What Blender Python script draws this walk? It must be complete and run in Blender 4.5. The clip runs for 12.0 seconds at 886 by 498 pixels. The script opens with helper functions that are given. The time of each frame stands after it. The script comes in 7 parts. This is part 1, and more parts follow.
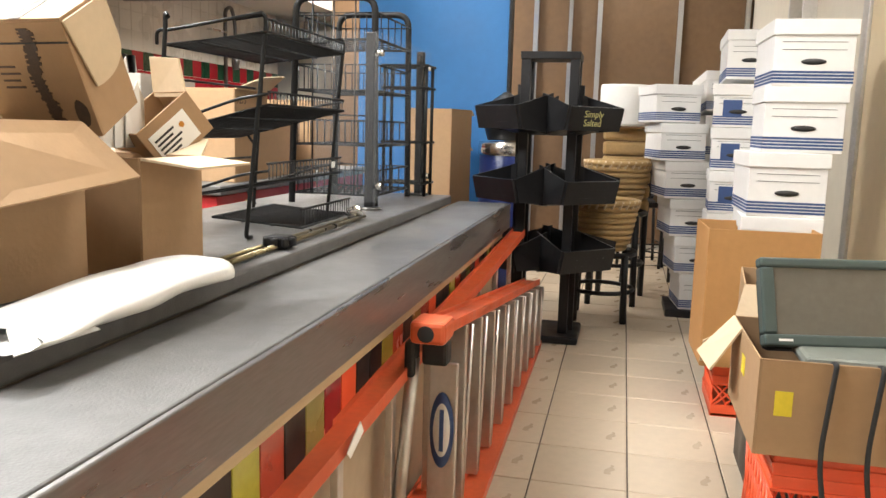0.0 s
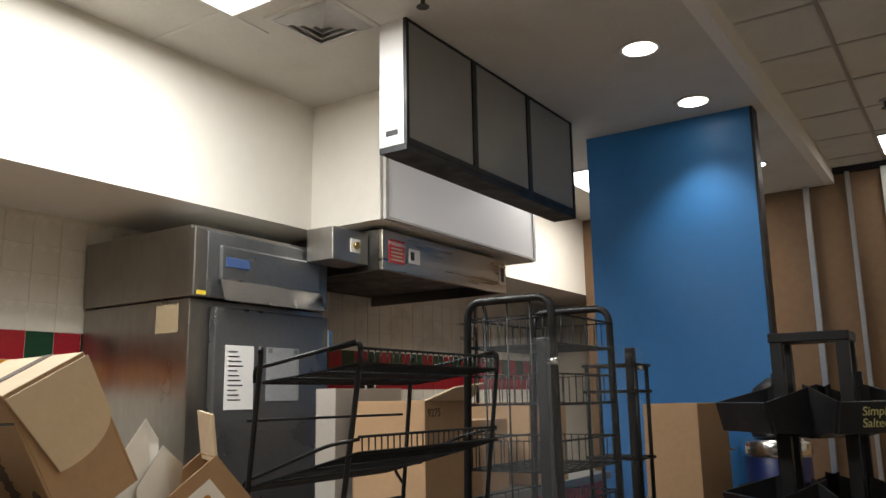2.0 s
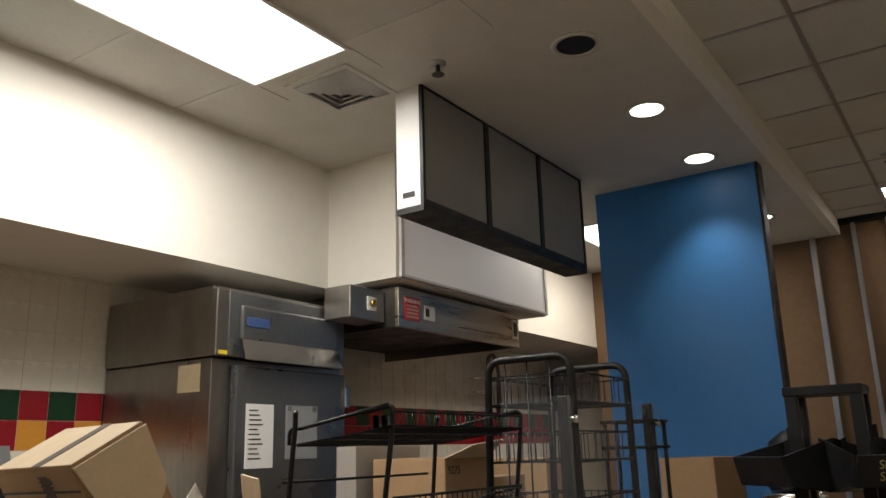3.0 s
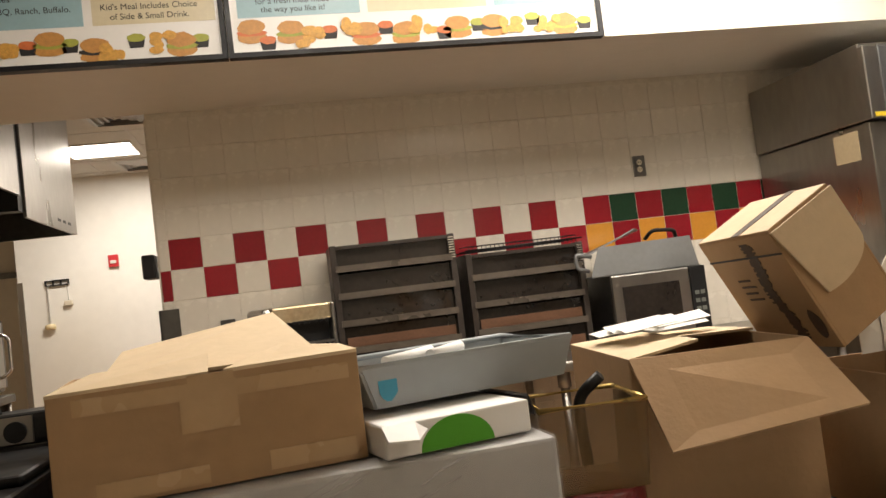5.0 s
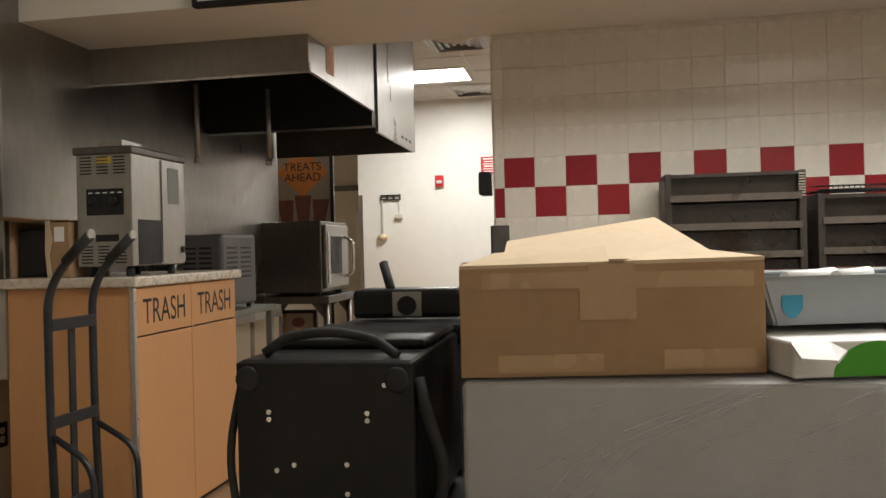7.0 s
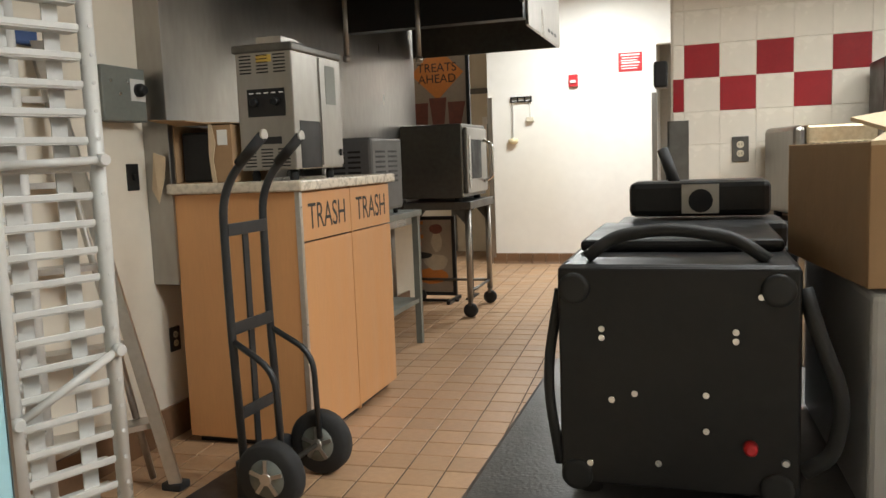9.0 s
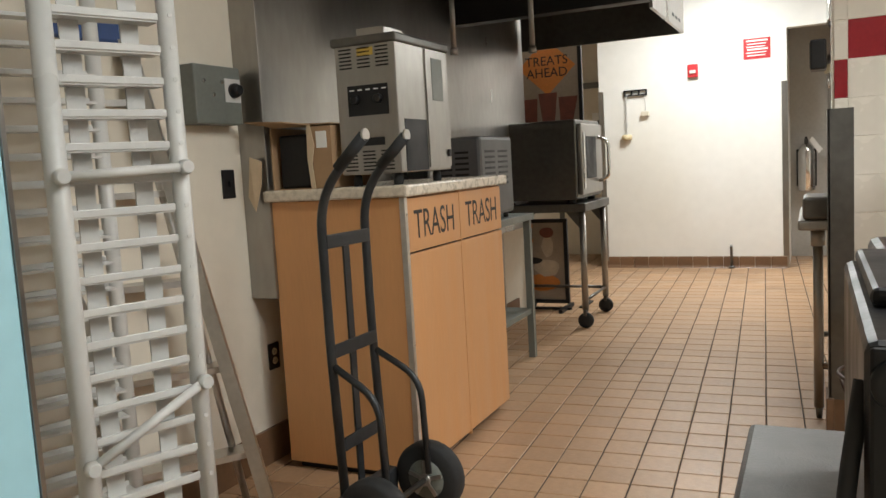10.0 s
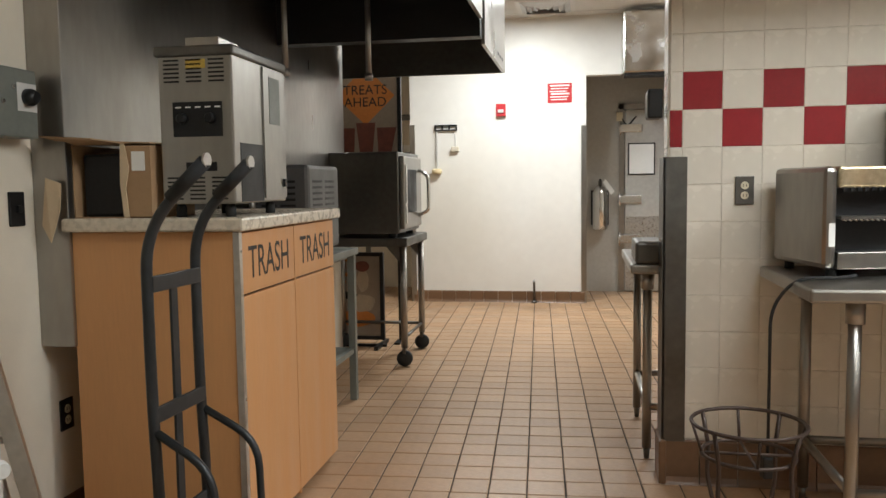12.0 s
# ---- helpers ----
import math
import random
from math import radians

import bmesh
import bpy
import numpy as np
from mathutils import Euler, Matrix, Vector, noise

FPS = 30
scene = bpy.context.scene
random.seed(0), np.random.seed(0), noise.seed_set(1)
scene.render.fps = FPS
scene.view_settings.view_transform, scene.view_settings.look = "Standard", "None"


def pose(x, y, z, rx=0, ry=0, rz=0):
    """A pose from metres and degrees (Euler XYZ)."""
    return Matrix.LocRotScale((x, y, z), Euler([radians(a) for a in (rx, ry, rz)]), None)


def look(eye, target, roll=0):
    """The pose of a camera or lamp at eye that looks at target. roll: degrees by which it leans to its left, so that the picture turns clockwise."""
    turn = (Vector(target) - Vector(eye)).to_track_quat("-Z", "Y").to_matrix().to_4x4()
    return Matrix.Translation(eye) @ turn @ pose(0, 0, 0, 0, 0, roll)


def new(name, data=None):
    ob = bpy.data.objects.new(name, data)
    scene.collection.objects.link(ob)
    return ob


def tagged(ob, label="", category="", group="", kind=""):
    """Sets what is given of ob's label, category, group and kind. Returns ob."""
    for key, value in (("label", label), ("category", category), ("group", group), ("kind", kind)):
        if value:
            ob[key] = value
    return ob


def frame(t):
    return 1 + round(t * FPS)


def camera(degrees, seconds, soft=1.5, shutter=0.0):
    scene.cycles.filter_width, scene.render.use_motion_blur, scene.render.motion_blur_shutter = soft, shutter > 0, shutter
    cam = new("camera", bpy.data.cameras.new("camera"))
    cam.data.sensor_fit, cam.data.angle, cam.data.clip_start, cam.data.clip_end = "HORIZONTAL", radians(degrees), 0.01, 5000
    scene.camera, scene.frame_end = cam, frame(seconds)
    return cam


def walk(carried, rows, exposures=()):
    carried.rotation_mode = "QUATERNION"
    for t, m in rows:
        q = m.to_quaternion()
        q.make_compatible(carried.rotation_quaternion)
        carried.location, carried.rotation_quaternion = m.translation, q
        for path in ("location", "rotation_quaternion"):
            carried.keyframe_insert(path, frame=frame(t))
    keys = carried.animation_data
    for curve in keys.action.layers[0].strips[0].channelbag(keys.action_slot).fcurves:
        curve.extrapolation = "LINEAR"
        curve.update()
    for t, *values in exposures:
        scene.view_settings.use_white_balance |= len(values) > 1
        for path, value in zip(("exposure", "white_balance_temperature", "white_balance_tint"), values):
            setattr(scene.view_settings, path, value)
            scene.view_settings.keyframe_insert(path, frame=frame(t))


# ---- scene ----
cam = camera(58.1, 12.0)
PATH = [
    (0, (0.038, -3.883, 1.154), (1.969, -3.456, 0.853), 1.6),
    (0.5, (0.182, -3.902, 1.163), (2.073, -3.33, 0.856), 1.6),
    (1, (0.385, -3.893, 1.24), (2.292, -3.293, 1.186), -0.9),
    (1.5, (0.563, -3.955, 1.256), (2.36, -3.09, 1.403), -2.0),
    (2, (0.705, -4.082, 1.316), (2.341, -2.993, 1.685), -1.0),
    (2.5, (0.702, -4.106, 1.356), (2.317, -3.049, 1.881), -1.4),
    (2.7, (0.663, -4.102, 1.349), (2.282, -3.051, 1.872), -1.5),
    (4.5, (0.495, -4.075, 1.303), (1.372, -2.278, 1.36), -6.2),
    (5, (0.536, -4.083, 1.301), (0.932, -2.125, 1.399), -7.0),
    (5.5, (0.541, -4.082, 1.296), (0.786, -2.101, 1.43), -5.1),
    (6, (0.515, -4.074, 1.282), (0.679, -2.089, 1.468), -2.3),
    (6.5, (0.453, -4.066, 1.266), (0.369, -2.07, 1.371), -1.3),
    (7, (0.39, -4.047, 1.252), (0.042, -2.078, 1.25), -1.4),
    (7.2, (0.377, -4.045, 1.247), (-0.042, -2.091, 1.168), -1.6),
    (8.8, (0.117, -3.933, 1.222), (-0.488, -2.039, 1.005), -2.1),
    (9, (0.059, -3.886, 1.225), (-0.55, -1.994, 1.002), -2.2),
    (9.5, (-0.049, -3.749, 1.23), (-0.659, -1.858, 1.005), -2.6),
    (10, (-0.121, -3.562, 1.23), (-0.967, -1.762, 1.019), -3.3),
    (10.5, (-0.23, -3.465, 1.217), (-1.019, -1.639, 1.001), -2.6),
    (11, (-0.359, -3.416, 1.239), (-0.884, -1.501, 1.003), -1.9),
    (11.5, (-0.401, -3.392, 1.256), (-0.783, -1.444, 1.016), -1.5),
    (12, (-0.4, -3.382, 1.261), (-0.744, -1.418, 1.1), -0.8),
]
walk(cam, [(t, look(e, g, r)) for t, e, g, r in PATH],
     [(0, 1.1, 6100, 8), (0.8, 1.05, 6000, 6), (1.5, 0.4, 5800, 4), (2.2, -0.6, 6200, 8), (2.7, -0.9, 6300, 8),
      (4.4, -0.2, 7300, 12), (5.5, -0.33, 6700, 11), (6.2, -0.4, 6500, 10), (7.2, -0.12, 6200, 8), (8.8, 0.36, 6000, 5), (10.0, 0.24, 5950, 5), (11.0, 0.2, 5900, 5), (12, 0.1, 5900, 5)])

# ---------- light ----------
world = bpy.data.worlds.new("world")
world.use_nodes = True
world.node_tree.nodes["Background"].inputs[0].default_value = (1.0, 0.93, 0.84, 1)
world.node_tree.nodes["Background"].inputs[1].default_value = 0.02
scene.world = world


def area_lamp(name, x, y, z, sx, sy, watts, colour):
    d = bpy.data.lights.new(name, "AREA")
    d.shape, d.size, d.size_y, d.energy, d.color = "RECTANGLE", sx, sy, watts, colour
    o = new(name, d)
    o.matrix_world = pose(x, y, z)
    return o


def spot_lamp(name, x, y, z, watts, colour, angle=95):
    d = bpy.data.lights.new(name, "SPOT")
    d.energy, d.color, d.spot_size, d.spot_blend, d.shadow_soft_size = watts, colour, radians(angle), 0.7, 0.05
    o = new(name, d)
    o.matrix_world = pose(x, y, z)
    return o


WARM = (1.0, 0.89, 0.77)
WHITE = (1.0, 0.95, 0.89)
CEIL = 3.11           # serving-line ceiling
HALL = 3.24           # dining-side ceiling
area_lamp("panel_light_serving", 2.46, -1.64, CEIL - 0.03, 1.18, 0.56, 78, WHITE)
# unseen panel, added as fill over the near end of the line
area_lamp("fill_panel_serving_end", 0.9, -2.24, CEIL - 0.03, 1.18, 0.56, 38, WHITE)
# hidden panel past the pier, added to brighten the far soffit and wall
area_lamp("unseen_panel_serving_far", 7.1, -1.64, CEIL - 0.03, 1.18, 0.56, 48, WARM)
area_lamp("panel_light_back", -1.0, 3.75, 2.94, 0.58, 0.56, 62, (1.0, 0.96, 0.9))
area_lamp("panel_light_store", 0.9, 4.2, 2.94, 0.56, 1.18, 40, (1.0, 0.96, 0.9))
area_lamp("panel_light_hall", 7.7, -3.88, HALL - 0.03, 0.56, 0.5, 3, WARM)
# unseen hall panel, assumed from the brightness of the white boxes
area_lamp("panel_light_hall_near", 2.4, -4.5, HALL - 0.03, 0.56, 0.98, 7, WARM)
spot_lamp("downlight_lamp", 4.56, -2.78, CEIL - 0.02, 26, WARM)
spot_lamp("downlight_lamp", 5.5, -2.75, CEIL - 0.02, 52, WARM)
spot_lamp("downlight_lamp", 7.2, -2.75, CEIL - 0.02, 14, WARM)


# ---------- materials ----------
def mat(name, rgb, rough=0.5, metal=0.0, var=0.12, scale=6.0, bump=0.0, bscale=60.0, dirt=None, piece=0.0,
        stretch=(1, 1, 1), spec=0.5, emit=0.0, alpha_glass=False, rvar=0.12):
    """Base colour varied at two scales, roughness varied, fine relief, optional stains of another colour."""
    m = bpy.data.materials.new(name)
    m.use_nodes = True
    nt = m.node_tree
    bs = nt.nodes["Principled BSDF"]
    tc = nt.nodes.new("ShaderNodeTexCoord")
    mp = nt.nodes.new("ShaderNodeMapping")
    mp.inputs["Scale"].default_value = stretch
    nt.links.new(tc.outputs["Object"], mp.inputs["Vector"])

    def noise_tex(sc, detail=4.0):
        n = nt.nodes.new("ShaderNodeTexNoise")
        n.inputs["Scale"].default_value, n.inputs["Detail"].default_value = sc, detail
        nt.links.new(mp.outputs["Vector"], n.inputs["Vector"])
        return n

    n1, n2 = noise_tex(scale), noise_tex(scale * 9, 6.0)
    add = nt.nodes.new("ShaderNodeMath")
    add.operation = "ADD"
    nt.links.new(n1.outputs["Fac"], add.inputs[0])
    nt.links.new(n2.outputs["Fac"], add.inputs[1])
    rng = nt.nodes.new("ShaderNodeMapRange")
    rng.inputs["From Min"].default_value, rng.inputs["From Max"].default_value = 0.6, 1.4
    rng.inputs["To Min"].default_value, rng.inputs["To Max"].default_value = 1 - var, 1 + var
    nt.links.new(add.outputs[0], rng.inputs["Value"])
    val = rng.outputs[0]
    if piece:
        oi = nt.nodes.new("ShaderNodeObjectInfo")
        ge = nt.nodes.new("ShaderNodeNewGeometry")
        s = nt.nodes.new("ShaderNodeMath")
        s.operation = "ADD"
        nt.links.new(oi.outputs["Random"], s.inputs[0])
        nt.links.new(ge.outputs["Random Per Island"], s.inputs[1])
        fr = nt.nodes.new("ShaderNodeMath")
        fr.operation = "FRACT"
        nt.links.new(s.outputs[0], fr.inputs[0])
        pr = nt.nodes.new("ShaderNodeMapRange")
        pr.inputs["To Min"].default_value, pr.inputs["To Max"].default_value = 1 - piece, 1 + piece
        nt.links.new(fr.outputs[0], pr.inputs["Value"])
        mu = nt.nodes.new("ShaderNodeMath")
        mu.operation = "MULTIPLY"
        nt.links.new(val, mu.inputs[0])
        nt.links.new(pr.outputs[0], mu.inputs[1])
        val = mu.outputs[0]
    hs = nt.nodes.new("ShaderNodeVectorMath")
    hs.operation = "SCALE"
    hs.inputs[0].default_value = rgb
    nt.links.new(val, hs.inputs["Scale"])
    col = hs.outputs[0]
    if dirt:
        n3 = noise_tex(scale * 0.45, 8.0)
        dr = nt.nodes.new("ShaderNodeMapRange")
        dr.inputs["From Min"].default_value, dr.inputs["From Max"].default_value = 0.5, 0.75
        dr.inputs["To Max"].default_value = dirt[3]
        nt.links.new(n3.outputs["Fac"], dr.inputs["Value"])
        mx = nt.nodes.new("ShaderNodeMix")
        mx.data_type = "RGBA"
        nt.links.new(dr.outputs[0], mx.inputs[0])
        nt.links.new(col, mx.inputs[6])
        mx.inputs[7].default_value = (*dirt[:3], 1)
        col = mx.outputs[2]
    nt.links.new(col, bs.inputs["Base Color"])
    rr = nt.nodes.new("ShaderNodeMapRange")
    rr.inputs["From Min"].default_value, rr.inputs["From Max"].default_value = 0.3, 0.7
    rr.inputs["To Min"].default_value, rr.inputs["To Max"].default_value = max(0.02, rough - rvar), min(1, rough + rvar)
    nt.links.new(n1.outputs["Fac"], rr.inputs["Value"])
    nt.links.new(rr.outputs[0], bs.inputs["Roughness"])
    bs.inputs["Metallic"].default_value = metal
    bs.inputs["Specular IOR Level"].default_value = spec
    if emit:
        nt.links.new(col, bs.inputs["Emission Color"])
        bs.inputs["Emission Strength"].default_value = emit
    if bump:
        nb = noise_tex(bscale, 5.0)
        bu = nt.nodes.new("ShaderNodeBump")
        bu.inputs["Strength"].default_value, bu.inputs["Distance"].default_value = bump, 0.004
        nt.links.new(nb.outputs["Fac"], bu.inputs["Height"])
        nt.links.new(bu.outputs[0], bs.inputs["Normal"])
    return m


def glass_mat(name, rgb, rough=0.03, alpha=0.25):
    m = bpy.data.materials.new(name)
    m.use_nodes = True
    b = m.node_tree.nodes["Principled BSDF"]
    b.inputs["Base Color"].default_value = (*rgb, 1)
    b.inputs["Roughness"].default_value = rough
    b.inputs["Alpha"].default_value = alpha
    return m


def glow(name, rgb, strength):
    m = bpy.data.materials.new(name)
    m.use_nodes = True
    b = m.node_tree.nodes["Principled BSDF"]
    b.inputs["Base Color"].default_value = (*rgb, 1)
    b.inputs["Emission Color"].default_value = (*rgb, 1)
    b.inputs["Emission Strength"].default_value = strength
    return m


M_WALL = mat("cream_paint", (0.72, 0.66, 0.55), 0.6, var=0.05, scale=1.5, bump=0.15, bscale=120, dirt=(0.5, 0.42, 0.3, 0.25))
M_WHITEWALL = mat("white_wall_panel", (0.82, 0.80, 0.75), 0.45, var=0.04, scale=1.2, bump=0.1, bscale=200, dirt=(0.7, 0.64, 0.5, 0.3))
M_SOFFIT = mat("soffit_paint", (0.78, 0.74, 0.66), 0.6, var=0.03, scale=1.5, bump=0.12, bscale=150)
M_CEIL = mat("ceiling_tile", (0.62, 0.60, 0.55), 0.85, var=0.06, scale=5, bump=0.5, bscale=170, dirt=(0.4, 0.36, 0.3, 0.3), piece=0.03)
M_GRID = mat("ceiling_grid", (0.6, 0.58, 0.54), 0.5, var=0.03)
M_BLUE = mat("blue_paint", (0.035, 0.19, 0.50), 0.5, var=0.06, scale=2, bump=0.1, bscale=150)
M_BLACK = mat("black_paint", (0.011, 0.011, 0.012), 0.45, var=0.3, scale=8, spec=0.35)
M_TILE_W = mat("white_glazed_tile", (0.70, 0.65, 0.56), 0.3, var=0.04, scale=3, piece=0.012, dirt=(0.6, 0.53, 0.42, 0.2))
M_TILE_R = mat("red_glazed_tile", (0.27, 0.012, 0.02), 0.15, var=0.1, scale=8, piece=0.1)
M_TILE_G = mat("green_glazed_tile", (0.012, 0.045, 0.022), 0.15, var=0.1, scale=8, piece=0.1)
M_TILE_Y = mat("yellow_glazed_tile", (0.62, 0.27, 0.04), 0.2, var=0.08, scale=8, piece=0.06)
M_GROUT = mat("grout", (0.67, 0.62, 0.53), 0.9, var=0.15, scale=20, bump=0.4)
M_GROUT_D = mat("dark_grout", (0.07, 0.052, 0.038), 0.9, var=0.25, scale=20, bump=0.4)
M_QUARRY = mat("quarry_tile", (0.42, 0.265, 0.15), 0.42, var=0.14, scale=4, bump=0.3, bscale=120, piece=0.10, dirt=(0.22, 0.14, 0.08, 0.45))
M_COVE = mat("brown_cove_tile", (0.17, 0.095, 0.05), 0.4, var=0.15, scale=5, piece=0.12, dirt=(0.08, 0.05, 0.03, 0.5))
M_HALLTILE = mat("beige_floor_tile", (0.52, 0.43, 0.32), 0.35, var=0.08, scale=3, bump=0.15, piece=0.06, dirt=(0.44, 0.36, 0.27, 0.2))
M_STEEL = mat("stainless_steel", (0.36, 0.345, 0.32), 0.34, 1.0, var=0.12, scale=3, stretch=(1, 1, 0.35), dirt=(0.22, 0.2, 0.17, 0.25), rvar=0.08)
# dark stained steel; inside the cookline hood it also carries the shade
M_STEEL_D = mat("dark_stained_steel", (0.15, 0.145, 0.135), 0.42, 1.0, var=0.2, scale=3, dirt=(0.12, 0.10, 0.08, 0.5))
M_CHROME = mat("bright_steel", (0.75, 0.74, 0.72), 0.2, 1.0, var=0.05)
M_LAMINATE = mat("orange_wood_laminate", (0.60, 0.31, 0.125), 0.42, var=0.06, scale=2, stretch=(6, 6, 0.6), bump=0.04)
M_STONE = mat("speckled_solid_surface", (0.62, 0.55, 0.44), 0.3, var=0.22, scale=40, bump=0.05)
M_COUNTER = mat("grey_laminate_top", (0.105, 0.101, 0.097), 0.4, var=0.3, scale=3, bump=0.2, bscale=220, dirt=(0.2, 0.19, 0.18, 0.35))
M_COUNTER_E = mat("brushed_grey_edge", (0.20, 0.19, 0.185), 0.34, 0.7, var=0.18, scale=5, stretch=(0.4, 4, 4))
M_CARD = mat("corrugated_cardboard", (0.37, 0.235, 0.125), 0.8, var=0.08, scale=4, bump=0.18, bscale=90, dirt=(0.33, 0.2, 0.1, 0.3))
M_CARD_L = mat("light_cardboard", (0.6, 0.47, 0.31), 0.8, var=0.07, scale=4, bump=0.15, bscale=90)
M_TAPE = mat("packing_tape", (0.46, 0.31, 0.17), 0.25, var=0.06)
M_WHITEBOX = mat("white_box_board", (0.80, 0.79, 0.77), 0.65, var=0.04, scale=3, dirt=(0.66, 0.62, 0.56, 0.25))
M_NAVY = mat("blue_print", (0.045, 0.085, 0.22), 0.6, var=0.1)
M_PAPER = mat("white_paper", (0.84, 0.83, 0.80), 0.6, var=0.03)
M_INK = mat("black_ink", (0.025, 0.023, 0.022), 0.6, var=0.1)
M_WIRE = mat("black_coated_wire", (0.008, 0.008, 0.008), 0.45, var=0.2, scale=20, spec=0.3)
M_PLASTIC_K = mat("black_plastic", (0.010, 0.010, 0.0105), 0.4, var=0.25, scale=9, bump=0.15, dirt=(0.035, 0.03, 0.026, 0.35), spec=0.35)
M_PLASTIC_W = mat("white_plastic", (0.60, 0.59, 0.56), 0.35, var=0.05, scale=5, dirt=(0.6, 0.56, 0.5, 0.3))
M_RUBBER = mat("rubber", (0.02, 0.02, 0.02), 0.75, var=0.2)
M_ORANGE = mat("orange_fibreglass", (0.62, 0.11, 0.035), 0.45, var=0.14, scale=6, dirt=(0.3, 0.06, 0.03, 0.5))
M_CRATE = mat("orange_plastic", (0.78, 0.10, 0.03), 0.4, var=0.06, scale=5)
M_ALU = mat("aluminium", (0.62, 0.60, 0.57), 0.42, 1.0, var=0.12, scale=5)
M_STUD = mat("galvanised_stud", (0.46, 0.45, 0.43), 0.4, 0.8, var=0.1, scale=4)
M_KRAFT = mat("brown_board", (0.17, 0.10, 0.05), 0.8, var=0.14, scale=2, bump=0.15)
M_PLEXI = glass_mat("clear_acrylic", (0.85, 0.88, 0.9), 0.05, 0.03)
M_LIGHT = glow("light_diffuser", (1.0, 0.95, 0.88), 7.0)
M_DLIGHT = glow("downlight_glow", (1.0, 0.88, 0.72), 12.0)
M_SIGNGLOW = glow("sign_panel", (0.86, 0.84, 0.84), 0.12)
M_RED = mat("red_plastic", (0.5, 0.02, 0.025), 0.4, var=0.06)


# ---------- mesh helpers ----------
def mesh(name, bm, m, parent=None, label="", smooth=False):
    me = bpy.data.meshes.new(name)
    bm.normal_update()
    bm.to_mesh(me)
    bm.free()
    if smooth:
        me.shade_smooth()
    for k in (m if isinstance(m, (list, tuple)) else [m]):
        me.materials.append(k)
    o = new(name, me)
    o.parent = parent
    if label:
        o["label"] = label
    return o


def part(name, bm, m, parent, label="", smooth=False):
    return mesh(name, bm, m, parent, label, smooth)


def thing(name, m, label, category, group=""):
    o = new(name)
    o.empty_display_size = 0.1
    o.matrix_world = m
    return tagged(o, label, category, group)


def struct(name, bm, m, label, smooth=False):
    return tagged(mesh(name, bm, m, None, "", smooth), label, kind="structure")


def box(x0, x1, y0, y1, z0, z1, bev=0.0, bm=None, seg=2, mi=0):
    b = bmesh.new()
    vs = [b.verts.new((x, y, z)) for z in (z0, z1) for x, y in ((x0, y0), (x1, y0), (x1, y1), (x0, y1))]
    for q in ((3, 2, 1, 0), (4, 5, 6, 7), (0, 1, 5, 4), (1, 2, 6, 5), (2, 3, 7, 6), (3, 0, 4, 7)):
        b.faces.new([vs[i] for i in q])
    if bev:
        bmesh.ops.bevel(b, geom=b.edges[:], offset=bev, segments=seg, affect="EDGES", profile=0.5)
    for f in b.faces:
        f.material_index = mi
    return merge(bm, b)


def merge(bm, b, m=None):
    if m is not None:
        b.transform(m)
    if bm is None:
        return b
    me = bpy.data.meshes.new("tmp")
    b.to_mesh(me)
    b.free()
    bm.from_mesh(me)
    bpy.data.meshes.remove(me)
    return bm


def tube(pts, r, seg=8, bm=None, closed=False, taper=None, mi=0):
    """A round bar along a line of points."""
    b = bmesh.new()
    P = [Vector(p) for p in pts]
    n = len(P)
    rings, ref = [], None
    for i in range(n):
        if closed:
            d = (P[(i + 1) % n] - P[i - 1]).normalized()
        else:
            d = (P[min(i + 1, n - 1)] - P[max(i - 1, 0)]).normalized()
        if ref is None:
            ref = d.cross(Vector((0, 0, 1)))
            if ref.length < 0.05:
                ref = d.cross(Vector((1, 0, 0)))
        ref = (ref - d * ref.dot(d)).normalized()
        side = d.cross(ref)
        rr = r * (taper[i] if taper else 1)
        rings.append([b.verts.new(P[i] + rr * (math.cos(a) * ref + math.sin(a) * side))
                      for a in (2 * math.pi * k / seg for k in range(seg))])
    for i in range(n if closed else n - 1):
        a, c = rings[i], rings[(i + 1) % n]
        for k in range(seg):
            f = b.faces.new((a[k], a[(k + 1) % seg], c[(k + 1) % seg], c[k]))
            f.smooth = True
            f.material_index = mi
    if not closed:
        for f in (b.faces.new(rings[0][::-1]), b.faces.new(rings[-1])):
            f.material_index = mi
    return merge(bm, b)


def lathe(profile, seg=20, bm=None, axis="z", at=(0, 0, 0), mi=0):
    """A turned body from (radius, height) pairs."""
    b = bmesh.new()
    rings = []
    for r, h in profile:
        ring = []
        for k in range(seg):
            a = 2 * math.pi * k / seg
            c, s = r * math.cos(a), r * math.sin(a)
            p = {"z": (c, s, h), "x": (h, c, s), "y": (s, h, c)}[axis]
            ring.append(b.verts.new(Vector(p) + Vector(at)))
        rings.append(ring)
    for a, c in zip(rings, rings[1:]):
        for k in range(seg):
            f = b.faces.new((a[k], a[(k + 1) % seg], c[(k + 1) % seg], c[k]))
            f.smooth = True
    b.faces.new(rings[0][::-1])
    b.faces.new(rings[-1])
    for f in b.faces:
        f.material_index = mi
    return merge(bm, b)


def arc(c, r, a0, a1, n, u, v):
    """Points of an arc round c, in the plane of u and v, in degrees."""
    c, u, v = Vector(c), Vector(u), Vector(v)
    return [c + r * (math.cos(radians(a0 + (a1 - a0) * i / n)) * u + math.sin(radians(a0 + (a1 - a0) * i / n)) * v) for i in range(n + 1)]


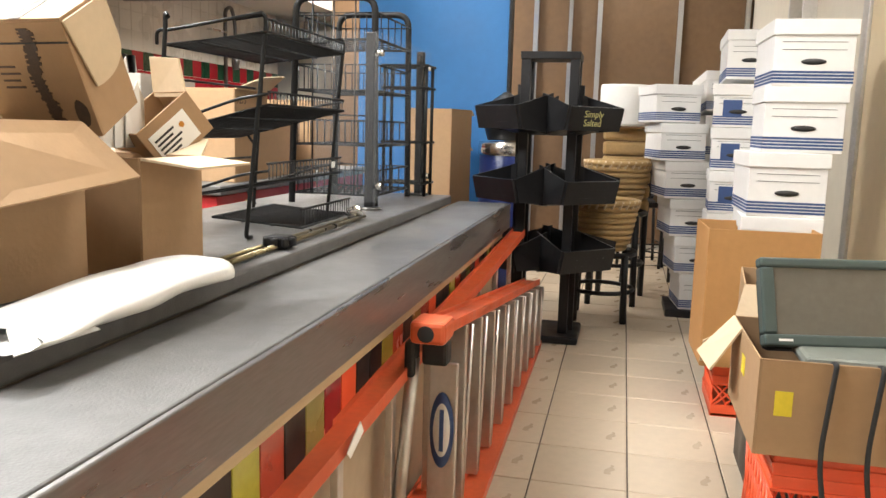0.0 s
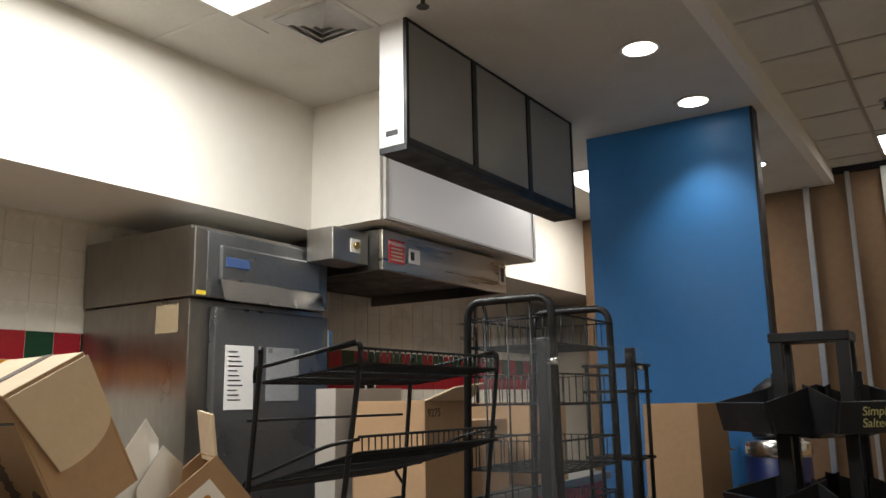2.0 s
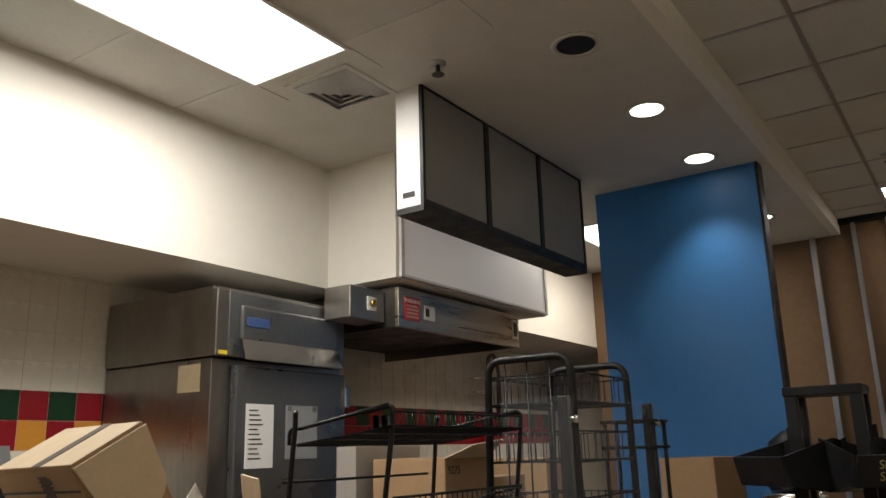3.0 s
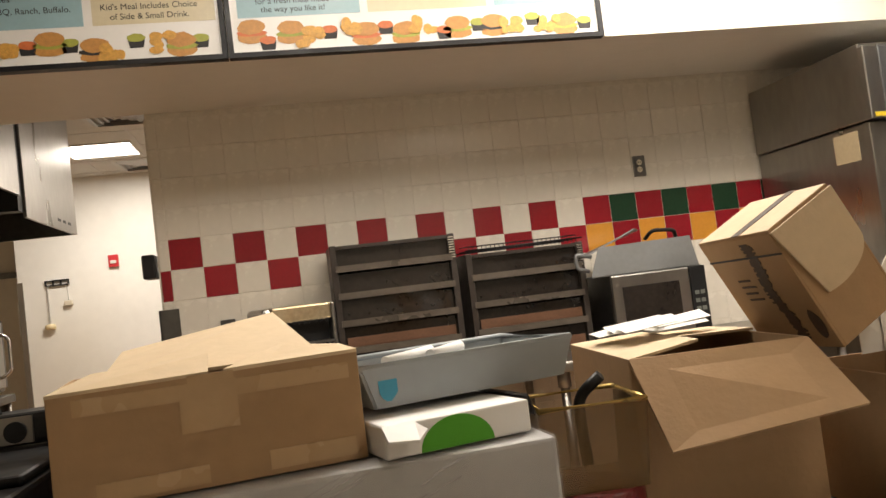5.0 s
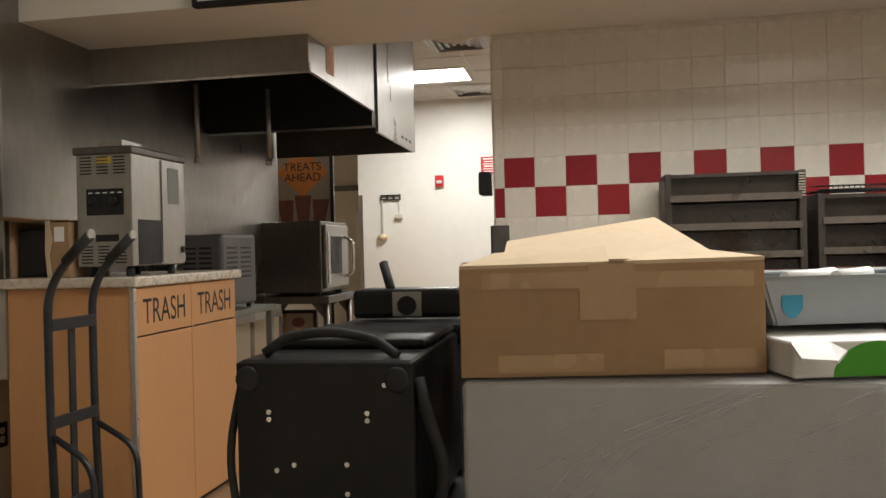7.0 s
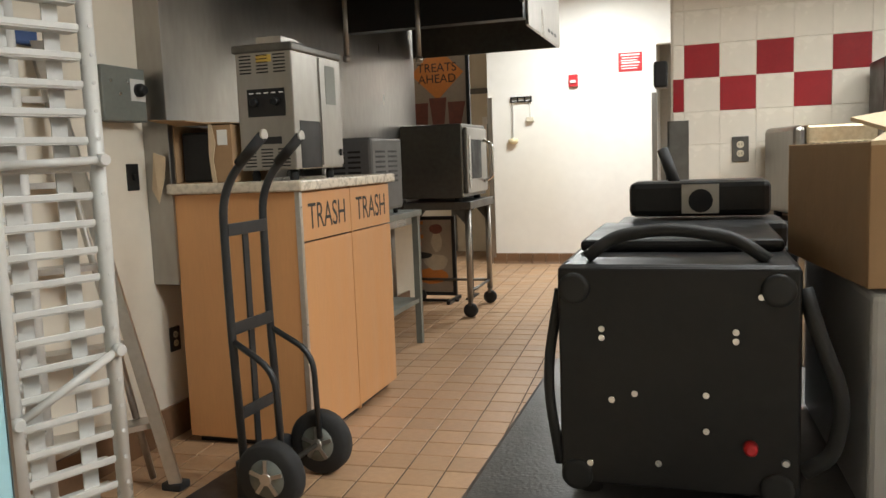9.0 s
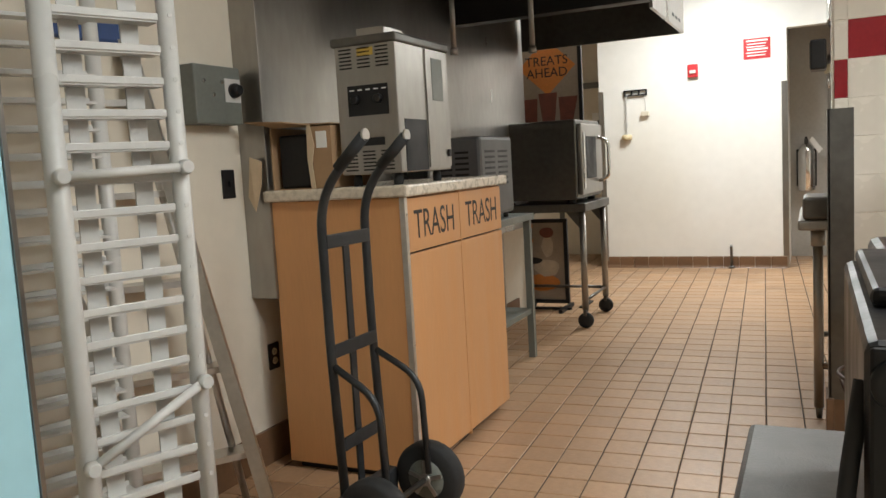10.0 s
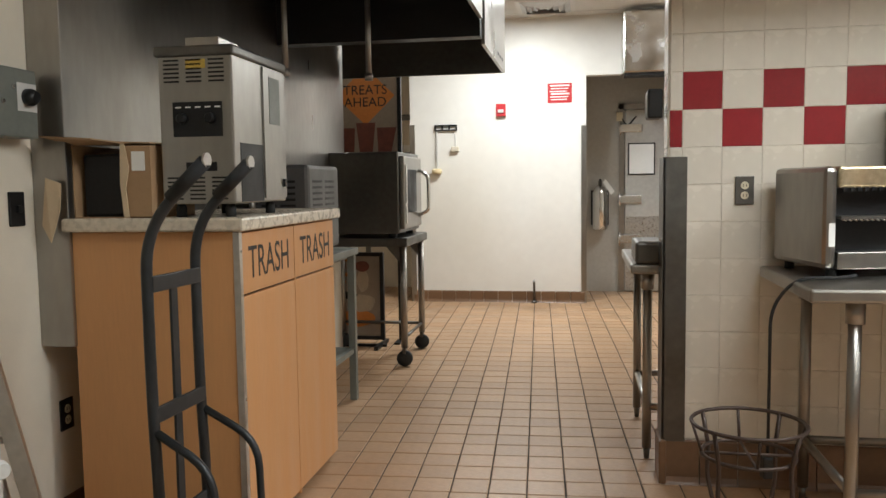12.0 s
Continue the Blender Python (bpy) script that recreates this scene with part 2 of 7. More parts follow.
def bend(pts, r, n=5):
    """Rounds the corners of a line of points."""
    P = [Vector(p) for p in pts]
    out = [P[0]]
    for a, b, c in zip(P, P[1:], P[2:]):
        d1, d2 = (a - b), (c - b)
        k = min(r, d1.length * 0.45, d2.length * 0.45)
        p, q = b + d1.normalized() * k, b + d2.normalized() * k
        for i in range(n + 1):
            t = i / n
            out.append((1 - t) ** 2 * p + 2 * t * (1 - t) * b + t * t * q)
    return out + [P[-1]]


def sheet(pts, th, bm=None, mi=0):
    """A flat board with the given corner points and a thickness."""
    b = bmesh.new()
    P = [Vector(p) for p in pts]
    nrm = (P[1] - P[0]).cross(P[2] - P[0]).normalized() * th
    lo, hi = [b.verts.new(p) for p in P], [b.verts.new(p + nrm) for p in P]
    n = len(P)
    b.faces.new(lo[::-1])
    b.faces.new(hi)
    for i in range(n):
        b.faces.new((lo[i], lo[(i + 1) % n], hi[(i + 1) % n], hi[i]))
    for f in b.faces:
        f.material_index = mi
    return merge(bm, b)


def text(name, s, size, m, parent, mat4, label="", depth=0.0006, align="CENTER"):
    c = bpy.data.curves.new(name, "FONT")
    c.body, c.size, c.extrude, c.align_x, c.align_y = s, size, depth, align, "CENTER"
    c.materials.append(m)
    o = new(name, c)
    o.parent = parent
    o.matrix_local = mat4
    if label:
        o["label"] = label
    return o


# ---------- structure ----------
# floors
struct("floor_kitchen", box(-4.5, 10, -2.9, 8, -0.2, -0.004), M_GROUT_D, "dark grouted bed of the kitchen quarry tile floor")
struct("floor_hall", box(-4.5, 10, -7, -2.9, -0.2, -0.004), M_GROUT_D, "grouted bed of the beige tiled serving hall floor")
# tiled wall behind the line, with its end facing the passage
struct("wall_tiled", box(-0.05, 8.6, 0.0015, 0.15, 0, 3.2), M_GROUT, "long kitchen wall faced with white square tiles")
# left wall, with the steel lining behind the cookline
struct("wall_left", box(-2.45, -2.25, -3.0, 2.6, 0, 3.2), M_WALL, "cream painted kitchen side wall, scuffed")
struct("wall_left_return", box(-4.5, -2.45, -3.0, -2.85, 0, 3.2), M_WALL, "cream painted return wall")
struct("wall_lining", box(-2.25, -2.12, -0.93, 2.3, 0.72, 2.9, 0.004), M_STEEL, "brushed stainless wall lining beside the hood")
# back wall and the cold-store recess
bm = box(-2.22, -0.36, 5.07, 5.2, 0, 3.2)
box(-0.36, 0.75, 5.07, 5.2, 2.36, 3.2, bm=bm)
box(0.75, 2.6, 5.07, 5.2, 0, 3.2, bm=bm)
struct("wall_back", bm, M_WHITEWALL, "white panelled back wall, dirty near the floor")
struct("wall_recess", box(-0.36, 2.6, 6.0, 6.1, 0, 3.2), mat("galvanised_lining", (0.5, 0.49, 0.46), 0.45, 0.3, var=0.1, scale=3, dirt=(0.36, 0.33, 0.28, 0.4)), "dull metal wall of the cold store")
struct("wall_recess_side", box(-0.46, -0.36, 5.2, 6.0, 0, 3.2), M_WHITEWALL, "white side of the recess")
struct("wall_store_right", box(2.6, 2.75, 0.15, 6.1, 0, 3.2), M_WHITEWALL, "white wall of the back kitchen")
struct("wall_far_left", box(-4.5, -0.46, 6.3, 6.42, 0, 3.2), M_WALL, "cream wall beyond the back passage")
struct("wall_outer_left", box(-4.6, -4.5, -7, 6.4, 0, 3.4), M_WALL, "cream outer wall")
struct("wall_passage", box(-4.5, -2.45, 2.5, 2.6, 0, 3.2), M_WALL, "cream wall behind the cookline")
# dining side
struct("wall_hall_near", box(-4.5, 10, -5.12, -5.0, 0, 3.4), M_WALL, "cream hall wall behind the stacked boxes")
struct("wall_hall_left", box(-4.5, -4.4, -5.1, -3, 0, 3.4), M_WALL, "cream hall end wall")
struct("wall_kitchen_right", box(9.0, 9.1, -5.1, 0.2, 0, 3.4), M_WALL, "cream end wall")
# ceilings
bm = box(-4.5, 9, -3.12, 0.0, CEIL, CEIL + 0.05)
struct("ceiling_serving", bm, M_CEIL, "pale ceiling over the serving line")
bm = box(-4.5, 2.75, 0.15, 6.4, 2.97, 3.02)
struct("ceiling_back", bm, M_CEIL, "white tiled ceiling of the back kitchen")
struct("ceiling_hall", box(-4.5, 10, -5.2, -3.19, HALL, HALL + 0.05), M_CEIL, "suspended tile ceiling of the hall")
struct("ceiling_bulkhead", box(-4.5, 9, -3.19, -3.12, CEIL, HALL + 0.1), M_SOFFIT, "painted ceiling bulkhead along the serving line")
# soffit with the menu, and the deeper block over the oven hood
struct("soffit_menu", box(-2.25, 4.2, -0.8, 0.0, 2.33, CEIL), M_SOFFIT, "cream soffit over the back counter")
struct("soffit_block", box(4.2, 6.1, -1.33, 0.0, 2.33, CEIL), M_SOFFIT, "deeper soffit block over the hood")
struct("soffit_right", box(6.1, 9.0, -0.8, 0.0, 2.33, CEIL), M_SOFFIT, "cream soffit beyond the hood")
# blue pier
bm = box(5.8, 5.92, -3.04, -1.93, 0, CEIL)
struct("wall_blue_pier", bm, M_BLUE, "bright blue painted pier wall")
struct("trim_pier", box(5.798, 5.925, -3.06, -3.042, 0, CEIL), M_BLACK, "black end trim of the blue pier")
# unfinished stud wall at the far end of the hall
struct("wall_studs_board", box(8.26, 8.4, -5.1, -0.8, 0, HALL), M_KRAFT, "bare brown board behind metal studs")


# ---------- fixed fittings of the kitchen ----------
I4 = Matrix.Identity(4)
FRONT = pose(0, 0, 0, 90, 0, 0)      # text that faces -y
SIDE = pose(0, 0, 0, 90, 0, 90)      # text that faces +x


def at(x, y, z, m):
    return Matrix.Translation((x, y, z)) @ m


def panel_light(name, x, y, z, sx, sy):
    o = thing(name, pose(x, y, z), "bright recessed fluorescent ceiling panel light", "ceiling light", "ceiling panel lights")
    b = box(-sx / 2 - 0.02, sx / 2 + 0.02, -sy / 2 - 0.02, -sy / 2, -0.012, 0.01)
    box(-sx / 2 - 0.02, sx / 2 + 0.02, sy / 2, sy / 2 + 0.02, -0.012, 0.01, bm=b)
    box(-sx / 2 - 0.02, -sx / 2, -sy / 2, sy / 2, -0.012, 0.01, bm=b)
    box(sx / 2, sx / 2 + 0.02, -sy / 2, sy / 2, -0.012, 0.01, bm=b)
    part("frame", b, M_GRID, o)
    part("diffuser", box(-sx / 2, sx / 2, -sy / 2, sy / 2, -0.004, 0.006), M_LIGHT, o, "glowing white diffuser")
    return o


panel_light("ceiling_light", 2.46, -1.64, CEIL, 1.2, 0.58)
# fixture of the added serving-end fill, out of view
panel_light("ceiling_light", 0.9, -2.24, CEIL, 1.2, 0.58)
# fixture for the unseen far panel
panel_light("ceiling_light", 7.1, -1.64, CEIL, 1.2, 0.58)
panel_light("ceiling_light", -1.0, 3.75, 2.97, 0.6, 0.58)
panel_light("ceiling_light", 0.9, 4.2, 2.97, 0.58, 1.2)
panel_light("ceiling_light", 7.7, -3.88, HALL, 0.58, 0.52)
panel_light("ceiling_light", 2.4, -5.0 + 0.5, HALL, 0.58, 1.0)


def downlight(x, y, lit=True):
    o = thing("downlight", pose(x, y, CEIL), "round recessed ceiling downlight, " + ("lit" if lit else "unlit, with a dark bowl"), "downlight", "downlights")
    part("trim_ring", lathe([(0.115, 0.0), (0.115, -0.008), (0.092, -0.008), (0.088, 0.0)], 28), M_GRID, o)
    part("bowl", lathe([(0.088, -0.006), (0.06, -0.003)], 28), M_DLIGHT if lit else M_BLACK, o)


downlight(3.666, -2.78, False)
downlight(4.56, -2.78)
downlight(5.5, -2.778)
downlight(7.2, -2.75)


def vent(x, y, z, s=0.28):
    o = thing("ceiling_vent", pose(x, y, z), "square white metal ceiling air vent", "ceiling vent", "ceiling vents")
    part("backing", box(-s, s, -s, s, -0.004, 0.01), M_GRID, o)
    for k in range(4):
        r = s * (0.85 - 0.2 * k)
        b = None
        for sx, sy in ((1, 0), (-1, 0), (0, 1), (0, -1)):
            if sx:
                b = sheet([(sx * r, -r, -0.006), (sx * r, r, -0.006), (sx * (r - 0.05), r - 0.05, -0.03), (sx * (r - 0.05), -r + 0.05, -0.03)], 0.003, bm=b)
            else:
                b = sheet([(-r, sy * r, -0.006), (r, sy * r, -0.006), (r - 0.05, sy * (r - 0.05), -0.03), (-r + 0.05, sy * (r - 0.05), -0.03)], 0.003, bm=b)
        part("slat", b, M_STUD, o)


vent(3.37, -1.64, CEIL - 0.004, 0.2)
vent(-0.62, 1.1, 2.965)
vent(-0.6, 2.5, 2.965)
vent(-0.75, 4.55, 2.965)


def sprinkler(x, y, z):
    o = thing("sprinkler_head", pose(x, y, z), "small metal fire sprinkler head on the ceiling", "sprinkler", "sprinklers")
    part("plate", lathe([(0.04, 0), (0.04, -0.006), (0.012, -0.01)], 16), M_STUD, o)
    part("stem", lathe([(0.01, -0.008), (0.012, -0.05), (0.03, -0.056), (0.03, -0.06)], 14), M_STEEL_D, o)


sprinkler(3.436, -2.178, CEIL)
sprinkler(6.6, -3.75, HALL)
# ceiling grid lines
gb = None
for gx in np.arange(-4.3, 3.3, 0.61):
    gb = box(gx - 0.012, gx + 0.012, -3.1, -0.8, CEIL - 0.003, CEIL + 0.002, bm=gb)
for gy in (-1.33, -1.94, -2.55):
    gb = box(-4.5, 3.3, gy - 0.012, gy + 0.012, CEIL - 0.004, CEIL + 0.001, bm=gb)
tagged(mesh("ceiling_grid_serving", gb, M_GRID), "thin pale grid lines between ceiling tiles", kind="structure")
gb = None
for gx in np.arange(-4.3, 2.7, 0.61):
    gb = box(gx - 0.012, gx + 0.012, 0.15, 6.3, 2.966, 2.972, bm=gb)
for gy in np.arange(0.6, 6.3, 0.61):
    gb = box(-4.5, 2.7, gy - 0.012, gy + 0.012, 2.965, 2.971, bm=gb)
tagged(mesh("ceiling_grid_back", gb, M_GRID), "white grid of the back kitchen ceiling", kind="structure")
gb = None
for gx in np.arange(-4.3, 8.2, 0.61):
    gb = box(gx - 0.012, gx + 0.012, -5.1, -3.2, HALL - 0.003, HALL + 0.002, bm=gb)
for gy in (-3.6, -4.21, -4.82):
    gb = box(-4.5, 8.2, gy - 0.012, gy + 0.012, HALL - 0.004, HALL + 0.001, bm=gb)
tagged(mesh("ceiling_grid_hall", gb, M_STUD), "pale grid of the hall ceiling", kind="structure")

# hanging menu light box with three blank grey panels
o = thing("menu_light_box", pose(4.49, -1.98, 2.485), "hanging three-panel menu box with blank grey faces", "menu board")
part("body", box(-0.93, 0.93, 0.006, 0.15, 0.0, 0.645, 0.004), mat("box_side_white", (0.7, 0.68, 0.65), 0.4, var=0.05), o, "pale metal casing")
M_PANELGREY = mat("grey_blank_panel", (0.22, 0.215, 0.205), 0.45, var=0.06, scale=2)
for k in range(3):
    x0 = -0.93 + k * 0.62
    b = box(x0, x0 + 0.62, -0.012, 0.006, 0.0, 0.03)
    box(x0, x0 + 0.62, -0.012, 0.006, 0.615, 0.645, bm=b)
    box(x0, x0 + 0.022, -0.012, 0.006, 0.03, 0.615, bm=b)
    box(x0 + 0.598, x0 + 0.62, -0.012, 0.006, 0.03, 0.615, bm=b)
    part("panel_frame", b, M_BLACK, o, "dark panel frame")
    part("panel", box(x0 + 0.022, x0 + 0.598, -0.004, 0.006, 0.03, 0.615), M_PANELGREY, o, "blank grey translucent panel")
part("bottom_rail", box(-0.93, 0.93, -0.01, 0.15, -0.03, -0.001), M_BLACK, o)
part("sticker", box(-0.934, -0.93, 0.04, 0.11, 0.05, 0.075), M_BLACK, o, "small dark maker's plate")
# lit blank sign panel on the deep soffit block
o = thing("blank_sign_panel", pose(5.15, -1.336, 2.35), "blank white backlit sign panel on the soffit", "sign panel")
part("face", box(-0.9, 0.9, -0.012, 0.0, 0.0, 0.74), M_SIGNGLOW, o)
b = box(-0.93, 0.93, -0.02, 0.0, -0.015, 0.0)
box(-0.93, -0.9, -0.02, 0.0, 0.0, 0.74, bm=b)
box(0.9, 0.93, -0.02, 0.0, 0.0, 0.74, bm=b)
part("edge_trim", b, M_PLASTIC_W, o)

# illuminated menu boards over the back counter
M_MENU_W = mat("menu_white_print", (0.80, 0.78, 0.74), 0.4, var=0.02)
M_MENU_B = mat("menu_pale_blue", (0.30, 0.46, 0.50), 0.4, var=0.05)
M_MENU_C = mat("menu_cream", (0.66, 0.58, 0.40), 0.4, var=0.05)
M_BUN = mat("print_bun_brown", (0.52, 0.25, 0.07), 0.5, var=0.25, scale=60)
M_FRY = mat("print_fried_gold", (0.62, 0.33, 0.07), 0.5, var=0.35, scale=60)
M_SAUCE = [mat("print_sauce", c, 0.5, var=0.2, scale=60) for c in ((0.35, 0.36, 0.06), (0.6, 0.16, 0.05), (0.75, 0.55, 0.2))]


def blob(b, x, z, rx, rz, y, seed, mi=0, n=14, top=True):
    """A flat printed rounded shape."""
    rnd = random.Random(seed)
    pts = []
    for i in range(n):
        a = 2 * math.pi * i / n
        k = 1 + rnd.uniform(-0.08, 0.08)
        pts.append((x + rx * k * math.cos(a), y, z + rz * k * math.sin(a)))
    return sheet(pts, 0.0006, bm=b, mi=mi)


def menu_board(x0, x1, seed, lines):
    w = x1 - x0
    o = thing("menu_board", pose(x0, -0.80, 2.32), "menu board with burger pictures along its lower edge", "menu board", "menu boards")
    part("back", box(0.02, w - 0.02, -0.03, -0.002, 0.02, 0.76), M_MENU_W, o, "white printed menu sheet")
    b = box(0, w, -0.045, -0.002, 0, 0.02)
    box(0, 0.02, -0.045, -0.002, 0.02, 0.76, bm=b)
    box(w - 0.02, w, -0.045, -0.002, 0.02, 0.76, bm=b)
    box(0, w, -0.045, -0.002, 0.76, 0.78, bm=b)
    part("frame", b, M_BLACK, o, "black menu frame")
    y = -0.0312
    for k, (a, c, m) in enumerate(((0.03, 0.34, M_MENU_C), (0.36, 0.68, M_MENU_B), (0.70, 0.98, M_MENU_C))):
        part("printed_field", box(a * w, c * w, -0.031, -0.03, 0.165, 0.74), (M_MENU_B, M_MENU_C)[(k + seed) % 2], o, "tinted printed field")
    rnd = random.Random(seed)
    n = 19
    for k in range(n):
        x = w * (0.03 + 0.94 * (k + 0.5) / n) + rnd.uniform(-0.01, 0.01)
        kind = (0, 2, 0, 1, 2, 1, 0, 2, 0, 1, 2)[k % 11]
        z = 0.075 + rnd.uniform(-0.02, 0.025)
        b = None
        if kind == 0:
            b = blob(None, x, z - 0.016, 0.06, 0.024, y, k, 0)
            b = blob(b, x, z + 0.003, 0.062, 0.014, y - 0.0008, k + 9, (2, 3, 4)[k % 3])
            b = blob(b, x, z + 0.028, 0.056, 0.03, y - 0.0016, k + 5, 0)
        elif kind == 1:
            for j in range(8):
                b = blob(b, x + rnd.uniform(-0.045, 0.045), z + rnd.uniform(-0.025, 0.035), rnd.uniform(0.016, 0.03), rnd.uniform(0.014, 0.024), y - 0.0007 * j, k * 7 + j, 1)
        else:
            b = sheet([(x - 0.026, y, z - 0.03), (x + 0.026, y, z - 0.03), (x + 0.033, y, z + 0.008), (x - 0.033, y, z + 0.008)], 0.0006, mi=3)
            b = blob(b, x, z + 0.01, 0.034, 0.017, y - 0.0008, k, 4 + k % 3)
        part("food_picture", b, [M_BUN, M_FRY, M_SAUCE[1], M_INK, *M_SAUCE], o, "printed picture of food")
    for tx, tz, size, s in lines:
        text("lettering", s, size, M_INK, o, at(tx * w, -0.0318, tz, FRONT), depth=0.0003)
    return o


menu_board(-1.25, 0.415, 1, [(0.5, 0.235, 0.034, "Honey Mustard, BBQ, Ranch, Buffalo,"), (0.435, 0.195, 0.034, "Sweet & Sour"),
                             (0.46, 0.285, 0.036, "Dipping Sauces"), (0.83, 0.235, 0.034, "Kid's Meal Includes Choice"), (0.83, 0.195, 0.034, "of Side & Small Drink.")])
menu_board(0.42, 2.03, 2, [(0.17, 0.30, 0.034, "Don't forget our"), (0.17, 0.265, 0.034, "Signature Fixin's Bar"), (0.17, 0.23, 0.034, "for a fresh meal made"),
                           (0.17, 0.195, 0.034, "the way you like it!"), (0.66, 0.215, 0.03, "Biscuit(s)"), (0.78, 0.255, 0.034, "Single"), (0.9, 0.255, 0.034, "Six"),
                           (0.84, 0.215, 0.028, "$ 1.79  (246 cal)  $ 7.29  (1476 cal)")])

# canopy hoods over the cookline
o = thing("exhaust_hood", pose(0, 0, 0), "large stainless kitchen exhaust hood, dark inside", "exhaust hood")
b = sheet([(-2.24, -0.25, 2.15), (-0.93, -0.25, 2.15), (-0.93, -0.25, 3.1), (-2.24, -0.25, 3.1)], 0.02)
part("front_panel", b, M_STEEL, o)
part("side_panel", box(-0.95, -0.93, -0.25, 0.98, 2.15, 3.1), M_STEEL, o, "shiny stainless hood side")
# inner faces use the darker steel, so the recess's shade is in the colour
part("canopy_underside", box(-2.1, -0.95, -0.23, 0.98, 2.75, 2.8), M_STEEL_D, o, "stained dark hood underside, its shade in the colour")
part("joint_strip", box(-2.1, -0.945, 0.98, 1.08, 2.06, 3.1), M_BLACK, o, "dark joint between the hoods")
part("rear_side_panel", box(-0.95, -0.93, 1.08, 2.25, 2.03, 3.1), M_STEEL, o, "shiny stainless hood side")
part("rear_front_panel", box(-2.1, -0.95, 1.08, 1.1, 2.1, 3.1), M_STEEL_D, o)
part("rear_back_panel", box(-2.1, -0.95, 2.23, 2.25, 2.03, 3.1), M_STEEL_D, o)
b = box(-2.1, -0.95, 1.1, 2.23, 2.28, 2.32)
part("rear_underside", b, M_STEEL_D, o, "stained dark hood underside, its shade in the colour")
part("drip_lip", box(-2.24, -0.925, -0.258, -0.25, 2.14, 2.19), M_CHROME, o)
for k in range(3):
    part("slot", box(-0.9285, -0.927, 1.75 + k * 0.13, 1.82 + k * 0.13, 2.08, 2.1), M_BLACK, o)
part("warning_sticker", box(-0.9285, -0.927, 0.0, 0.14, 2.2, 2.4), mat("faded_sticker", (0.6, 0.32, 0.16), 0.6, var=0.4, scale=30), o, "faded orange warning sticker")
for px, py in ((-1.72, 0.1), (-1.4, 0.35)):
    part("drop_pipe", tube([(px, py, 2.2), (px, py, 1.78)], 0.014), M_STEEL, o, "thin steel pipe")
    part("pipe_end", lathe([(0.02, 1.76), (0.02, 1.79)], 12, at=(px, py, 0)), M_STEEL, o)

# electrical box, switch and outlet on the left wall
o = thing("electrical_box", pose(-2.25, -1.12, 1.43), "grey metal electrical control box with a round knob", "electrical box")
M_GREYBOX = mat("grey_enamel", (0.16, 0.17, 0.15), 0.45, var=0.12, scale=6)
part("body", box(0, 0.08, -0.13, 0.13, 0, 0.22, 0.006), M_GREYBOX, o)
part("knob", lathe([(0.028, 0.08), (0.028, 0.1), (0.018, 0.118)], 18, axis="x", at=(0, 0.08, 0.13)), M_PLASTIC_K, o, "black rotary knob")
part("dial_plate", box(0.08, 0.082, 0.035, 0.125, 0.085, 0.175), M_PLASTIC_W, o)
for k in range(3):
    part("screw", lathe([(0.008, 0.08), (0.006, 0.085)], 10, axis="x", at=(0, -0.08 + 0.05 * k, 0.16 - 0.05 * (k % 2))), M_CHROME, o)


def wall_plate(x, y, z, axis, m, label, category, sockets=True):
    rot = pose(x, y, z) if axis == "y" else pose(x, y, z, 0, 0, 90)
    o = thing("wall_outlet" if sockets else "wall_switch", rot, label, category)
    part("cover_plate", box(-0.036, 0.036, -0.008, 0, -0.057, 0.057, 0.003), m, o)
    if sockets:
        for k in (-1, 1):
            s = part("socket", lathe([(0.016, -0.008), (0.015, -0.011)], 18, axis="y", at=(0, 0, 0.02 * k)), mat("ivory_socket", (0.62, 0.56, 0.42), 0.4), o, "ivory socket")
            for j in (-1, 1):
                part("slot", box(0.006 * j - 0.0012, 0.006 * j + 0.0012, -0.0118, -0.011, 0.02 * k - 0.005, 0.02 * k + 0.006), M_INK, s)
    else:
        part("toggle", box(-0.008, 0.008, -0.02, -0.008, -0.012, 0.012, 0.002), M_PLASTIC_K, o)
    return o


wall_plate(2.516, -0.002, 1.84, "y", M_STEEL_D, "steel duplex outlet in the tiled wall", "outlet")
wall_plate(0.243, -0.002, 1.221, "y", M_STEEL_D, "steel plate with an ivory socket on white tiles", "outlet")
wall_plate(-2.249, -1.02, 1.2, "x", M_PLASTIC_K, "small dark switch on the cream wall", "switch", False)
wall_plate(-2.249, -0.82, 0.45, "x", M_PLASTIC_K, "dark outlet low on the cream wall", "outlet")

# fittings of the back wall
o = thing("fire_alarm_strobe", pose(-1.24, 5.07, 2.03), "red fire alarm strobe on the white wall", "fire alarm")
part("body", box(-0.05, 0.05, -0.045, 0, -0.065, 0.065, 0.006), M_RED, o)
part("lens", box(-0.03, 0.03, -0.065, -0.045, -0.03, 0.005, 0.006), M_PLASTIC_W, o, "clear strobe lens")
o = thing("notice_sign", pose(-0.63, 5.07, 2.19), "red notice with white lettering on the wall", "sign")
part("plate", box(-0.125, 0.125, -0.006, 0, -0.1, 0.1), M_RED, o)
for k in range(6):
    part("text_bar", box(-0.1 + 0.01 * (k % 2), 0.1 - 0.013 * (k % 3), -0.0075, -0.006, 0.068 - 0.028 * k, 0.078 - 0.028 * k + (0.006 if k in (0, 3) else 0)), M_PAPER, o)
o = thing("wall_bracket", pose(-1.83, 5.07, 1.85), "black wall bracket with a hanging white cord", "bracket")
b = box(-0.12, 0.12, -0.03, 0, 0.03, 0.042)
box(-0.12, 0.12, -0.03, 0, -0.02, -0.008, bm=b)
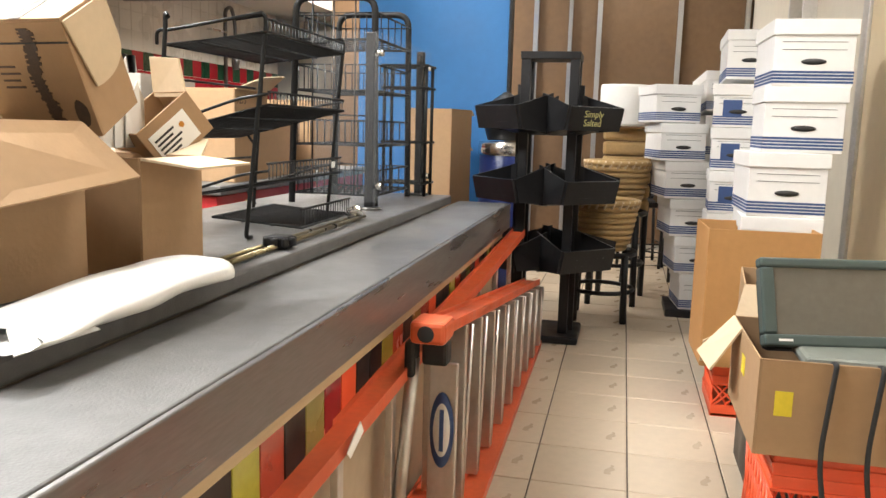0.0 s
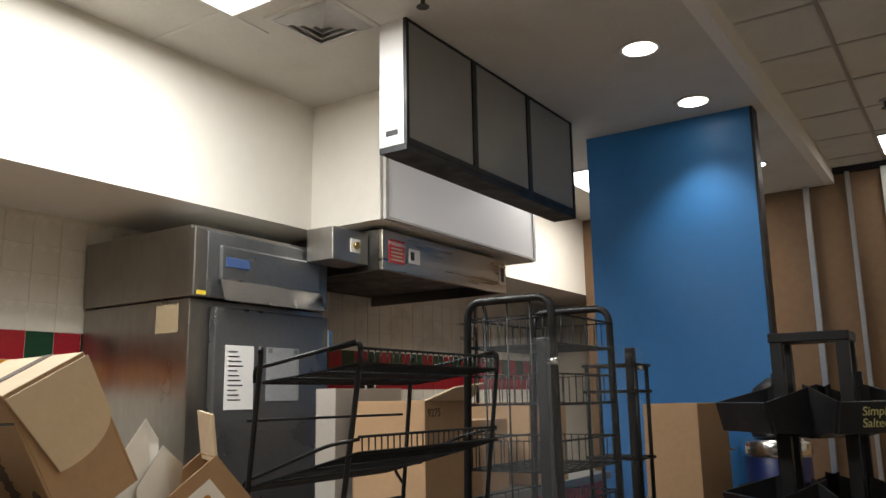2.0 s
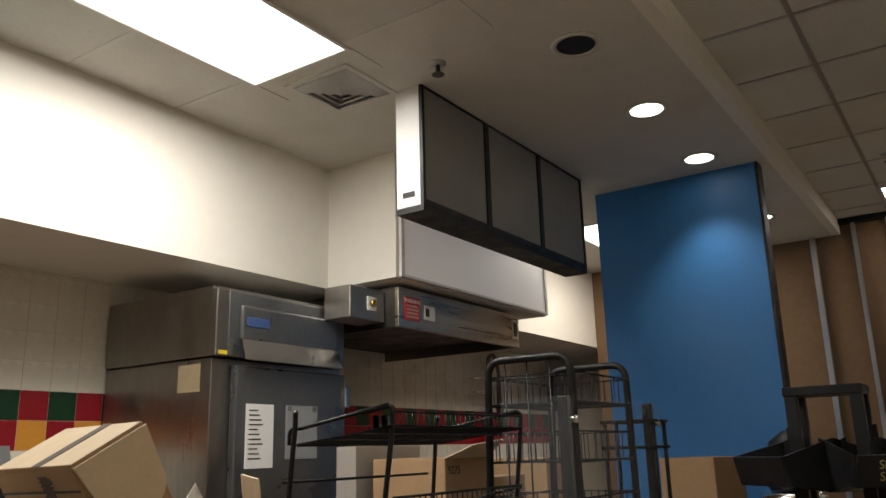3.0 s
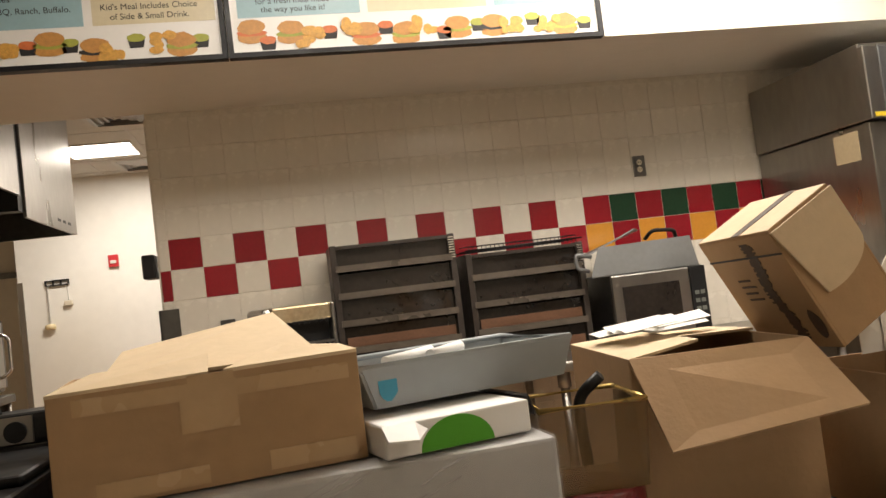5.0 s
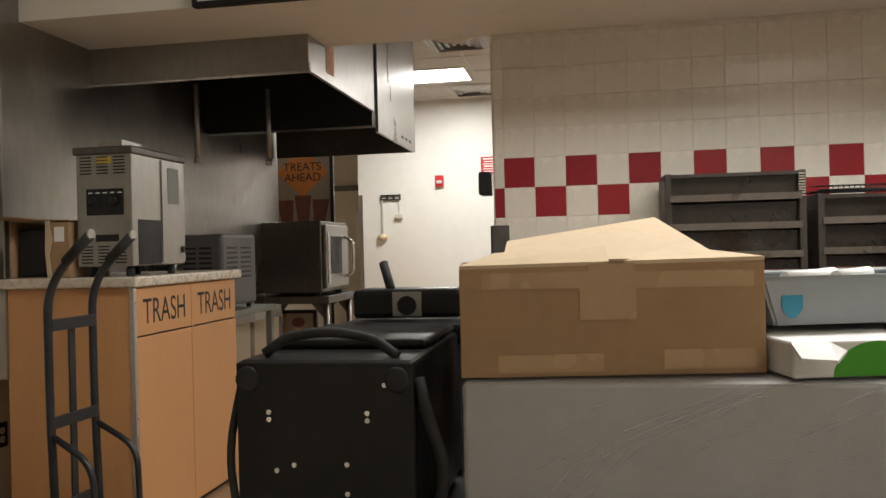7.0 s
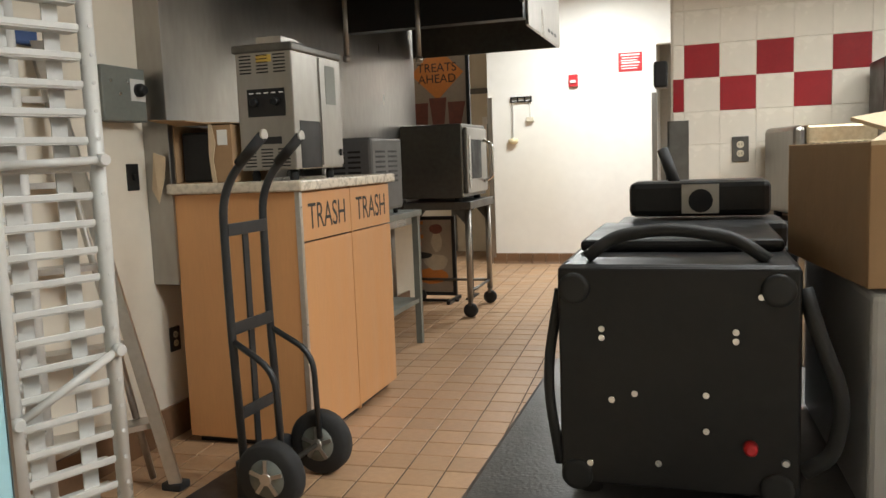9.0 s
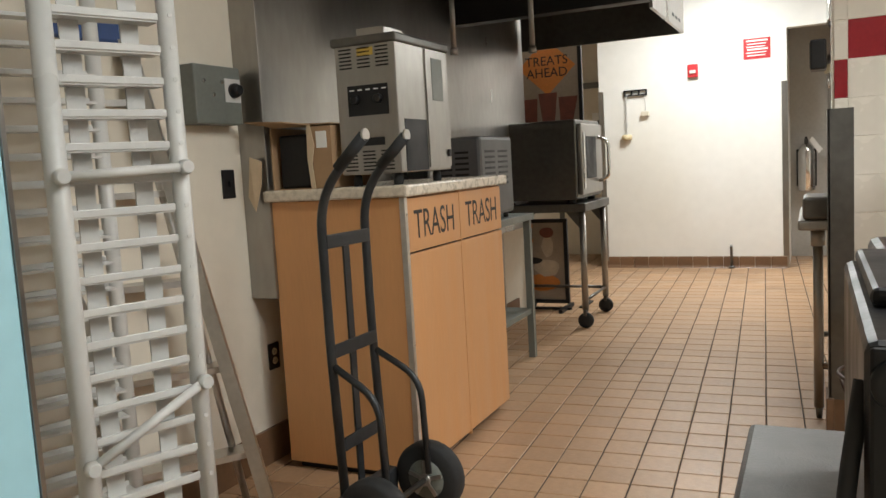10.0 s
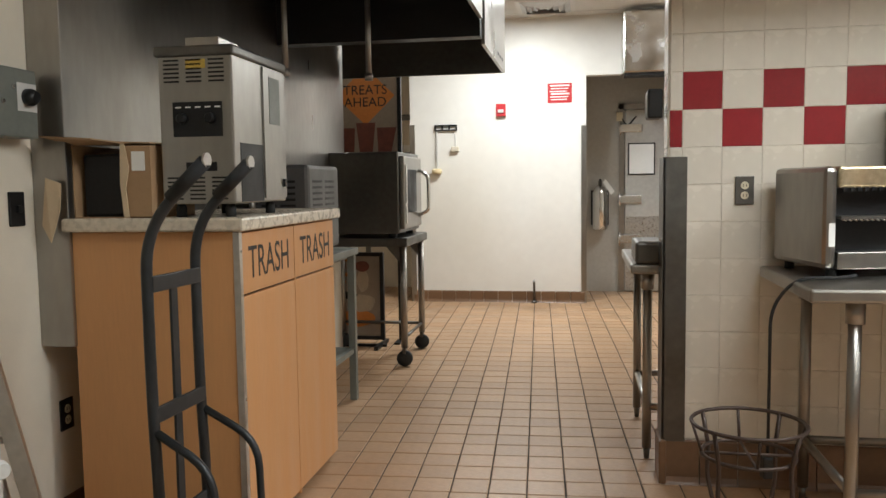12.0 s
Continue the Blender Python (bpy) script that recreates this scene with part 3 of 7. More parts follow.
for k in range(4):
    box(-0.12 + k * 0.076, -0.108 + k * 0.076, -0.03, 0, -0.008, 0.03, bm=b)
part("frame", b, M_BLACK, o)
part("cord", tube([(-0.1, -0.02, -0.01)] + [(-0.1 + 0.012 * math.sin(k * 1.9), -0.02 + 0.012 * math.cos(k * 1.9), -0.02 - 0.0085 * k) for k in range(48)], 0.006, 6), M_PLASTIC_W, o, "coiled white cord")
part("handset", lathe([(0.03, -0.48), (0.055, -0.465), (0.055, -0.43), (0.03, -0.42)], 16, at=(-0.1, -0.03, 0)), mat("cream_plastic", (0.66, 0.55, 0.33), 0.4), o, "cream round pull")
part("small_box", box(-0.03 + 0.09, 0.05 + 0.09, -0.05, 0, -0.24, -0.19, 0.006), mat("cream_plastic", (0.66, 0.6, 0.48), 0.4), o)
part("small_wire", tube([(0.09, -0.01, -0.02), (0.1, -0.012, -0.1), (0.1, -0.012, -0.19)], 0.004, 6), M_PLASTIC_W, o)
o = thing("floor_pipe_stub", pose(-0.9, 5.03, 0), "short brass pipe stub at the foot of the wall", "pipe")
part("pipe", tube(bend([(0, 0, -0.0), (0, 0, 0.2), (0.0, -0.04, 0.24)], 0.03), 0.013), M_STEEL_D, o)
part("flange", lathe([(0.03, 0.0), (0.03, 0.02), (0.016, 0.025)], 14), M_STEEL_D, o)

# cold-store door in the recess
o = thing("cold_store_door", pose(0.08, 5.99, 0.02), "grey insulated cold-store door with strap hinges", "door")
M_DOORGREY = mat("galvanised_door", (0.5, 0.49, 0.46), 0.42, 0.4, var=0.12, scale=3, dirt=(0.35, 0.23, 0.2, 0.4))
part("leaf", box(0, 0.9, -0.05, 0.0, 0, 2.05, 0.006), M_DOORGREY, o)
b = box(-0.07, -0.01, -0.03, 0.005, 0, 2.12)
box(-0.07, 0.97, -0.03, 0.005, 2.06, 2.12, bm=b)
part("door_frame", b, M_STEEL, o)
for hz in (0.55, 1.0, 1.8):
    h = part("strap_hinge", box(-0.08, 0.18, -0.075, -0.05, hz, hz + 0.09, 0.006), M_CHROME, o, "bright strap hinge")
    part("hinge_pin", lathe([(0.016, hz - 0.03), (0.016, hz + 0.12)], 12, at=(-0.06, -0.07, 0)), M_CHROME, h)
part("kick_plate", box(0.01, 0.89, -0.055, -0.05, 0.02, 0.85), mat("diamond_plate", (0.5, 0.49, 0.47), 0.35, 0.9, var=0.3, scale=50, bump=0.8, bscale=90), o, "diamond plate kick panel")
n = part("notice_frame", box(0.03, 0.33, -0.06, -0.05, 1.32, 1.68), M_BLACK, o, "black framed notice")
part("notice_paper", box(0.045, 0.315, -0.063, -0.06, 1.335, 1.665), M_PAPER, n)
part("gauge_cord", tube(bend([(-0.05, -0.04, 1.98), (0.02, -0.06, 1.86), (0.12, -0.06, 1.98)], 0.08), 0.007), M_PLASTIC_K, o)
part("light_switch", box(-0.1, -0.03, -0.05, -0.03, 1.93, 2.03, 0.004), mat("cream_plastic", (0.66, 0.58, 0.4), 0.4), o)
o = thing("fire_extinguisher", pose(-0.2, 5.9, 0.72), "silver fire extinguisher hung in the recess", "fire extinguisher")
part("cylinder", lathe([(0.07, 0), (0.085, 0.02), (0.085, 0.42), (0.06, 0.48), (0.025, 0.51)], 20), M_CHROME, o)
part("valve", box(-0.02, 0.02, -0.02, 0.02, 0.51, 0.56, 0.004), M_STEEL_D, o)
part("lever", box(-0.012, 0.012, -0.11, 0.02, 0.56, 0.58, 0.003), M_BLACK, o)
part("tag", sheet([(0.03, -0.05, 0.54), (0.12, -0.07, 0.4), (0.16, -0.07, 0.44), (0.06, -0.05, 0.58)], 0.002), M_PAPER, o, "white inspection tag")
part("bracket", box(-0.1, 0.1, 0.08, 0.1, 0.05, 0.45), M_BLACK, o)
o = thing("air_curtain_fan", pose(0.35, 5.0, 2.32), "polished stainless box on the wall above the opening", "fan box")
part("casing", box(-0.36, 0.36, -0.3, 0.06, 0, 0.6, 0.02), M_CHROME, o)
part("outlet_grille", box(-0.34, 0.34, -0.28, -0.05, -0.02, 0.0), M_BLACK, o)
struct("corner_guard_recess", box(-0.41, -0.355, 5.062, 5.074, 0, 1.85), M_STEEL, "worn steel corner guard of the recess")
# side passage: door and papers beyond the ovens
o = thing("passage_door", pose(-2.9, 6.29, 0), "cream painted door at the end of the passage", "door")
part("leaf", box(-0.1, 0.78, -0.04, 0, 0, 2.05, 0.004), M_WALL, o)
b = box(-0.16, -0.1, -0.06, 0, 0, 2.12)
box(0.78, 0.84, -0.06, 0, 0, 2.12, bm=b)
box(-0.16, 0.84, -0.06, 0, 2.05, 2.12, bm=b)
part("door_frame", b, M_STEEL_D, o)
n = part("notice", box(0.3, 0.56, -0.046, -0.04, 1.35, 1.75), M_PAPER, o, "white notice with a dark square")
part("printed_square", box(0.36, 0.5, -0.048, -0.046, 1.45, 1.66), M_INK, n)
part("yellow_notice", box(0.42, 0.6, -0.046, -0.04, 0.95, 1.2), mat("yellow_print", (0.65, 0.5, 0.05), 0.5, var=0.3, scale=25), o, "yellow printed notice")
struct("corner_guard_back", box(-2.226, -2.17, 5.055, 5.069, 0, 1.9), M_STEEL, "steel corner guard of the back wall")

# corner guard of the tiled wall, thermostat box
struct("corner_guard_tiled", box(-0.072, 0.02, -0.012, -0.003, 0.15, 1.36), M_STEEL_D, "scratched steel corner guard on the tiled wall")
struct("corner_guard_tiled_side", box(-0.075, -0.066, -0.012, 0.155, 0.15, 1.36), M_STEEL_D, "scratched steel corner guard, return side")
o = thing("wall_speaker", pose(-0.075, 0.08, 1.58), "small black box on the end of the tiled wall", "sensor box")
part("casing", box(-0.06, 0, -0.06, 0.06, -0.06, 0.06, 0.008), M_PLASTIC_K, o)
part("face", box(-0.062, -0.06, -0.05, 0.05, -0.05, 0.05), M_GREYBOX, o)

# ---------- trash station and what stands on it ----------
o = thing("trash_station", pose(-2.125, -0.915, 0), "orange laminate double trash cabinet with speckled top", "trash cabinet")
W, D = 0.61, 1.02
part("carcass", box(0, W - 0.02, 0, D, 0.03, 1.115, 0.003), M_LAMINATE, o)
part("plinth", box(0.03, W - 0.05, 0.03, D - 0.03, 0, 0.03), M_BLACK, o)
part("worktop", box(-0.02, W + 0.025, -0.025, D + 0.03, 1.117, 1.162, 0.008), M_STONE, o, "pale speckled solid worktop")
for k in range(2):
    y0 = 0.022 + k * 0.5
    d = part("door", box(W - 0.018, W, y0, y0 + 0.485, 0.045, 0.895, 0.002), M_LAMINATE, o, "orange laminate door")
    f = part("chute_front", box(W - 0.018, W, y0, y0 + 0.485, 0.903, 1.11, 0.002), M_LAMINATE, o, "orange laminate front with routed TRASH")
    text("lettering", "TRASH", 0.16, M_INK, f, at(W + 0.0006, y0 + 0.24, 1.0, SIDE), depth=0.0004).scale = (0.78, 1, 1)
    part("gap_shadow", box(W - 0.03, W - 0.019, y0 - 0.01, y0 + 0.5, 0.893, 0.905), M_BLACK, o)
part("edge_trim", box(W - 0.02, W + 0.003, -0.004, 0.02, 0.03, 1.115, 0.002), M_ALU, o, "aluminium corner trim")
part("edge_trim", box(W - 0.02, W + 0.001, 0.508, 0.521, 0.03, 1.115), M_LAMINATE, o)
for z in (0.14, 0.55, 1.05):
    part("screw", lathe([(0.006, 0.003), (0.004, 0.006)], 8, axis="x", at=(W, 0.008, z)), M_CHROME, o)

o = thing("conveyor_toaster", pose(-1.80, -0.875, 1.162), "tall stainless conveyor toaster with vents and knobs", "toaster")
part("body", box(0, 0.262, 0, 0.46, 0.045, 0.54, 0.006), M_STEEL, o)
part("top_cap", box(-0.012, 0.272, -0.01, 0.47, 0.535, 0.57, 0.008), M_STEEL_D, o, "dark steel top edge")
part("top_box", box(0.08, 0.2, 0.04, 0.2, 0.57, 0.605, 0.004), M_STEEL, o)
for gx in (0.02, 0.1, 0.18):
    for gz, nn in ((0.45, 6), (0.06, 6)):
        for k in range(nn):
            part("vent_slot", box(gx, gx + 0.055, -0.0015, 0.002, gz + 0.014 * k, gz + 0.014 * k + 0.006), M_BLACK, o)
cp = part("control_panel", box(0.05, 0.225, -0.004, 0.002, 0.27, 0.385), M_PLASTIC_K, o, "black control panel")
for k in (0.085, 0.185):
    part("control_knob", lathe([(0.018, -0.004), (0.016, -0.022), (0.012, -0.024)], 16, axis="y", at=(k, 0, 0.33)), M_PLASTIC_K, cp)
for k in range(5):
    part("print_bar", box(0.06 + 0.035 * k, 0.08 + 0.035 * k, -0.0048, -0.004, 0.365, 0.37), M_PAPER, cp)
part("label_sticker", box(0.1, 0.17, -0.0015, 0.002, 0.495, 0.525), mat("yellow_label", (0.6, 0.42, 0.08), 0.5, var=0.3, scale=50), o, "small yellow warning label")
part("feed_opening", box(0.09, 0.2, -0.0018, 0.003, 0.155, 0.185), M_BLACK, o)
# near-flush black patch paints the shade of the recessed opening
part("chute", box(0.2, 0.2636, 0.05, 0.24, 0.05, 0.25), M_BLACK, o, "flush black patch for the dark discharge opening")
part("side_panel", box(0.262, 0.268, 0.25, 0.455, 0.06, 0.53), M_STEEL, o)
part("side_label", box(0.268, 0.2695, 0.3, 0.4, 0.33, 0.5), M_GREYBOX, o)
part("switch", box(0.268, 0.276, 0.42, 0.44, 0.1, 0.13), M_PLASTIC_K, o)
for fx in (0.04, 0.22):
    for fy in (0.05, 0.4):
        part("foot", lathe([(0.018, 0), (0.018, 0.03), (0.012, 0.046)], 12, at=(fx, fy, 0)), M_RUBBER, o)

o = thing("torn_carton", pose(-2.12, -0.895, 1.162), "torn open brown carton with loose flaps and a black inside", "cardboard box")
for nm, q in (("side", box(0.0, 0.004, 0, 0.3, 0, 0.25)), ("side", box(0.2, 0.29, 0, 0.3, 0, 0.245)), ("back", box(0, 0.29, 0.296, 0.3, 0, 0.25)), ("base", box(0, 0.29, 0, 0.3, 0, 0.004))):
    part(nm, q, M_CARD, o)
# black block filling the carton behind its open front
part("liner", box(0.02, 0.19, 0.03, 0.28, 0.004, 0.22, 0.01), M_BLACK, o, "black block behind the open front")
part("flap", sheet([(-0.06, -0.08, 0.275), (0.14, -0.1, 0.262), (0.2, 0.02, 0.25), (0.0, 0.02, 0.25)], 0.004), M_CARD, o)
part("flap", sheet([(-0.005, 0.0, 0.2), (-0.005, 0.24, 0.2), (-0.12, 0.2, -0.06), (-0.07, 0.05, -0.12), (-0.1, 0.02, 0.02)], 0.004), M_CARD_L, o)
part("top_layer", sheet([(0.0, 0.02, 0.262), (0.29, 0.0, 0.25), (0.29, 0.29, 0.252), (0.0, 0.29, 0.26)], 0.005), M_CARD, o)
part("ragged_edge", sheet([(0.19, -0.004, 0.0), (0.21, -0.004, 0.0), (0.2, -0.004, 0.1), (0.215, -0.004, 0.17), (0.2, -0.004, 0.25), (0.185, -0.004, 0.25), (0.18, -0.004, 0.12)], 0.004), M_CARD_L, o)
part("torn_wrap", sheet([(-0.055, -0.07, 0.14), (0.0, -0.065, 0.12), (-0.005, -0.07, 0.03), (-0.04, -0.075, -0.08), (-0.075, -0.07, -0.02)], 0.002), M_CARD_L, o, "torn hanging paper scrap")
part("shipping_label", box(0.222, 0.27, -0.0025, -0.0005, 0.16, 0.225), M_PAPER, o)

# small fryer on a steel table behind the trash station
o = thing("grey_work_table", pose(-2.06, 0.3, 0), "grey metal work table behind the trash cabinet", "table")
part("tabletop", box(-0.04, 0.36, 0, 0.85, 0.86, 0.9, 0.004), M_GREYBOX, o)
for fx in (-0.01, 0.33):
    for fy in (0.05, 0.8):
        part("leg", box(fx - 0.02, fx + 0.02, fy - 0.02, fy + 0.02, 0, 0.86), M_GREYBOX, o)
part("undershelf", box(-0.02, 0.34, 0.05, 0.8, 0.28, 0.31), M_GREYBOX, o)
o = thing("countertop_machine", pose(-2.05, 0.42, 0.9), "grey countertop machine with slotted sides", "kitchen machine")
part("body", box(0, 0.31, 0, 0.5, 0.03, 0.47, 0.02), mat("dark_grey_enamel", (0.13, 0.13, 0.13), 0.4, 0.4, var=0.12), o)
for r in range(2):
    for k in range(7):
        part("vent_slot", box(0.309, 0.3115, 0.06 + 0.2 * r, 0.21 + 0.2 * r, 0.2 + 0.03 * k, 0.212 + 0.03 * k), M_BLACK, o)
        part("vent_slot", box(0.06 + 0.1 * r, 0.14 + 0.1 * r, -0.0015, 0.002, 0.2 + 0.03 * k, 0.212 + 0.03 * k), M_BLACK, o)
part("spout", tube(bend([(0.05, -0.01, 0.3), (0.05, -0.09, 0.3), (0.05, -0.09, 0.2)], 0.03), 0.018), M_STEEL, o)
for fx in (0.04, 0.27):
    for fy in (0.05, 0.45):
        part("foot", lathe([(0.015, 0), (0.015, 0.032)], 10, at=(fx, fy, 0)), M_RUBBER, o)

# convection oven on a wheeled stand
o = thing("oven_stand", pose(-2.3, 1.93, 0), "steel oven stand on black casters", "stand")
part("shelf_top", box(0, 0.72, 0, 0.72, 0.84, 0.9, 0.006), M_STEEL_D, o)
for fx in (0.05, 0.68):
    for fy in (0.05, 0.66):
        g = part("leg", tube([(fx, fy, 0.13), (fx, fy, 0.84)], 0.024, 12), M_STEEL, o)
        c = part("caster", lathe([(0.02, -0.018), (0.055, -0.016), (0.055, 0.016), (0.02, 0.018)], 18, axis="y", at=(fx, fy, 0.056)), M_RUBBER, o, "black caster wheel")
        part("fork", box(fx - 0.012, fx + 0.012, fy - 0.03, fy + 0.03, 0.09, 0.135, 0.004), M_STEEL_D, c)
        part("gusset", sheet([(fx, fy, 0.7), (fx, fy, 0.84), (fx - 0.12 if fx > 0.3 else fx + 0.12, fy, 0.84)], 0.006), M_STEEL_D, o)
part("stretcher", tube([(0.68, 0.05, 0.2), (0.68, 0.66, 0.2)], 0.012), M_STEEL_D, o)
part("stretcher", tube([(0.05, 0.66, 0.2), (0.68, 0.66, 0.2)], 0.012), M_STEEL_D, o)
o = thing("convection_oven", pose(-2.31, 1.92, 0.9), "dark steel convection oven with a curved door handle", "oven")
part("body", box(0, 0.68, 0, 0.68, 0.03, 0.59, 0.01), M_STEEL_D, o)
for fx in (0.06, 0.62):
    for fy in (0.06, 0.6):
        part("foot", lathe([(0.03, 0), (0.03, 0.032)], 12, at=(fx, fy, 0)), M_BLACK, o)
d = part("door", box(0.68, 0.715, 0.03, 0.6, 0.06, 0.56, 0.008), M_STEEL, o, "stainless oven door")
part("window", box(0.714, 0.718, 0.14, 0.42, 0.17, 0.47), M_BLACK, d)
part("handle", tube(bend([(0.715, 0.5, 0.14), (0.79, 0.5, 0.17), (0.79, 0.5, 0.43), (0.715, 0.5, 0.47)], 0.05), 0.013), M_CHROME, d, "curved bar handle")
part("handle_plate", box(0.714, 0.722, 0.06, 0.09, 0.1, 0.5), M_CHROME, d)
part("control_strip", box(0.68, 0.7, 0.61, 0.67, 0.06, 0.56), M_STEEL_D, o)

# two framed promotional posters
M_POSTER = mat("poster_grey_print", (0.33, 0.27, 0.21), 0.5, var=0.15, scale=8)
M_SIGNOR = mat("poster_orange", (0.62, 0.22, 0.045), 0.5, var=0.1)
M_POSTDK = mat("poster_dark_red", (0.17, 0.05, 0.035), 0.5, var=0.4, scale=18)
M_POSTLT = mat("poster_light", (0.5, 0.42, 0.32), 0.5, var=0.2, scale=18)


def poster_stand(x, y, z0, z1, w, lab):
    o = thing("poster_frame", pose(x, y, z0), lab, "poster")
    h = z1 - z0
    part("print", box(0.02, w - 0.02, -0.012, 0, 0.02, h - 0.02), M_POSTER, o, "faded printed sheet")
    b = box(0, 0.03, -0.025, 0.01, 0, h)
    box(w - 0.03, w, -0.025, 0.01, 0, h, bm=b)
    box(0.03, w - 0.03, -0.025, 0.01, 0, 0.03, bm=b)
    box(0.03, w - 0.03, -0.025, 0.01, h - 0.03, h, bm=b)
    part("frame", b, M_BLACK, o, "black poster frame")
    return o


o = poster_stand(-2.39, 2.85, 0.78, 2.26, 0.58, "framed TREATS AHEAD poster with an orange road sign")
for lx in (0.03, 0.53):
    part("stand_leg", box(lx, lx + 0.025, -0.012, 0.008, -0.78, 0), M_BLACK, o)
    part("foot", box(lx - 0.01, lx + 0.035, -0.15, 0.15, -0.78, -0.765, 0.003), M_BLACK, o)
cx = 0.29
part("sign_diamond", sheet([(cx - 0.24, -0.0135, 1.19), (cx, -0.0135, 0.96), (cx + 0.24, -0.0135, 1.19), (cx, -0.0135, 1.42)], 0.001), M_SIGNOR, o, "orange diamond sign")
text("lettering", "TREATS", 0.105, M_INK, o, at(cx, -0.0155, 1.235, FRONT))
text("lettering", "AHEAD", 0.105, M_INK, o, at(cx, -0.0155, 1.14, FRONT))
for k in (-1, 0, 1):
    part("printed_cup", sheet([(cx + k * 0.15 - 0.05, -0.0145, 0.72), (cx + k * 0.15 + 0.05, -0.0145, 0.72), (cx + k * 0.17 + 0.08, -0.0145, 0.98 - abs(k) * 0.04), (cx + k * 0.17 - 0.08, -0.0145, 0.98 - abs(k) * 0.04)], 0.001), M_POSTDK, o)
part("printed_logo", blob(None, cx, 1.43, 0.07, 0.035, -0.0146, 3), M_RED, o)
o = poster_stand(-2.37, 2.66, 0.05, 0.74, 0.44, "framed dessert poster leaning under the oven stand")
for k, (bx_, bz, rx, rz, m) in enumerate(((0.22, 0.17, 0.14, 0.07, M_SIGNOR), (0.26, 0.29, 0.11, 0.07, M_POSTLT), (0.14, 0.35, 0.08, 0.03, M_INK), (0.27, 0.47, 0.05, 0.09, M_POSTLT), (0.27, 0.58, 0.06, 0.045, M_POSTDK))):
    part("printed_shape", blob(None, bx_, bz, rx, rz, -0.0135 - 0.0005 * k, k), m, o)
for k in range(4):
    part("text_bar", box(0.05, 0.15 - 0.02 * (k % 2), -0.014, -0.012, 0.62 - 0.06 * k, 0.65 - 0.06 * k), M_SIGNOR, o)
b = box(-0.02, 0.46, -0.05, -0.02, -0.05, -0.03)
box(0.02, 0.05, -0.2, 0.15, -0.05, -0.02, bm=b)
box(0.4, 0.43, -0.2, 0.15, -0.05, -0.02, bm=b)
part("foot_bar", b, M_BLACK, o)

# ---------- hand truck ----------
o = thing("hand_truck", pose(-1.53, -1.29, 0, 0, 0, 87), "black steel hand truck with rubber wheels", "hand truck")
M_HT = mat("black_powder_coat", (0.018, 0.02, 0.022), 0.4, var=0.2, scale=15, dirt=(0.1, 0.1, 0.1, 0.3))
TILT = -0.05
for s in (-1, 1):
    part("side_rail", tube(bend([(0.125 * s, 0, 0.06), (0.125 * s, 0.02, 0.7), (0.125 * s, 0.02, 1.15), (0.125 * s, -0.16, 1.325)], 0.14, 8), 0.0155, 10), M_HT, o)
    part("grip", tube([(0.125 * s, -0.06, 1.235), (0.125 * s, -0.165, 1.33)], 0.0195, 10), M_RUBBER, o, "ribbed rubber grip")
    part("grip_cap", lathe([(0.02, -0.004), (0.02, 0.004)], 12, axis="y", at=(0.125 * s, -0.17, 1.333)), M_ALU, o)
    part("wheel_brace", tube(bend([(0.125 * s, 0.02, 0.6), (0.135 * s, -0.16, 0.5), (0.135 * s, -0.17, 0.16)], 0.08), 0.012, 8), M_HT, o)
    w = part("wheel", lathe([(0.06, -0.03), (0.115, -0.036), (0.128, -0.02), (0.128, 0.02), (0.115, 0.036), (0.06, 0.03)], 28, axis="x", at=(0.18 * s, -0.15, 0.13)), M_RUBBER, o, "black rubber tyre")
    part("rim", lathe([(0.02, -0.036), (0.07, -0.034), (0.07, 0.034), (0.02, 0.036)], 24, axis="x", at=(0.18 * s, -0.15, 0.13)), M_GREYBOX, w, "grey pressed rim")
    part("hub", lathe([(0.022, -0.045), (0.022, 0.045)], 14, axis="x", at=(0.18 * s, -0.15, 0.13)), M_ALU, w)
    for k in range(5):
        a = 2 * math.pi * k / 5
        part("spoke", box(-0.04, 0.04, -0.007, 0.007, 0.02, 0.068, bm=None), M_ALU, w).matrix_local = Matrix.Translation((0.18 * s, -0.15, 0.13)) @ Matrix.Rotation(a, 4, "X")
for z in (0.3, 0.62, 0.98):
    part("cross_bar", box(-0.125, 0.125, 0.002, 0.014, z, z + 0.045, 0.003), M_HT, o)
part("centre_strip", box(-0.016, 0.016, 0.016, 0.024, 0.1, 0.98), M_HT, o)
part("axle", tube([(-0.22, -0.15, 0.13), (0.22, -0.15, 0.13)], 0.01), M_STEEL_D, o)
part("toe_plate", box(-0.2, 0.2, 0.0, 0.22, 0.006, 0.014, 0.003), M_HT, o)
part("bottom_box", box(-0.16, 0.16, -0.03, 0.02, 0.014, 0.16, 0.01), M_HT, o)
part("toe_sticker", box(0.02, 0.12, 0.06, 0.12, 0.0145, 0.0155), M_PAPER, o, "scrap of white paper")

# ---------- white tray rack and the ladder behind it ----------
o = thing("tray_rack", pose(-1.55, -2.03, 0, 0, 0, -112), "tall white plastic tray rack with many ledges", "rack")
L = 0.29
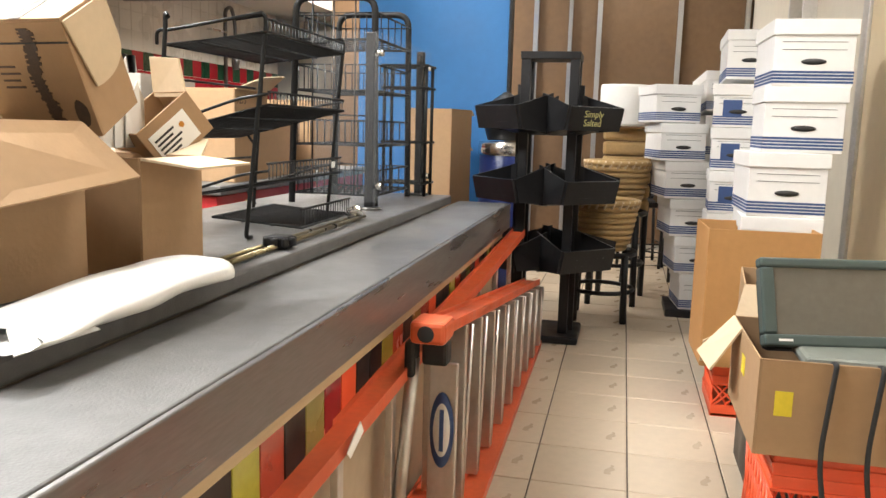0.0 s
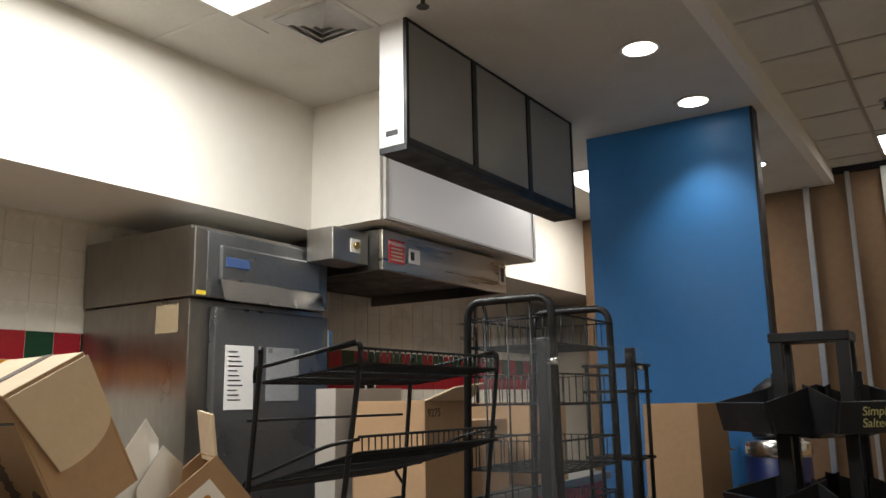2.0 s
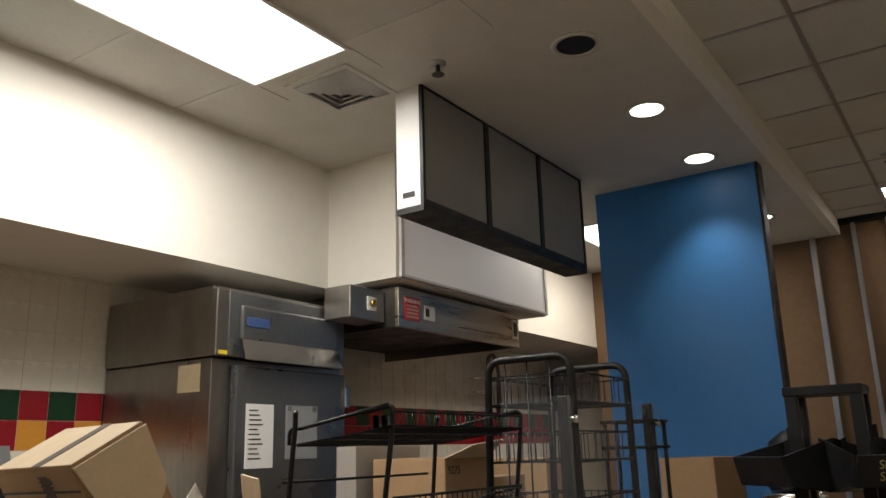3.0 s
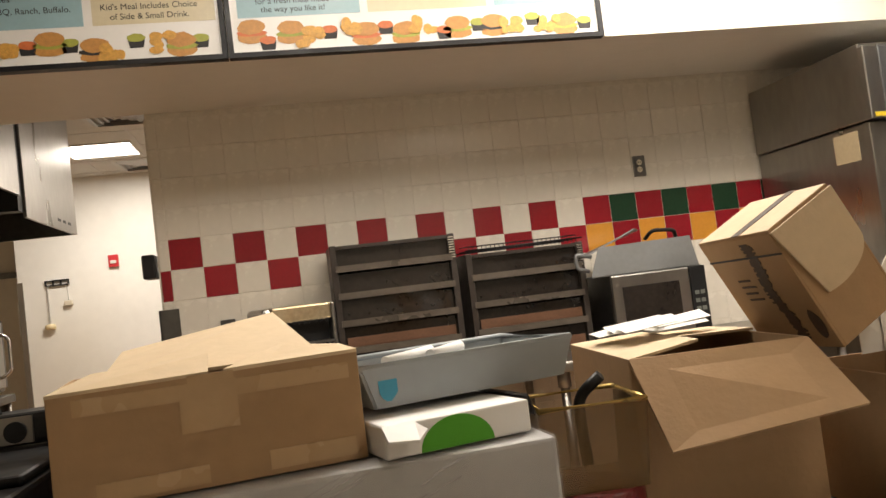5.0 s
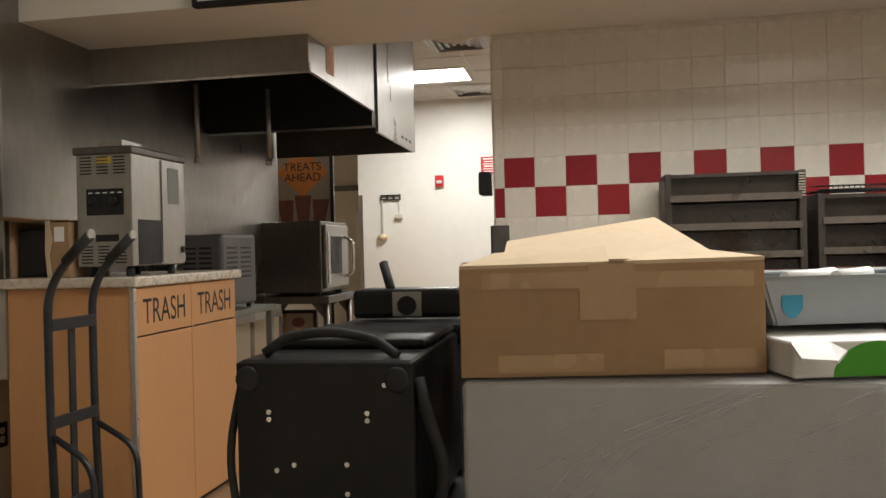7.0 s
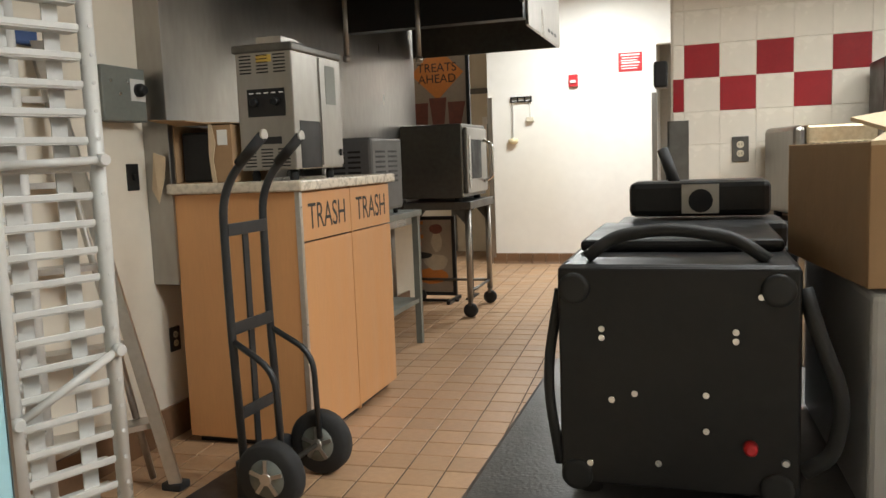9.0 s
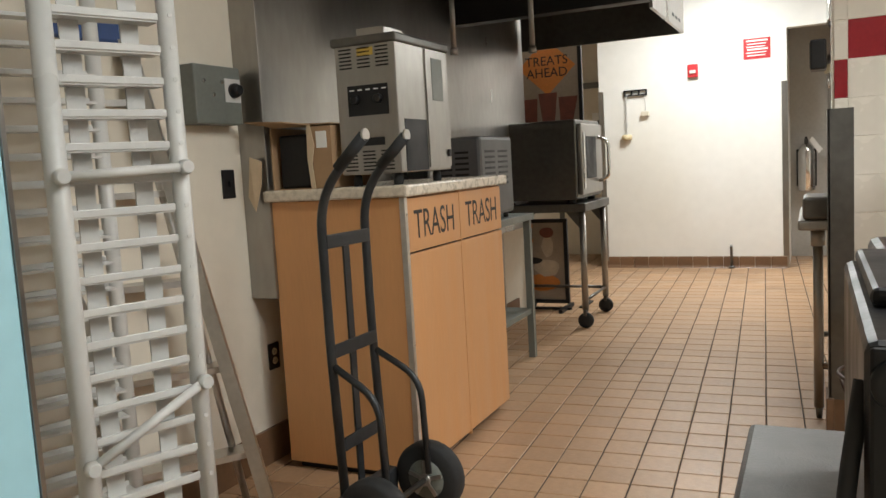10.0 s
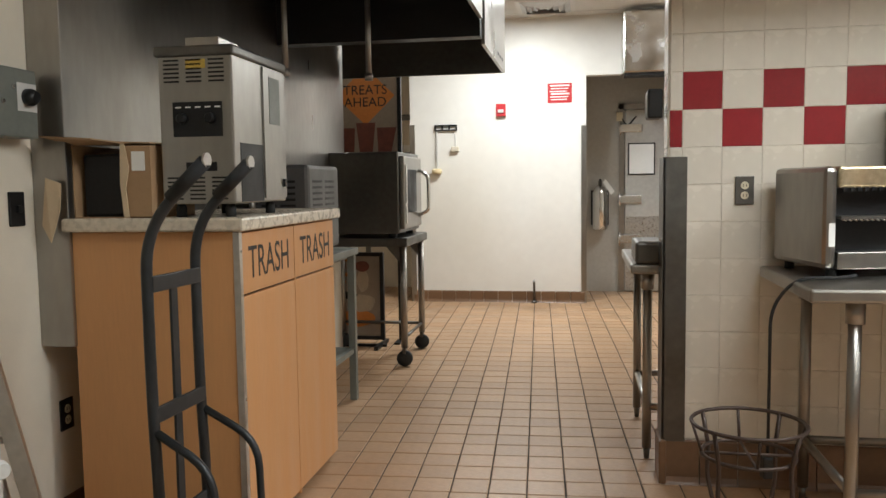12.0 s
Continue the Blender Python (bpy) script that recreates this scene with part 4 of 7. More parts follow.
for x, r in ((0.0, 0.022), (L, 0.026)):
    part("post", tube([(x, 0, 0.05), (x, 0, 1.85)], r, 12), M_PLASTIC_W, o)
    part("foot", lathe([(r + 0.012, 0.0), (r + 0.012, 0.05)], 12, at=(x, 0, 0)), M_PLASTIC_W, o)
    part("back_post", tube([(x, -0.5, 0.05), (x, -0.5, 1.85)], r, 12), M_PLASTIC_W, o)
    part("foot", lathe([(r + 0.012, 0.0), (r + 0.012, 0.05)], 12, at=(x, -0.5, 0)), M_PLASTIC_W, o)
for z in np.arange(0.16, 1.83, 0.0765):
    for yy in (0.0, -0.5):
        s = -1 if yy == 0 else 1
        b = box(0.0, L, yy - 0.004, yy + 0.004, z, z + 0.018, 0.002)
        box(0.02, L - 0.02, yy if s > 0 else yy - 0.06, yy + 0.06 if s > 0 else yy, z - 0.004, z + 0.003, bm=b)
        for cx in (0.075, 0.215) if yy == 0 else ():
            box(cx - 0.022, cx + 0.022, yy - 0.05, yy - 0.044, z + 0.003, z + 0.0725, bm=b)
        part("ledge", b, M_PLASTIC_W, o)
        for x in (0.0, L):
            part("peg", lathe([(0.006, 0), (0.006, 0.012)], 8, axis="y", at=(x, yy + 0.012, z + 0.012)), M_PLASTIC_W, o) if s < 0 else None
for za, zb in ((1.25, 1.26), (0.58, 0.72)):
    b = tube([(L, 0.032, za), (0, 0.032, zb)], 0.012, 10)
    part("brace", b, M_PLASTIC_W, o)
    for x, z in ((L, za), (0, zb)):
        part("brace_knob", lathe([(0.018, -0.014), (0.02, 0.0), (0.015, 0.016)], 12, axis="y", at=(x, 0.036, z)), M_PLASTIC_W, o)

o = thing("aluminium_step_ladder", pose(-2.02, -1.42, 0), "aluminium step ladder folded against the cream wall", "ladder")
for s_ in (0, 1):
    xb, yb = (0.15, 0.04) if s_ else (-0.1, -0.3)
    xt, yt = xb - 0.33, yb - 0.14 + 0.08 * (1 - s_)
    part("front_rail", sheet([(xb - 0.012, yb - 0.02, 0.03), (xb + 0.03, yb, 0.03), (xt + 0.03, yt, 1.7), (xt - 0.012, yt - 0.02, 1.7)], 0.025), M_ALU, o)
    part("rear_rail", tube([(xb - 0.12, yb + 0.02, 0.02), (xt - 0.03, yt, 1.68)], 0.014, 6), M_ALU, o)
    part("shoe", box(xb - 0.04, xb + 0.045, yb - 0.04, yb + 0.03, 0.0, 0.03, 0.006), M_RUBBER, o)
for k in range(5):
    t = (k + 0.7) / 5.4
    dx, dy, z = -0.33 * t, -0.14 * t, 0.03 + 1.67 * t
    part("step", sheet([(0.16 + dx, 0.06 + dy, z), (0.06 + dx, 0.08 + dy, z), (-0.2 + dx, -0.28 + dy + 0.08 * t, z), (-0.1 + dx, -0.32 + dy + 0.08 * t, z)], 0.022), M_ALU, o)
part("blue_top_cap", box(-0.48, -0.2, -0.4, -0.08, 1.69, 1.76, 0.01), M_NAVY, o, "blue plastic top cap")
# edge of a pale blue partition at the end of the counter
struct("partition_blue", box(-1.46, -1.035, -2.97, -2.886, 0, 2.2, 0.004), mat("pale_blue_paint", (0.36, 0.58, 0.64), 0.5, var=0.06, scale=3), "pale blue painted end partition")
struct("trim_partition", box(-1.045, -1.033, -2.886, -2.879, 0, 2.2), M_STEEL, "metal edge of the blue partition")


# ---------- back counter along the tiled wall ----------
def work_table(x0, x1, y0, y1, h, lab, legs):
    o = thing("steel_work_table", pose(x0, y0, 0), lab, "table")
    w, d = x1 - x0, y1 - y0
    part("tabletop", box(0, w, 0, d, h - 0.045, h, 0.01, seg=3), M_STEEL, o, "rolled-edge stainless top")
    for fx in legs:
        for fy in (0.09, d - 0.08):
            g = part("leg", tube([(fx, fy, 0.05), (fx, fy, h - 0.05)], 0.021, 12), M_STEEL, o)
            part("foot", lathe([(0.012, 0.0), (0.016, 0.05)], 10, at=(fx, fy, 0)), M_STEEL_D, g)
            part("collar", lathe([(0.03, h - 0.12), (0.03, h - 0.05)], 12, at=(fx, fy, 0)), M_STEEL, g)
    for fy in (0.09, d - 0.08):
        part("stretcher", tube([(legs[0], fy, 0.24), (legs[-1], fy, 0.24)], 0.016, 10), M_STEEL, o)
    for fx in legs:
        part("stretcher", tube([(fx, 0.09, 0.24), (fx, d - 0.08, 0.24)], 0.016, 10), M_STEEL, o)
    return o


work_table(0.3, 3.18, -0.76, -0.03, 0.92, "long stainless work table against the tiled wall", (0.16, 1.4, 2.8))
o = thing("conveyor_toaster", pose(0.42, -0.47, 0.92, 0, 0, 12), "low stainless conveyor toaster, heat-stained over its mouth", "toaster")
M_BURNT = mat("heat_stained_steel", (0.5, 0.42, 0.28), 0.38, 0.9, var=0.3, scale=6, dirt=(0.35, 0.16, 0.04, 0.8))
part("side", box(0, 0.045, 0, 0.4, 0.03, 0.385, 0.02), M_STEEL, o)
part("side", box(0.315, 0.335, 0, 0.4, 0.03, 0.385, 0.01), M_STEEL, o)
part("top", box(0.045, 0.315, 0.0, 0.4, 0.31, 0.385, 0.01), M_BURNT, o, "heat-browned top edge")
part("base", box(0.045, 0.315, 0.0, 0.4, 0.03, 0.09, 0.004), M_STEEL, o)
part("mouth", box(0.045, 0.315, 0.06, 0.4, 0.09, 0.31), M_BLACK, o, "dark toasting chamber")
rk = part("feed_rack", box(0.045, 0.315, -0.02, 0.06, 0.205, 0.215), M_STEEL_D, o)
for k in range(14):
    part("feed_wire", tube([(0.055 + 0.0193 * k, -0.03, 0.2), (0.055 + 0.0193 * k, 0.06, 0.215)], 0.003, 6), M_CHROME, rk)
for k in range(10):
    part("top_slot", box(0.06 + 0.025 * k, 0.073 + 0.025 * k, -0.002, 0.004, 0.3, 0.312), M_BLACK, o)
part("sticker", box(0.012, 0.034, -0.002, 0.001, 0.11, 0.19), M_PAPER, o)
for fx in (0.05, 0.29):
    for fy in (0.05, 0.36):
        part("foot", lathe([(0.018, 0), (0.018, 0.032)], 10, at=(fx, fy, 0)), M_RUBBER, o)
part("power_cord", tube(bend([(0.1, -0.02, 0.012), (0.0, -0.1, 0.014), (-0.13, -0.06, 0.012), (-0.185, 0.0, -0.1), (-0.185, 0.0, -0.62)], 0.12, 7), 0.0055, 8), M_RUBBER, o, "black power cord")
part("plug", box(-0.207, -0.163, -0.02, 0.02, -0.7, -0.62, 0.008), M_PLASTIC_K, o)

M_RACKBROWN = mat("dark_bronze_rack", (0.045, 0.036, 0.03), 0.4, 0.3, var=0.3, scale=8)
M_SMOKE = mat("smoked_panel", (0.022, 0.017, 0.014), 0.12, var=0.4, scale=5)


def bun_rack(x0, w, h, tiers, lab):
    o = thing("bun_rack", pose(x0, -0.33, 0.92), lab, "display rack", "dark bun racks")
    for sx in (0.0, w - 0.03):
        part("side_frame", box(sx, sx + 0.03, 0, 0.28, 0, h, 0.003), M_RACKBROWN, o)
    part("back_panel", box(0.03, w - 0.03, 0.26, 0.275, 0, h), M_SMOKE, o)
    for k in range(tiers + 1):
        z = h * k / tiers
        part("shelf", box(0.03, w - 0.03, 0, 0.26, min(z, h - 0.02), min(z, h - 0.02) + 0.016), M_RACKBROWN, o)
        if k < tiers:
            part("shelf_lip", box(0.02, w - 0.02, -0.008, 0, z + 0.0, z + 0.03), mat("bronze_lip", (0.13, 0.11, 0.09), 0.35, 0.5, var=0.2), o)
            part("smoked_front", box(0.03, w - 0.03, 0.03, 0.036, z + 0.03, z + h / tiers - 0.01), M_SMOKE, o, "smoked front panel")
            if k < 2:
                part("tan_liner", box(0.04, w - 0.04, 0.012, 0.02, z + 0.03, z + 0.075), mat("dull_brown_liner", (0.12, 0.055, 0.028), 0.5, var=0.3, scale=12), o)
    for k in range(9):
        part("side_slot", box(w - 0.032, w - 0.004, -0.004, 0.0, h - 0.02 - 0.012 * k, h - 0.014 - 0.012 * k), M_CHROME, o)
    return o


bun_rack(0.755, 0.6, 0.64, 5, "tall dark bun rack with smoked fronts on the table")
o2 = bun_rack(1.40, 0.6, 0.53, 4, "dark bun rack with a wire basket on top")
for k in range(26):
    part("basket_wire", tube([(0.02 + 0.022 * k, 0.0, 0.53), (0.02 + 0.022 * k, 0.0, 0.565), (0.035 + 0.022 * k, 0.26, 0.575)], 0.0022, 5), M_WIRE, o2)
for y in (0.0, 0.13, 0.26):
    part("basket_rim", tube([(0.0, y, 0.545), (0.6, y, 0.55)], 0.004, 6), M_WIRE, o2)
for x in (0.1, 0.32):
    part("paper_tag", box(x, x + 0.075, -0.012, -0.009, 0.04, 0.07), M_PAPER, o2)
o = thing("microwave_oven", pose(2.08, -0.42, 0.92), "stainless microwave oven with a dark window", "microwave")
part("body", box(0, 0.5, 0, 0.36, 0.015, 0.345, 0.008), M_STEEL_D, o)
d = part("door", box(0.0, 0.41, -0.025, 0, 0.02, 0.34, 0.008), M_STEEL, o)
part("window", box(0.05, 0.35, -0.028, -0.024, 0.07, 0.28), M_SMOKE, d)
part("control_panel", box(0.415, 0.5, -0.02, 0, 0.02, 0.34, 0.004), M_PLASTIC_K, o)
for r in range(4):
    for c in range(2):
        part("button", box(0.43 + 0.03 * c, 0.452 + 0.03 * c, -0.023, -0.02, 0.08 + 0.04 * r, 0.1 + 0.04 * r), M_GREYBOX, o)
for fx in (0.04, 0.46):
    for fy in (0.04, 0.32):
        part("foot", lathe([(0.015, 0), (0.015, 0.018)], 10, at=(fx, fy, 0)), M_RUBBER, o)
o = thing("steel_hopper", pose(1.99, -0.4, 1.265), "grey steel tray bin with sloping sides on the microwave", "metal bin")
M_GREYSTEEL = mat("dull_grey_steel", (0.22, 0.225, 0.225), 0.45, 0.6, var=0.08, scale=5)
b = sheet([(0, -0.02, 0.0), (0.57, -0.02, 0.0), (0.55, 0.0, 0.15), (0.06, 0.0, 0.14)], 0.006)
sheet([(0, -0.02, 0.0), (0.0, 0.3, 0.0), (0.57, 0.3, 0.0), (0.57, -0.02, 0.0)], 0.006, bm=b)
part("front", b, M_GREYSTEEL, o)
part("lid", sheet([(0.0, 0.1, 0.09), (0.3, 0.08, 0.215), (0.4, 0.25, 0.215), (0.1, 0.3, 0.12)], 0.006), M_GREYSTEEL, o)
part("side", sheet([(0.55, 0.0, 0.15), (0.55, 0.28, 0.15), (0.57, 0.3, 0.0), (0.57, -0.02, 0.0)], 0.006), M_GREYSTEEL, o)
part("handle", tube(bend([(0.36, 0.1, 0.16), (0.38, 0.05, 0.2), (0.5, 0.05, 0.19), (0.53, 0.1, 0.15)], 0.03), 0.01), M_PLASTIC_K, o)
part("side_grip", tube(bend([(0.0, 0.0, 0.03), (-0.06, 0.0, 0.05), (-0.06, 0.0, 0.12), (0.02, 0.0, 0.1)], 0.02), 0.01), M_GREYSTEEL, o)

# tall proofing oven and the second hood
o = thing("proofing_oven", pose(3.24, -0.9, 0), "tall stainless proofing cabinet with a papered door", "oven cabinet")
part("lower_body", box(0, 0.96, 0.0, 0.88, 0.12, 1.825, 0.006), M_STEEL, o, "scratched stainless side")
part("upper_body", box(-0.01, 0.965, -0.01, 0.88, 1.832, 2.19, 0.006), M_STEEL, o)
M_HDR = mat("dark_steel_header", (0.2, 0.205, 0.21), 0.34, 0.8, var=0.1, scale=4)
part("header", box(0.06, 0.95, -0.045, -0.01, 1.83, 2.17, 0.01), M_HDR, o, "dark steel header panel")
part("header_raised", box(0.13, 0.86, -0.07, -0.045, 1.92, 2.1, 0.012), M_HDR, o)
part("chrome_strip", sheet([(0.13, -0.1, 1.815), (0.86, -0.1, 1.815), (0.86, -0.07, 1.92), (0.13, -0.07, 1.92)], 0.006), M_CHROME, o, "bright sloping handle strip")
part("maker_plate", box(0.16, 0.32, -0.075, -0.07, 1.99, 2.04, 0.003), M_NAVY, o, "blue maker's plate")
part("side_stile", box(-0.02, 0.06, -0.05, -0.01, 1.83, 2.17, 0.006), M_STEEL, o)
part("yellow_label", box(0.0, 0.055, -0.053, -0.05, 1.838, 1.858), mat("yellow_vinyl", (0.7, 0.52, 0.04), 0.4), o)
d = part("door", box(0.12, 0.95, -0.05, -0.002, 0.2, 1.79, 0.01), M_HDR, o, "dark steel cabinet door")
part("hinge", box(0.93, 0.97, -0.07, -0.03, 1.6, 1.72, 0.006), M_CHROME, d)
for nx, w, z0, z1, m in ((0.19, 0.19, 1.28, 1.6, M_PAPER), (0.47, 0.24, 1.32, 1.6, mat("grey_paper", (0.3, 0.31, 0.32), 0.5))):
    pp = part("paper_notice", box(nx, nx + w, -0.054, -0.051, z0, z1), m, d, "taped paper notice")
    if m is M_PAPER:
        for k in range(11):
            part("text_bar", box(nx + 0.02, nx + 0.08 + 0.012 * (k % 4), -0.0555, -0.054, z1 - 0.035 - 0.024 * k, z1 - 0.029 - 0.024 * k), M_INK, pp)
    else:
        for sx in (0.01, 0.2):
            part("tape_corner", box(nx + sx, nx + sx + 0.03, -0.0555, -0.054, z1 - 0.03, z1 - 0.005), M_GREYBOX, pp)
for fx in (0.06, 0.9):
    for fy in (0.06, 0.8):
        part("caster", lathe([(0.02, -0.02), (0.06, -0.018), (0.06, 0.018), (0.02, 0.02)], 16, axis="y", at=(fx, fy, 0.061)), M_RUBBER, o)
part("patch", box(-0.002, 0.0, 0.08, 0.25, 1.66, 1.8), mat("tape_patch", (0.36, 0.28, 0.17), 0.5), o, "old tape patch")

o = thing("range_hood", pose(4.25, -1.26, 2.06), "stainless range hood with warning labels under the soffit", "exhaust hood")
part("front_band", box(0.06, 1.52, 0, 0.03, 0, 0.24, 0.004), mat("brushed_hood_steel", (0.45, 0.4, 0.33), 0.33, 1.0, var=0.2, scale=4, stretch=(0.3, 1, 6)), o)
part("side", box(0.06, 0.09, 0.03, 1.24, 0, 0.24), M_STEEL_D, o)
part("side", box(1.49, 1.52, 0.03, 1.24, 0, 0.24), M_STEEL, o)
# solid black block in place of the hood's shaded hollow
part("underside", box(0.09, 1.49, 0.03, 1.24, 0.07, 0.24), M_BLACK, o, "black block standing in for the hood's dark hollow")
part("junction_box", box(-0.26, 0.05, 0.1, 0.3, 0.03, 0.22, 0.006), M_STEEL, o, "steel junction box")
k_ = part("stop_knob", lathe([(0.022, 0.1), (0.022, 0.075), (0.012, 0.07)], 16, axis="y", at=(-0.07, 0, 0.13)), mat("brass", (0.5, 0.36, 0.12), 0.3, 1.0), o)
part("knob_plate", box(-0.11, -0.03, 0.094, 0.1, 0.09, 0.17), M_PAPER, o)
w_ = part("warning_label", box(0.12, 0.27, -0.004, 0, 0.05, 0.19), M_RED, o, "red WARNING label")
text("lettering", "WARNING", 0.036, M_PAPER, w_, at(0.195, -0.0046, 0.165, FRONT))
for k in range(4):
    part("text_bar", box(0.135, 0.255 - 0.01 * (k % 2), -0.0055, -0.004, 0.065 + 0.022 * k, 0.075 + 0.022 * k), M_POSTLT, w_)
part("switch_label", box(0.32, 0.43, -0.004, 0, 0.07, 0.16), M_PAPER, o)
part("switch", box(0.33, 0.36, -0.012, -0.004, 0.09, 0.14), M_BLACK, o)
part("pictogram", box(1.42, 1.5, -0.004, 0, 0.06, 0.2), M_POSTLT, o)
part("pictogram_print", box(1.435, 1.485, -0.0052, -0.004, 0.08, 0.18), M_INK, o)
# dark fryer and leaning trays under the hood
o = thing("fryer_bank", pose(4.3, -1.0, 0), "black fryer bank under the hood", "fryer")
part("body", box(0, 1.4, 0, 0.9, 0.1, 0.95, 0.01), M_BLACK, o)
part("back_splash", box(0, 0.3, 0.8, 0.9, 0.95, 2.0, 0.01), M_BLACK, o)
for fx in (0.06, 1.34):
    for fy in (0.08, 0.8):
        part("leg", tube([(fx, fy, 0), (fx, fy, 0.1)], 0.025, 10), M_STEEL_D, o)
for k in range(2):
    part("fryer_basket_handle", tube([(0.8 + 0.1 * k, 0.5, 0.95), (0.86 + 0.1 * k, 0.6, 1.6)], 0.03, 6), M_STEEL_D, o)
o = thing("sprayer_faucet", pose(7.2, -0.12, 1.0), "tall steel pre-rinse sprayer faucet over a sink", "faucet")
part("riser", tube(bend([(0, 0, 0), (0, 0, 1.2), (0.12, 0, 1.25), (0.2, 0, 1.1), (0.2, 0, 0.75)], 0.1, 8), 0.018, 10), M_STEEL_D, o)
part("spray_head", lathe([(0.03, 0.66), (0.04, 0.74), (0.02, 0.8)], 12, at=(0.2, 0, 0)), M_STEEL_D, o)
part("clamps", box(-0.25, -0.02, -0.03, 0.03, 0.85, 0.88, 0.004), M_CHROME, o)
part("clamps", box(-0.3, -0.02, -0.03, 0.03, 0.98, 1.0, 0.004), M_CHROME, o)
part("base", box(-0.4, 0.4, -0.5, 0.1, -1.0, 0.0, 0.01), M_STEEL, o)

# red-fronted prep counter behind the serving counter
o = thing("prep_counter", pose(3.35, -2.12, 0), "red-fronted prep counter with a grey steel top", "counter")
part("body", box(0, 2.1, 0.03, 0.62, 0, 0.815, 0.004), mat("red_laminate", (0.42, 0.03, 0.035), 0.4, var=0.08), o)
part("top", box(-0.02, 2.12, 0, 0.65, 0.82, 0.865, 0.006), M_GREYSTEEL, o)
part("round_emblem", blob(None, 0.32, 0.7, 0.12, 0.08, 0.028, 5), mat("emblem_cream", (0.6, 0.5, 0.25), 0.5, var=0.5, scale=40), o, "cream round printed emblem")


def carton(x, y, z, w, d, h, rot, lab, m=None, open_top=False, tape=True, number="", flaps=(), tilt=(0, 0)):
    """A corrugated box: four walls, base, top or flaps, and tape."""
    m = m or M_CARD
    o = thing("cardboard_box", pose(x, y, z, tilt[0], tilt[1], rot), lab, "cardboard box")
    t = 0.005
    part("front_wall", box(0, w, 0, t, 0, h, 0.0015), m, o)
    part("back_wall", box(0, w, d - t, d, 0, h, 0.0015), m, o)
    part("side_wall", box(0, t, t, d - t, 0, h, 0.0015), m, o)
    part("side_wall", box(w - t, w, t, d - t, 0, h, 0.0015), m, o)
    part("base", box(t, w - t, t, d - t, 0, t), m, o)
    if not open_top:
        part("top_flap", box(0.001, w - 0.001, 0.001, d / 2 - 0.001, h, h + t), m, o)
        part("top_flap", box(0.001, w - 0.001, d / 2 + 0.001, d - 0.001, h, h + t), m, o)
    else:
        # black sheet puts the shade of the open carton into colour
        part("inside_shadow", box(t, w - t, t, d - t, h * 0.25, h * 0.3), M_INK, o, "black sheet painted as the inner shade")
    if tape:
        part("tape", box(w / 2 - 0.03, w / 2 + 0.03, -0.0012, 0, h - 0.07, h), M_TAPE, o, "clear brown tape")
        if not open_top:
            part("tape", box(w / 2 - 0.03, w / 2 + 0.03, -0.001, d, h + t, h + t + 0.0012), M_TAPE, o)
    if number:
        text("lettering", number, 0.05, M_INK, o, at(0.07, -0.001, h - 0.05, FRONT))
    for fl in flaps:
        part("flap", sheet(fl, 0.005), M_CARD_L, o, "open flap showing the pale inside")
    return o


carton(3.55, -2.08, 0.866, 0.36, 0.4, 0.44, 0, "brown carton numbered 9275 on the prep counter", M_CARD, number="9275", tape=False,
       flaps=[[(0, 0, 0.445), (0.36, 0, 0.445), (0.3, -0.12, 0.52), (0.05, -0.12, 0.5)]])
carton(3.95, -2.05, 0.866, 0.42, 0.4, 0.34, 4, "brown carton on the prep counter", M_CARD, tape=False)
carton(3.5, -1.62, 0.866, 0.5, 0.12, 0.5, 0, "pale grey board box standing on the prep counter", mat("grey_board", (0.36, 0.33, 0.29), 0.7, var=0.06), tape=False)
carton(4.5, -2.08, 0.866, 0.4, 0.4, 0.42, -3, "brown carton with a white label on the prep counter", M_CARD, tape=False)
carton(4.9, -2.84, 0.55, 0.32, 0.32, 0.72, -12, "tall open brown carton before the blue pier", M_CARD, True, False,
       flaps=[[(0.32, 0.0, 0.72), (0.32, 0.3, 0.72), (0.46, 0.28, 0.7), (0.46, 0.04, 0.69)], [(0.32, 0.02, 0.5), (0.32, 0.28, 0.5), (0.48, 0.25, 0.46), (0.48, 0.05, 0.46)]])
o = thing("carton_plinth", pose(4.75, -2.95, 0), "low dark stand under the tall carton", "stand")
part("body", box(0, 0.5, 0, 0.5, 0, 0.55, 0.01), M_BLACK, o)

# ---------- serving counter ----------
o = thing("serving_counter", pose(0, 0.115, 0), "long serving counter with grey laminate top and tray slide", "counter")
part("body", box(-0.17, 3.78, -3.15, -2.5, 0, 0.785), mat("counter_body_cream", (0.42, 0.36, 0.27), 0.5, var=0.08, scale=2), o)
part("top_ledge", box(-0.21, 3.83, -3.195, -2.47, 0.787, 0.83, 0.008), M_COUNTER, o, "dark grey laminate ledge")
part("tray_slide", box(-0.02, 4.0, -3.45, -3.197, 0.75, 0.789, 0.004), M_COUNTER, o, "grey laminate tray slide")
part("slide_edge", box(-0.02, 4.003, -3.462, -3.45, 0.665, 0.787, 0.003), M_COUNTER_E, o, "brushed grey front edge")
part("slide_end", box(4.0, 4.012, -3.45, -3.2, 0.665, 0.787, 0.003), M_COUNTER_E, o)
part("cream_batten", box(0.0, 3.98, -3.43, -3.40, 0.615, 0.664, 0.003), mat("cream_wood", (0.55, 0.42, 0.25), 0.5, var=0.1, scale=4, stretch=(0.5, 4, 4)), o, "pale wooden batten")
part("front_panel", box(0.0, 3.97, -3.402, -3.38, 0.0, 0.63), mat("beige_front", (0.45, 0.36, 0.25), 0.5, var=0.1, scale=3), o)
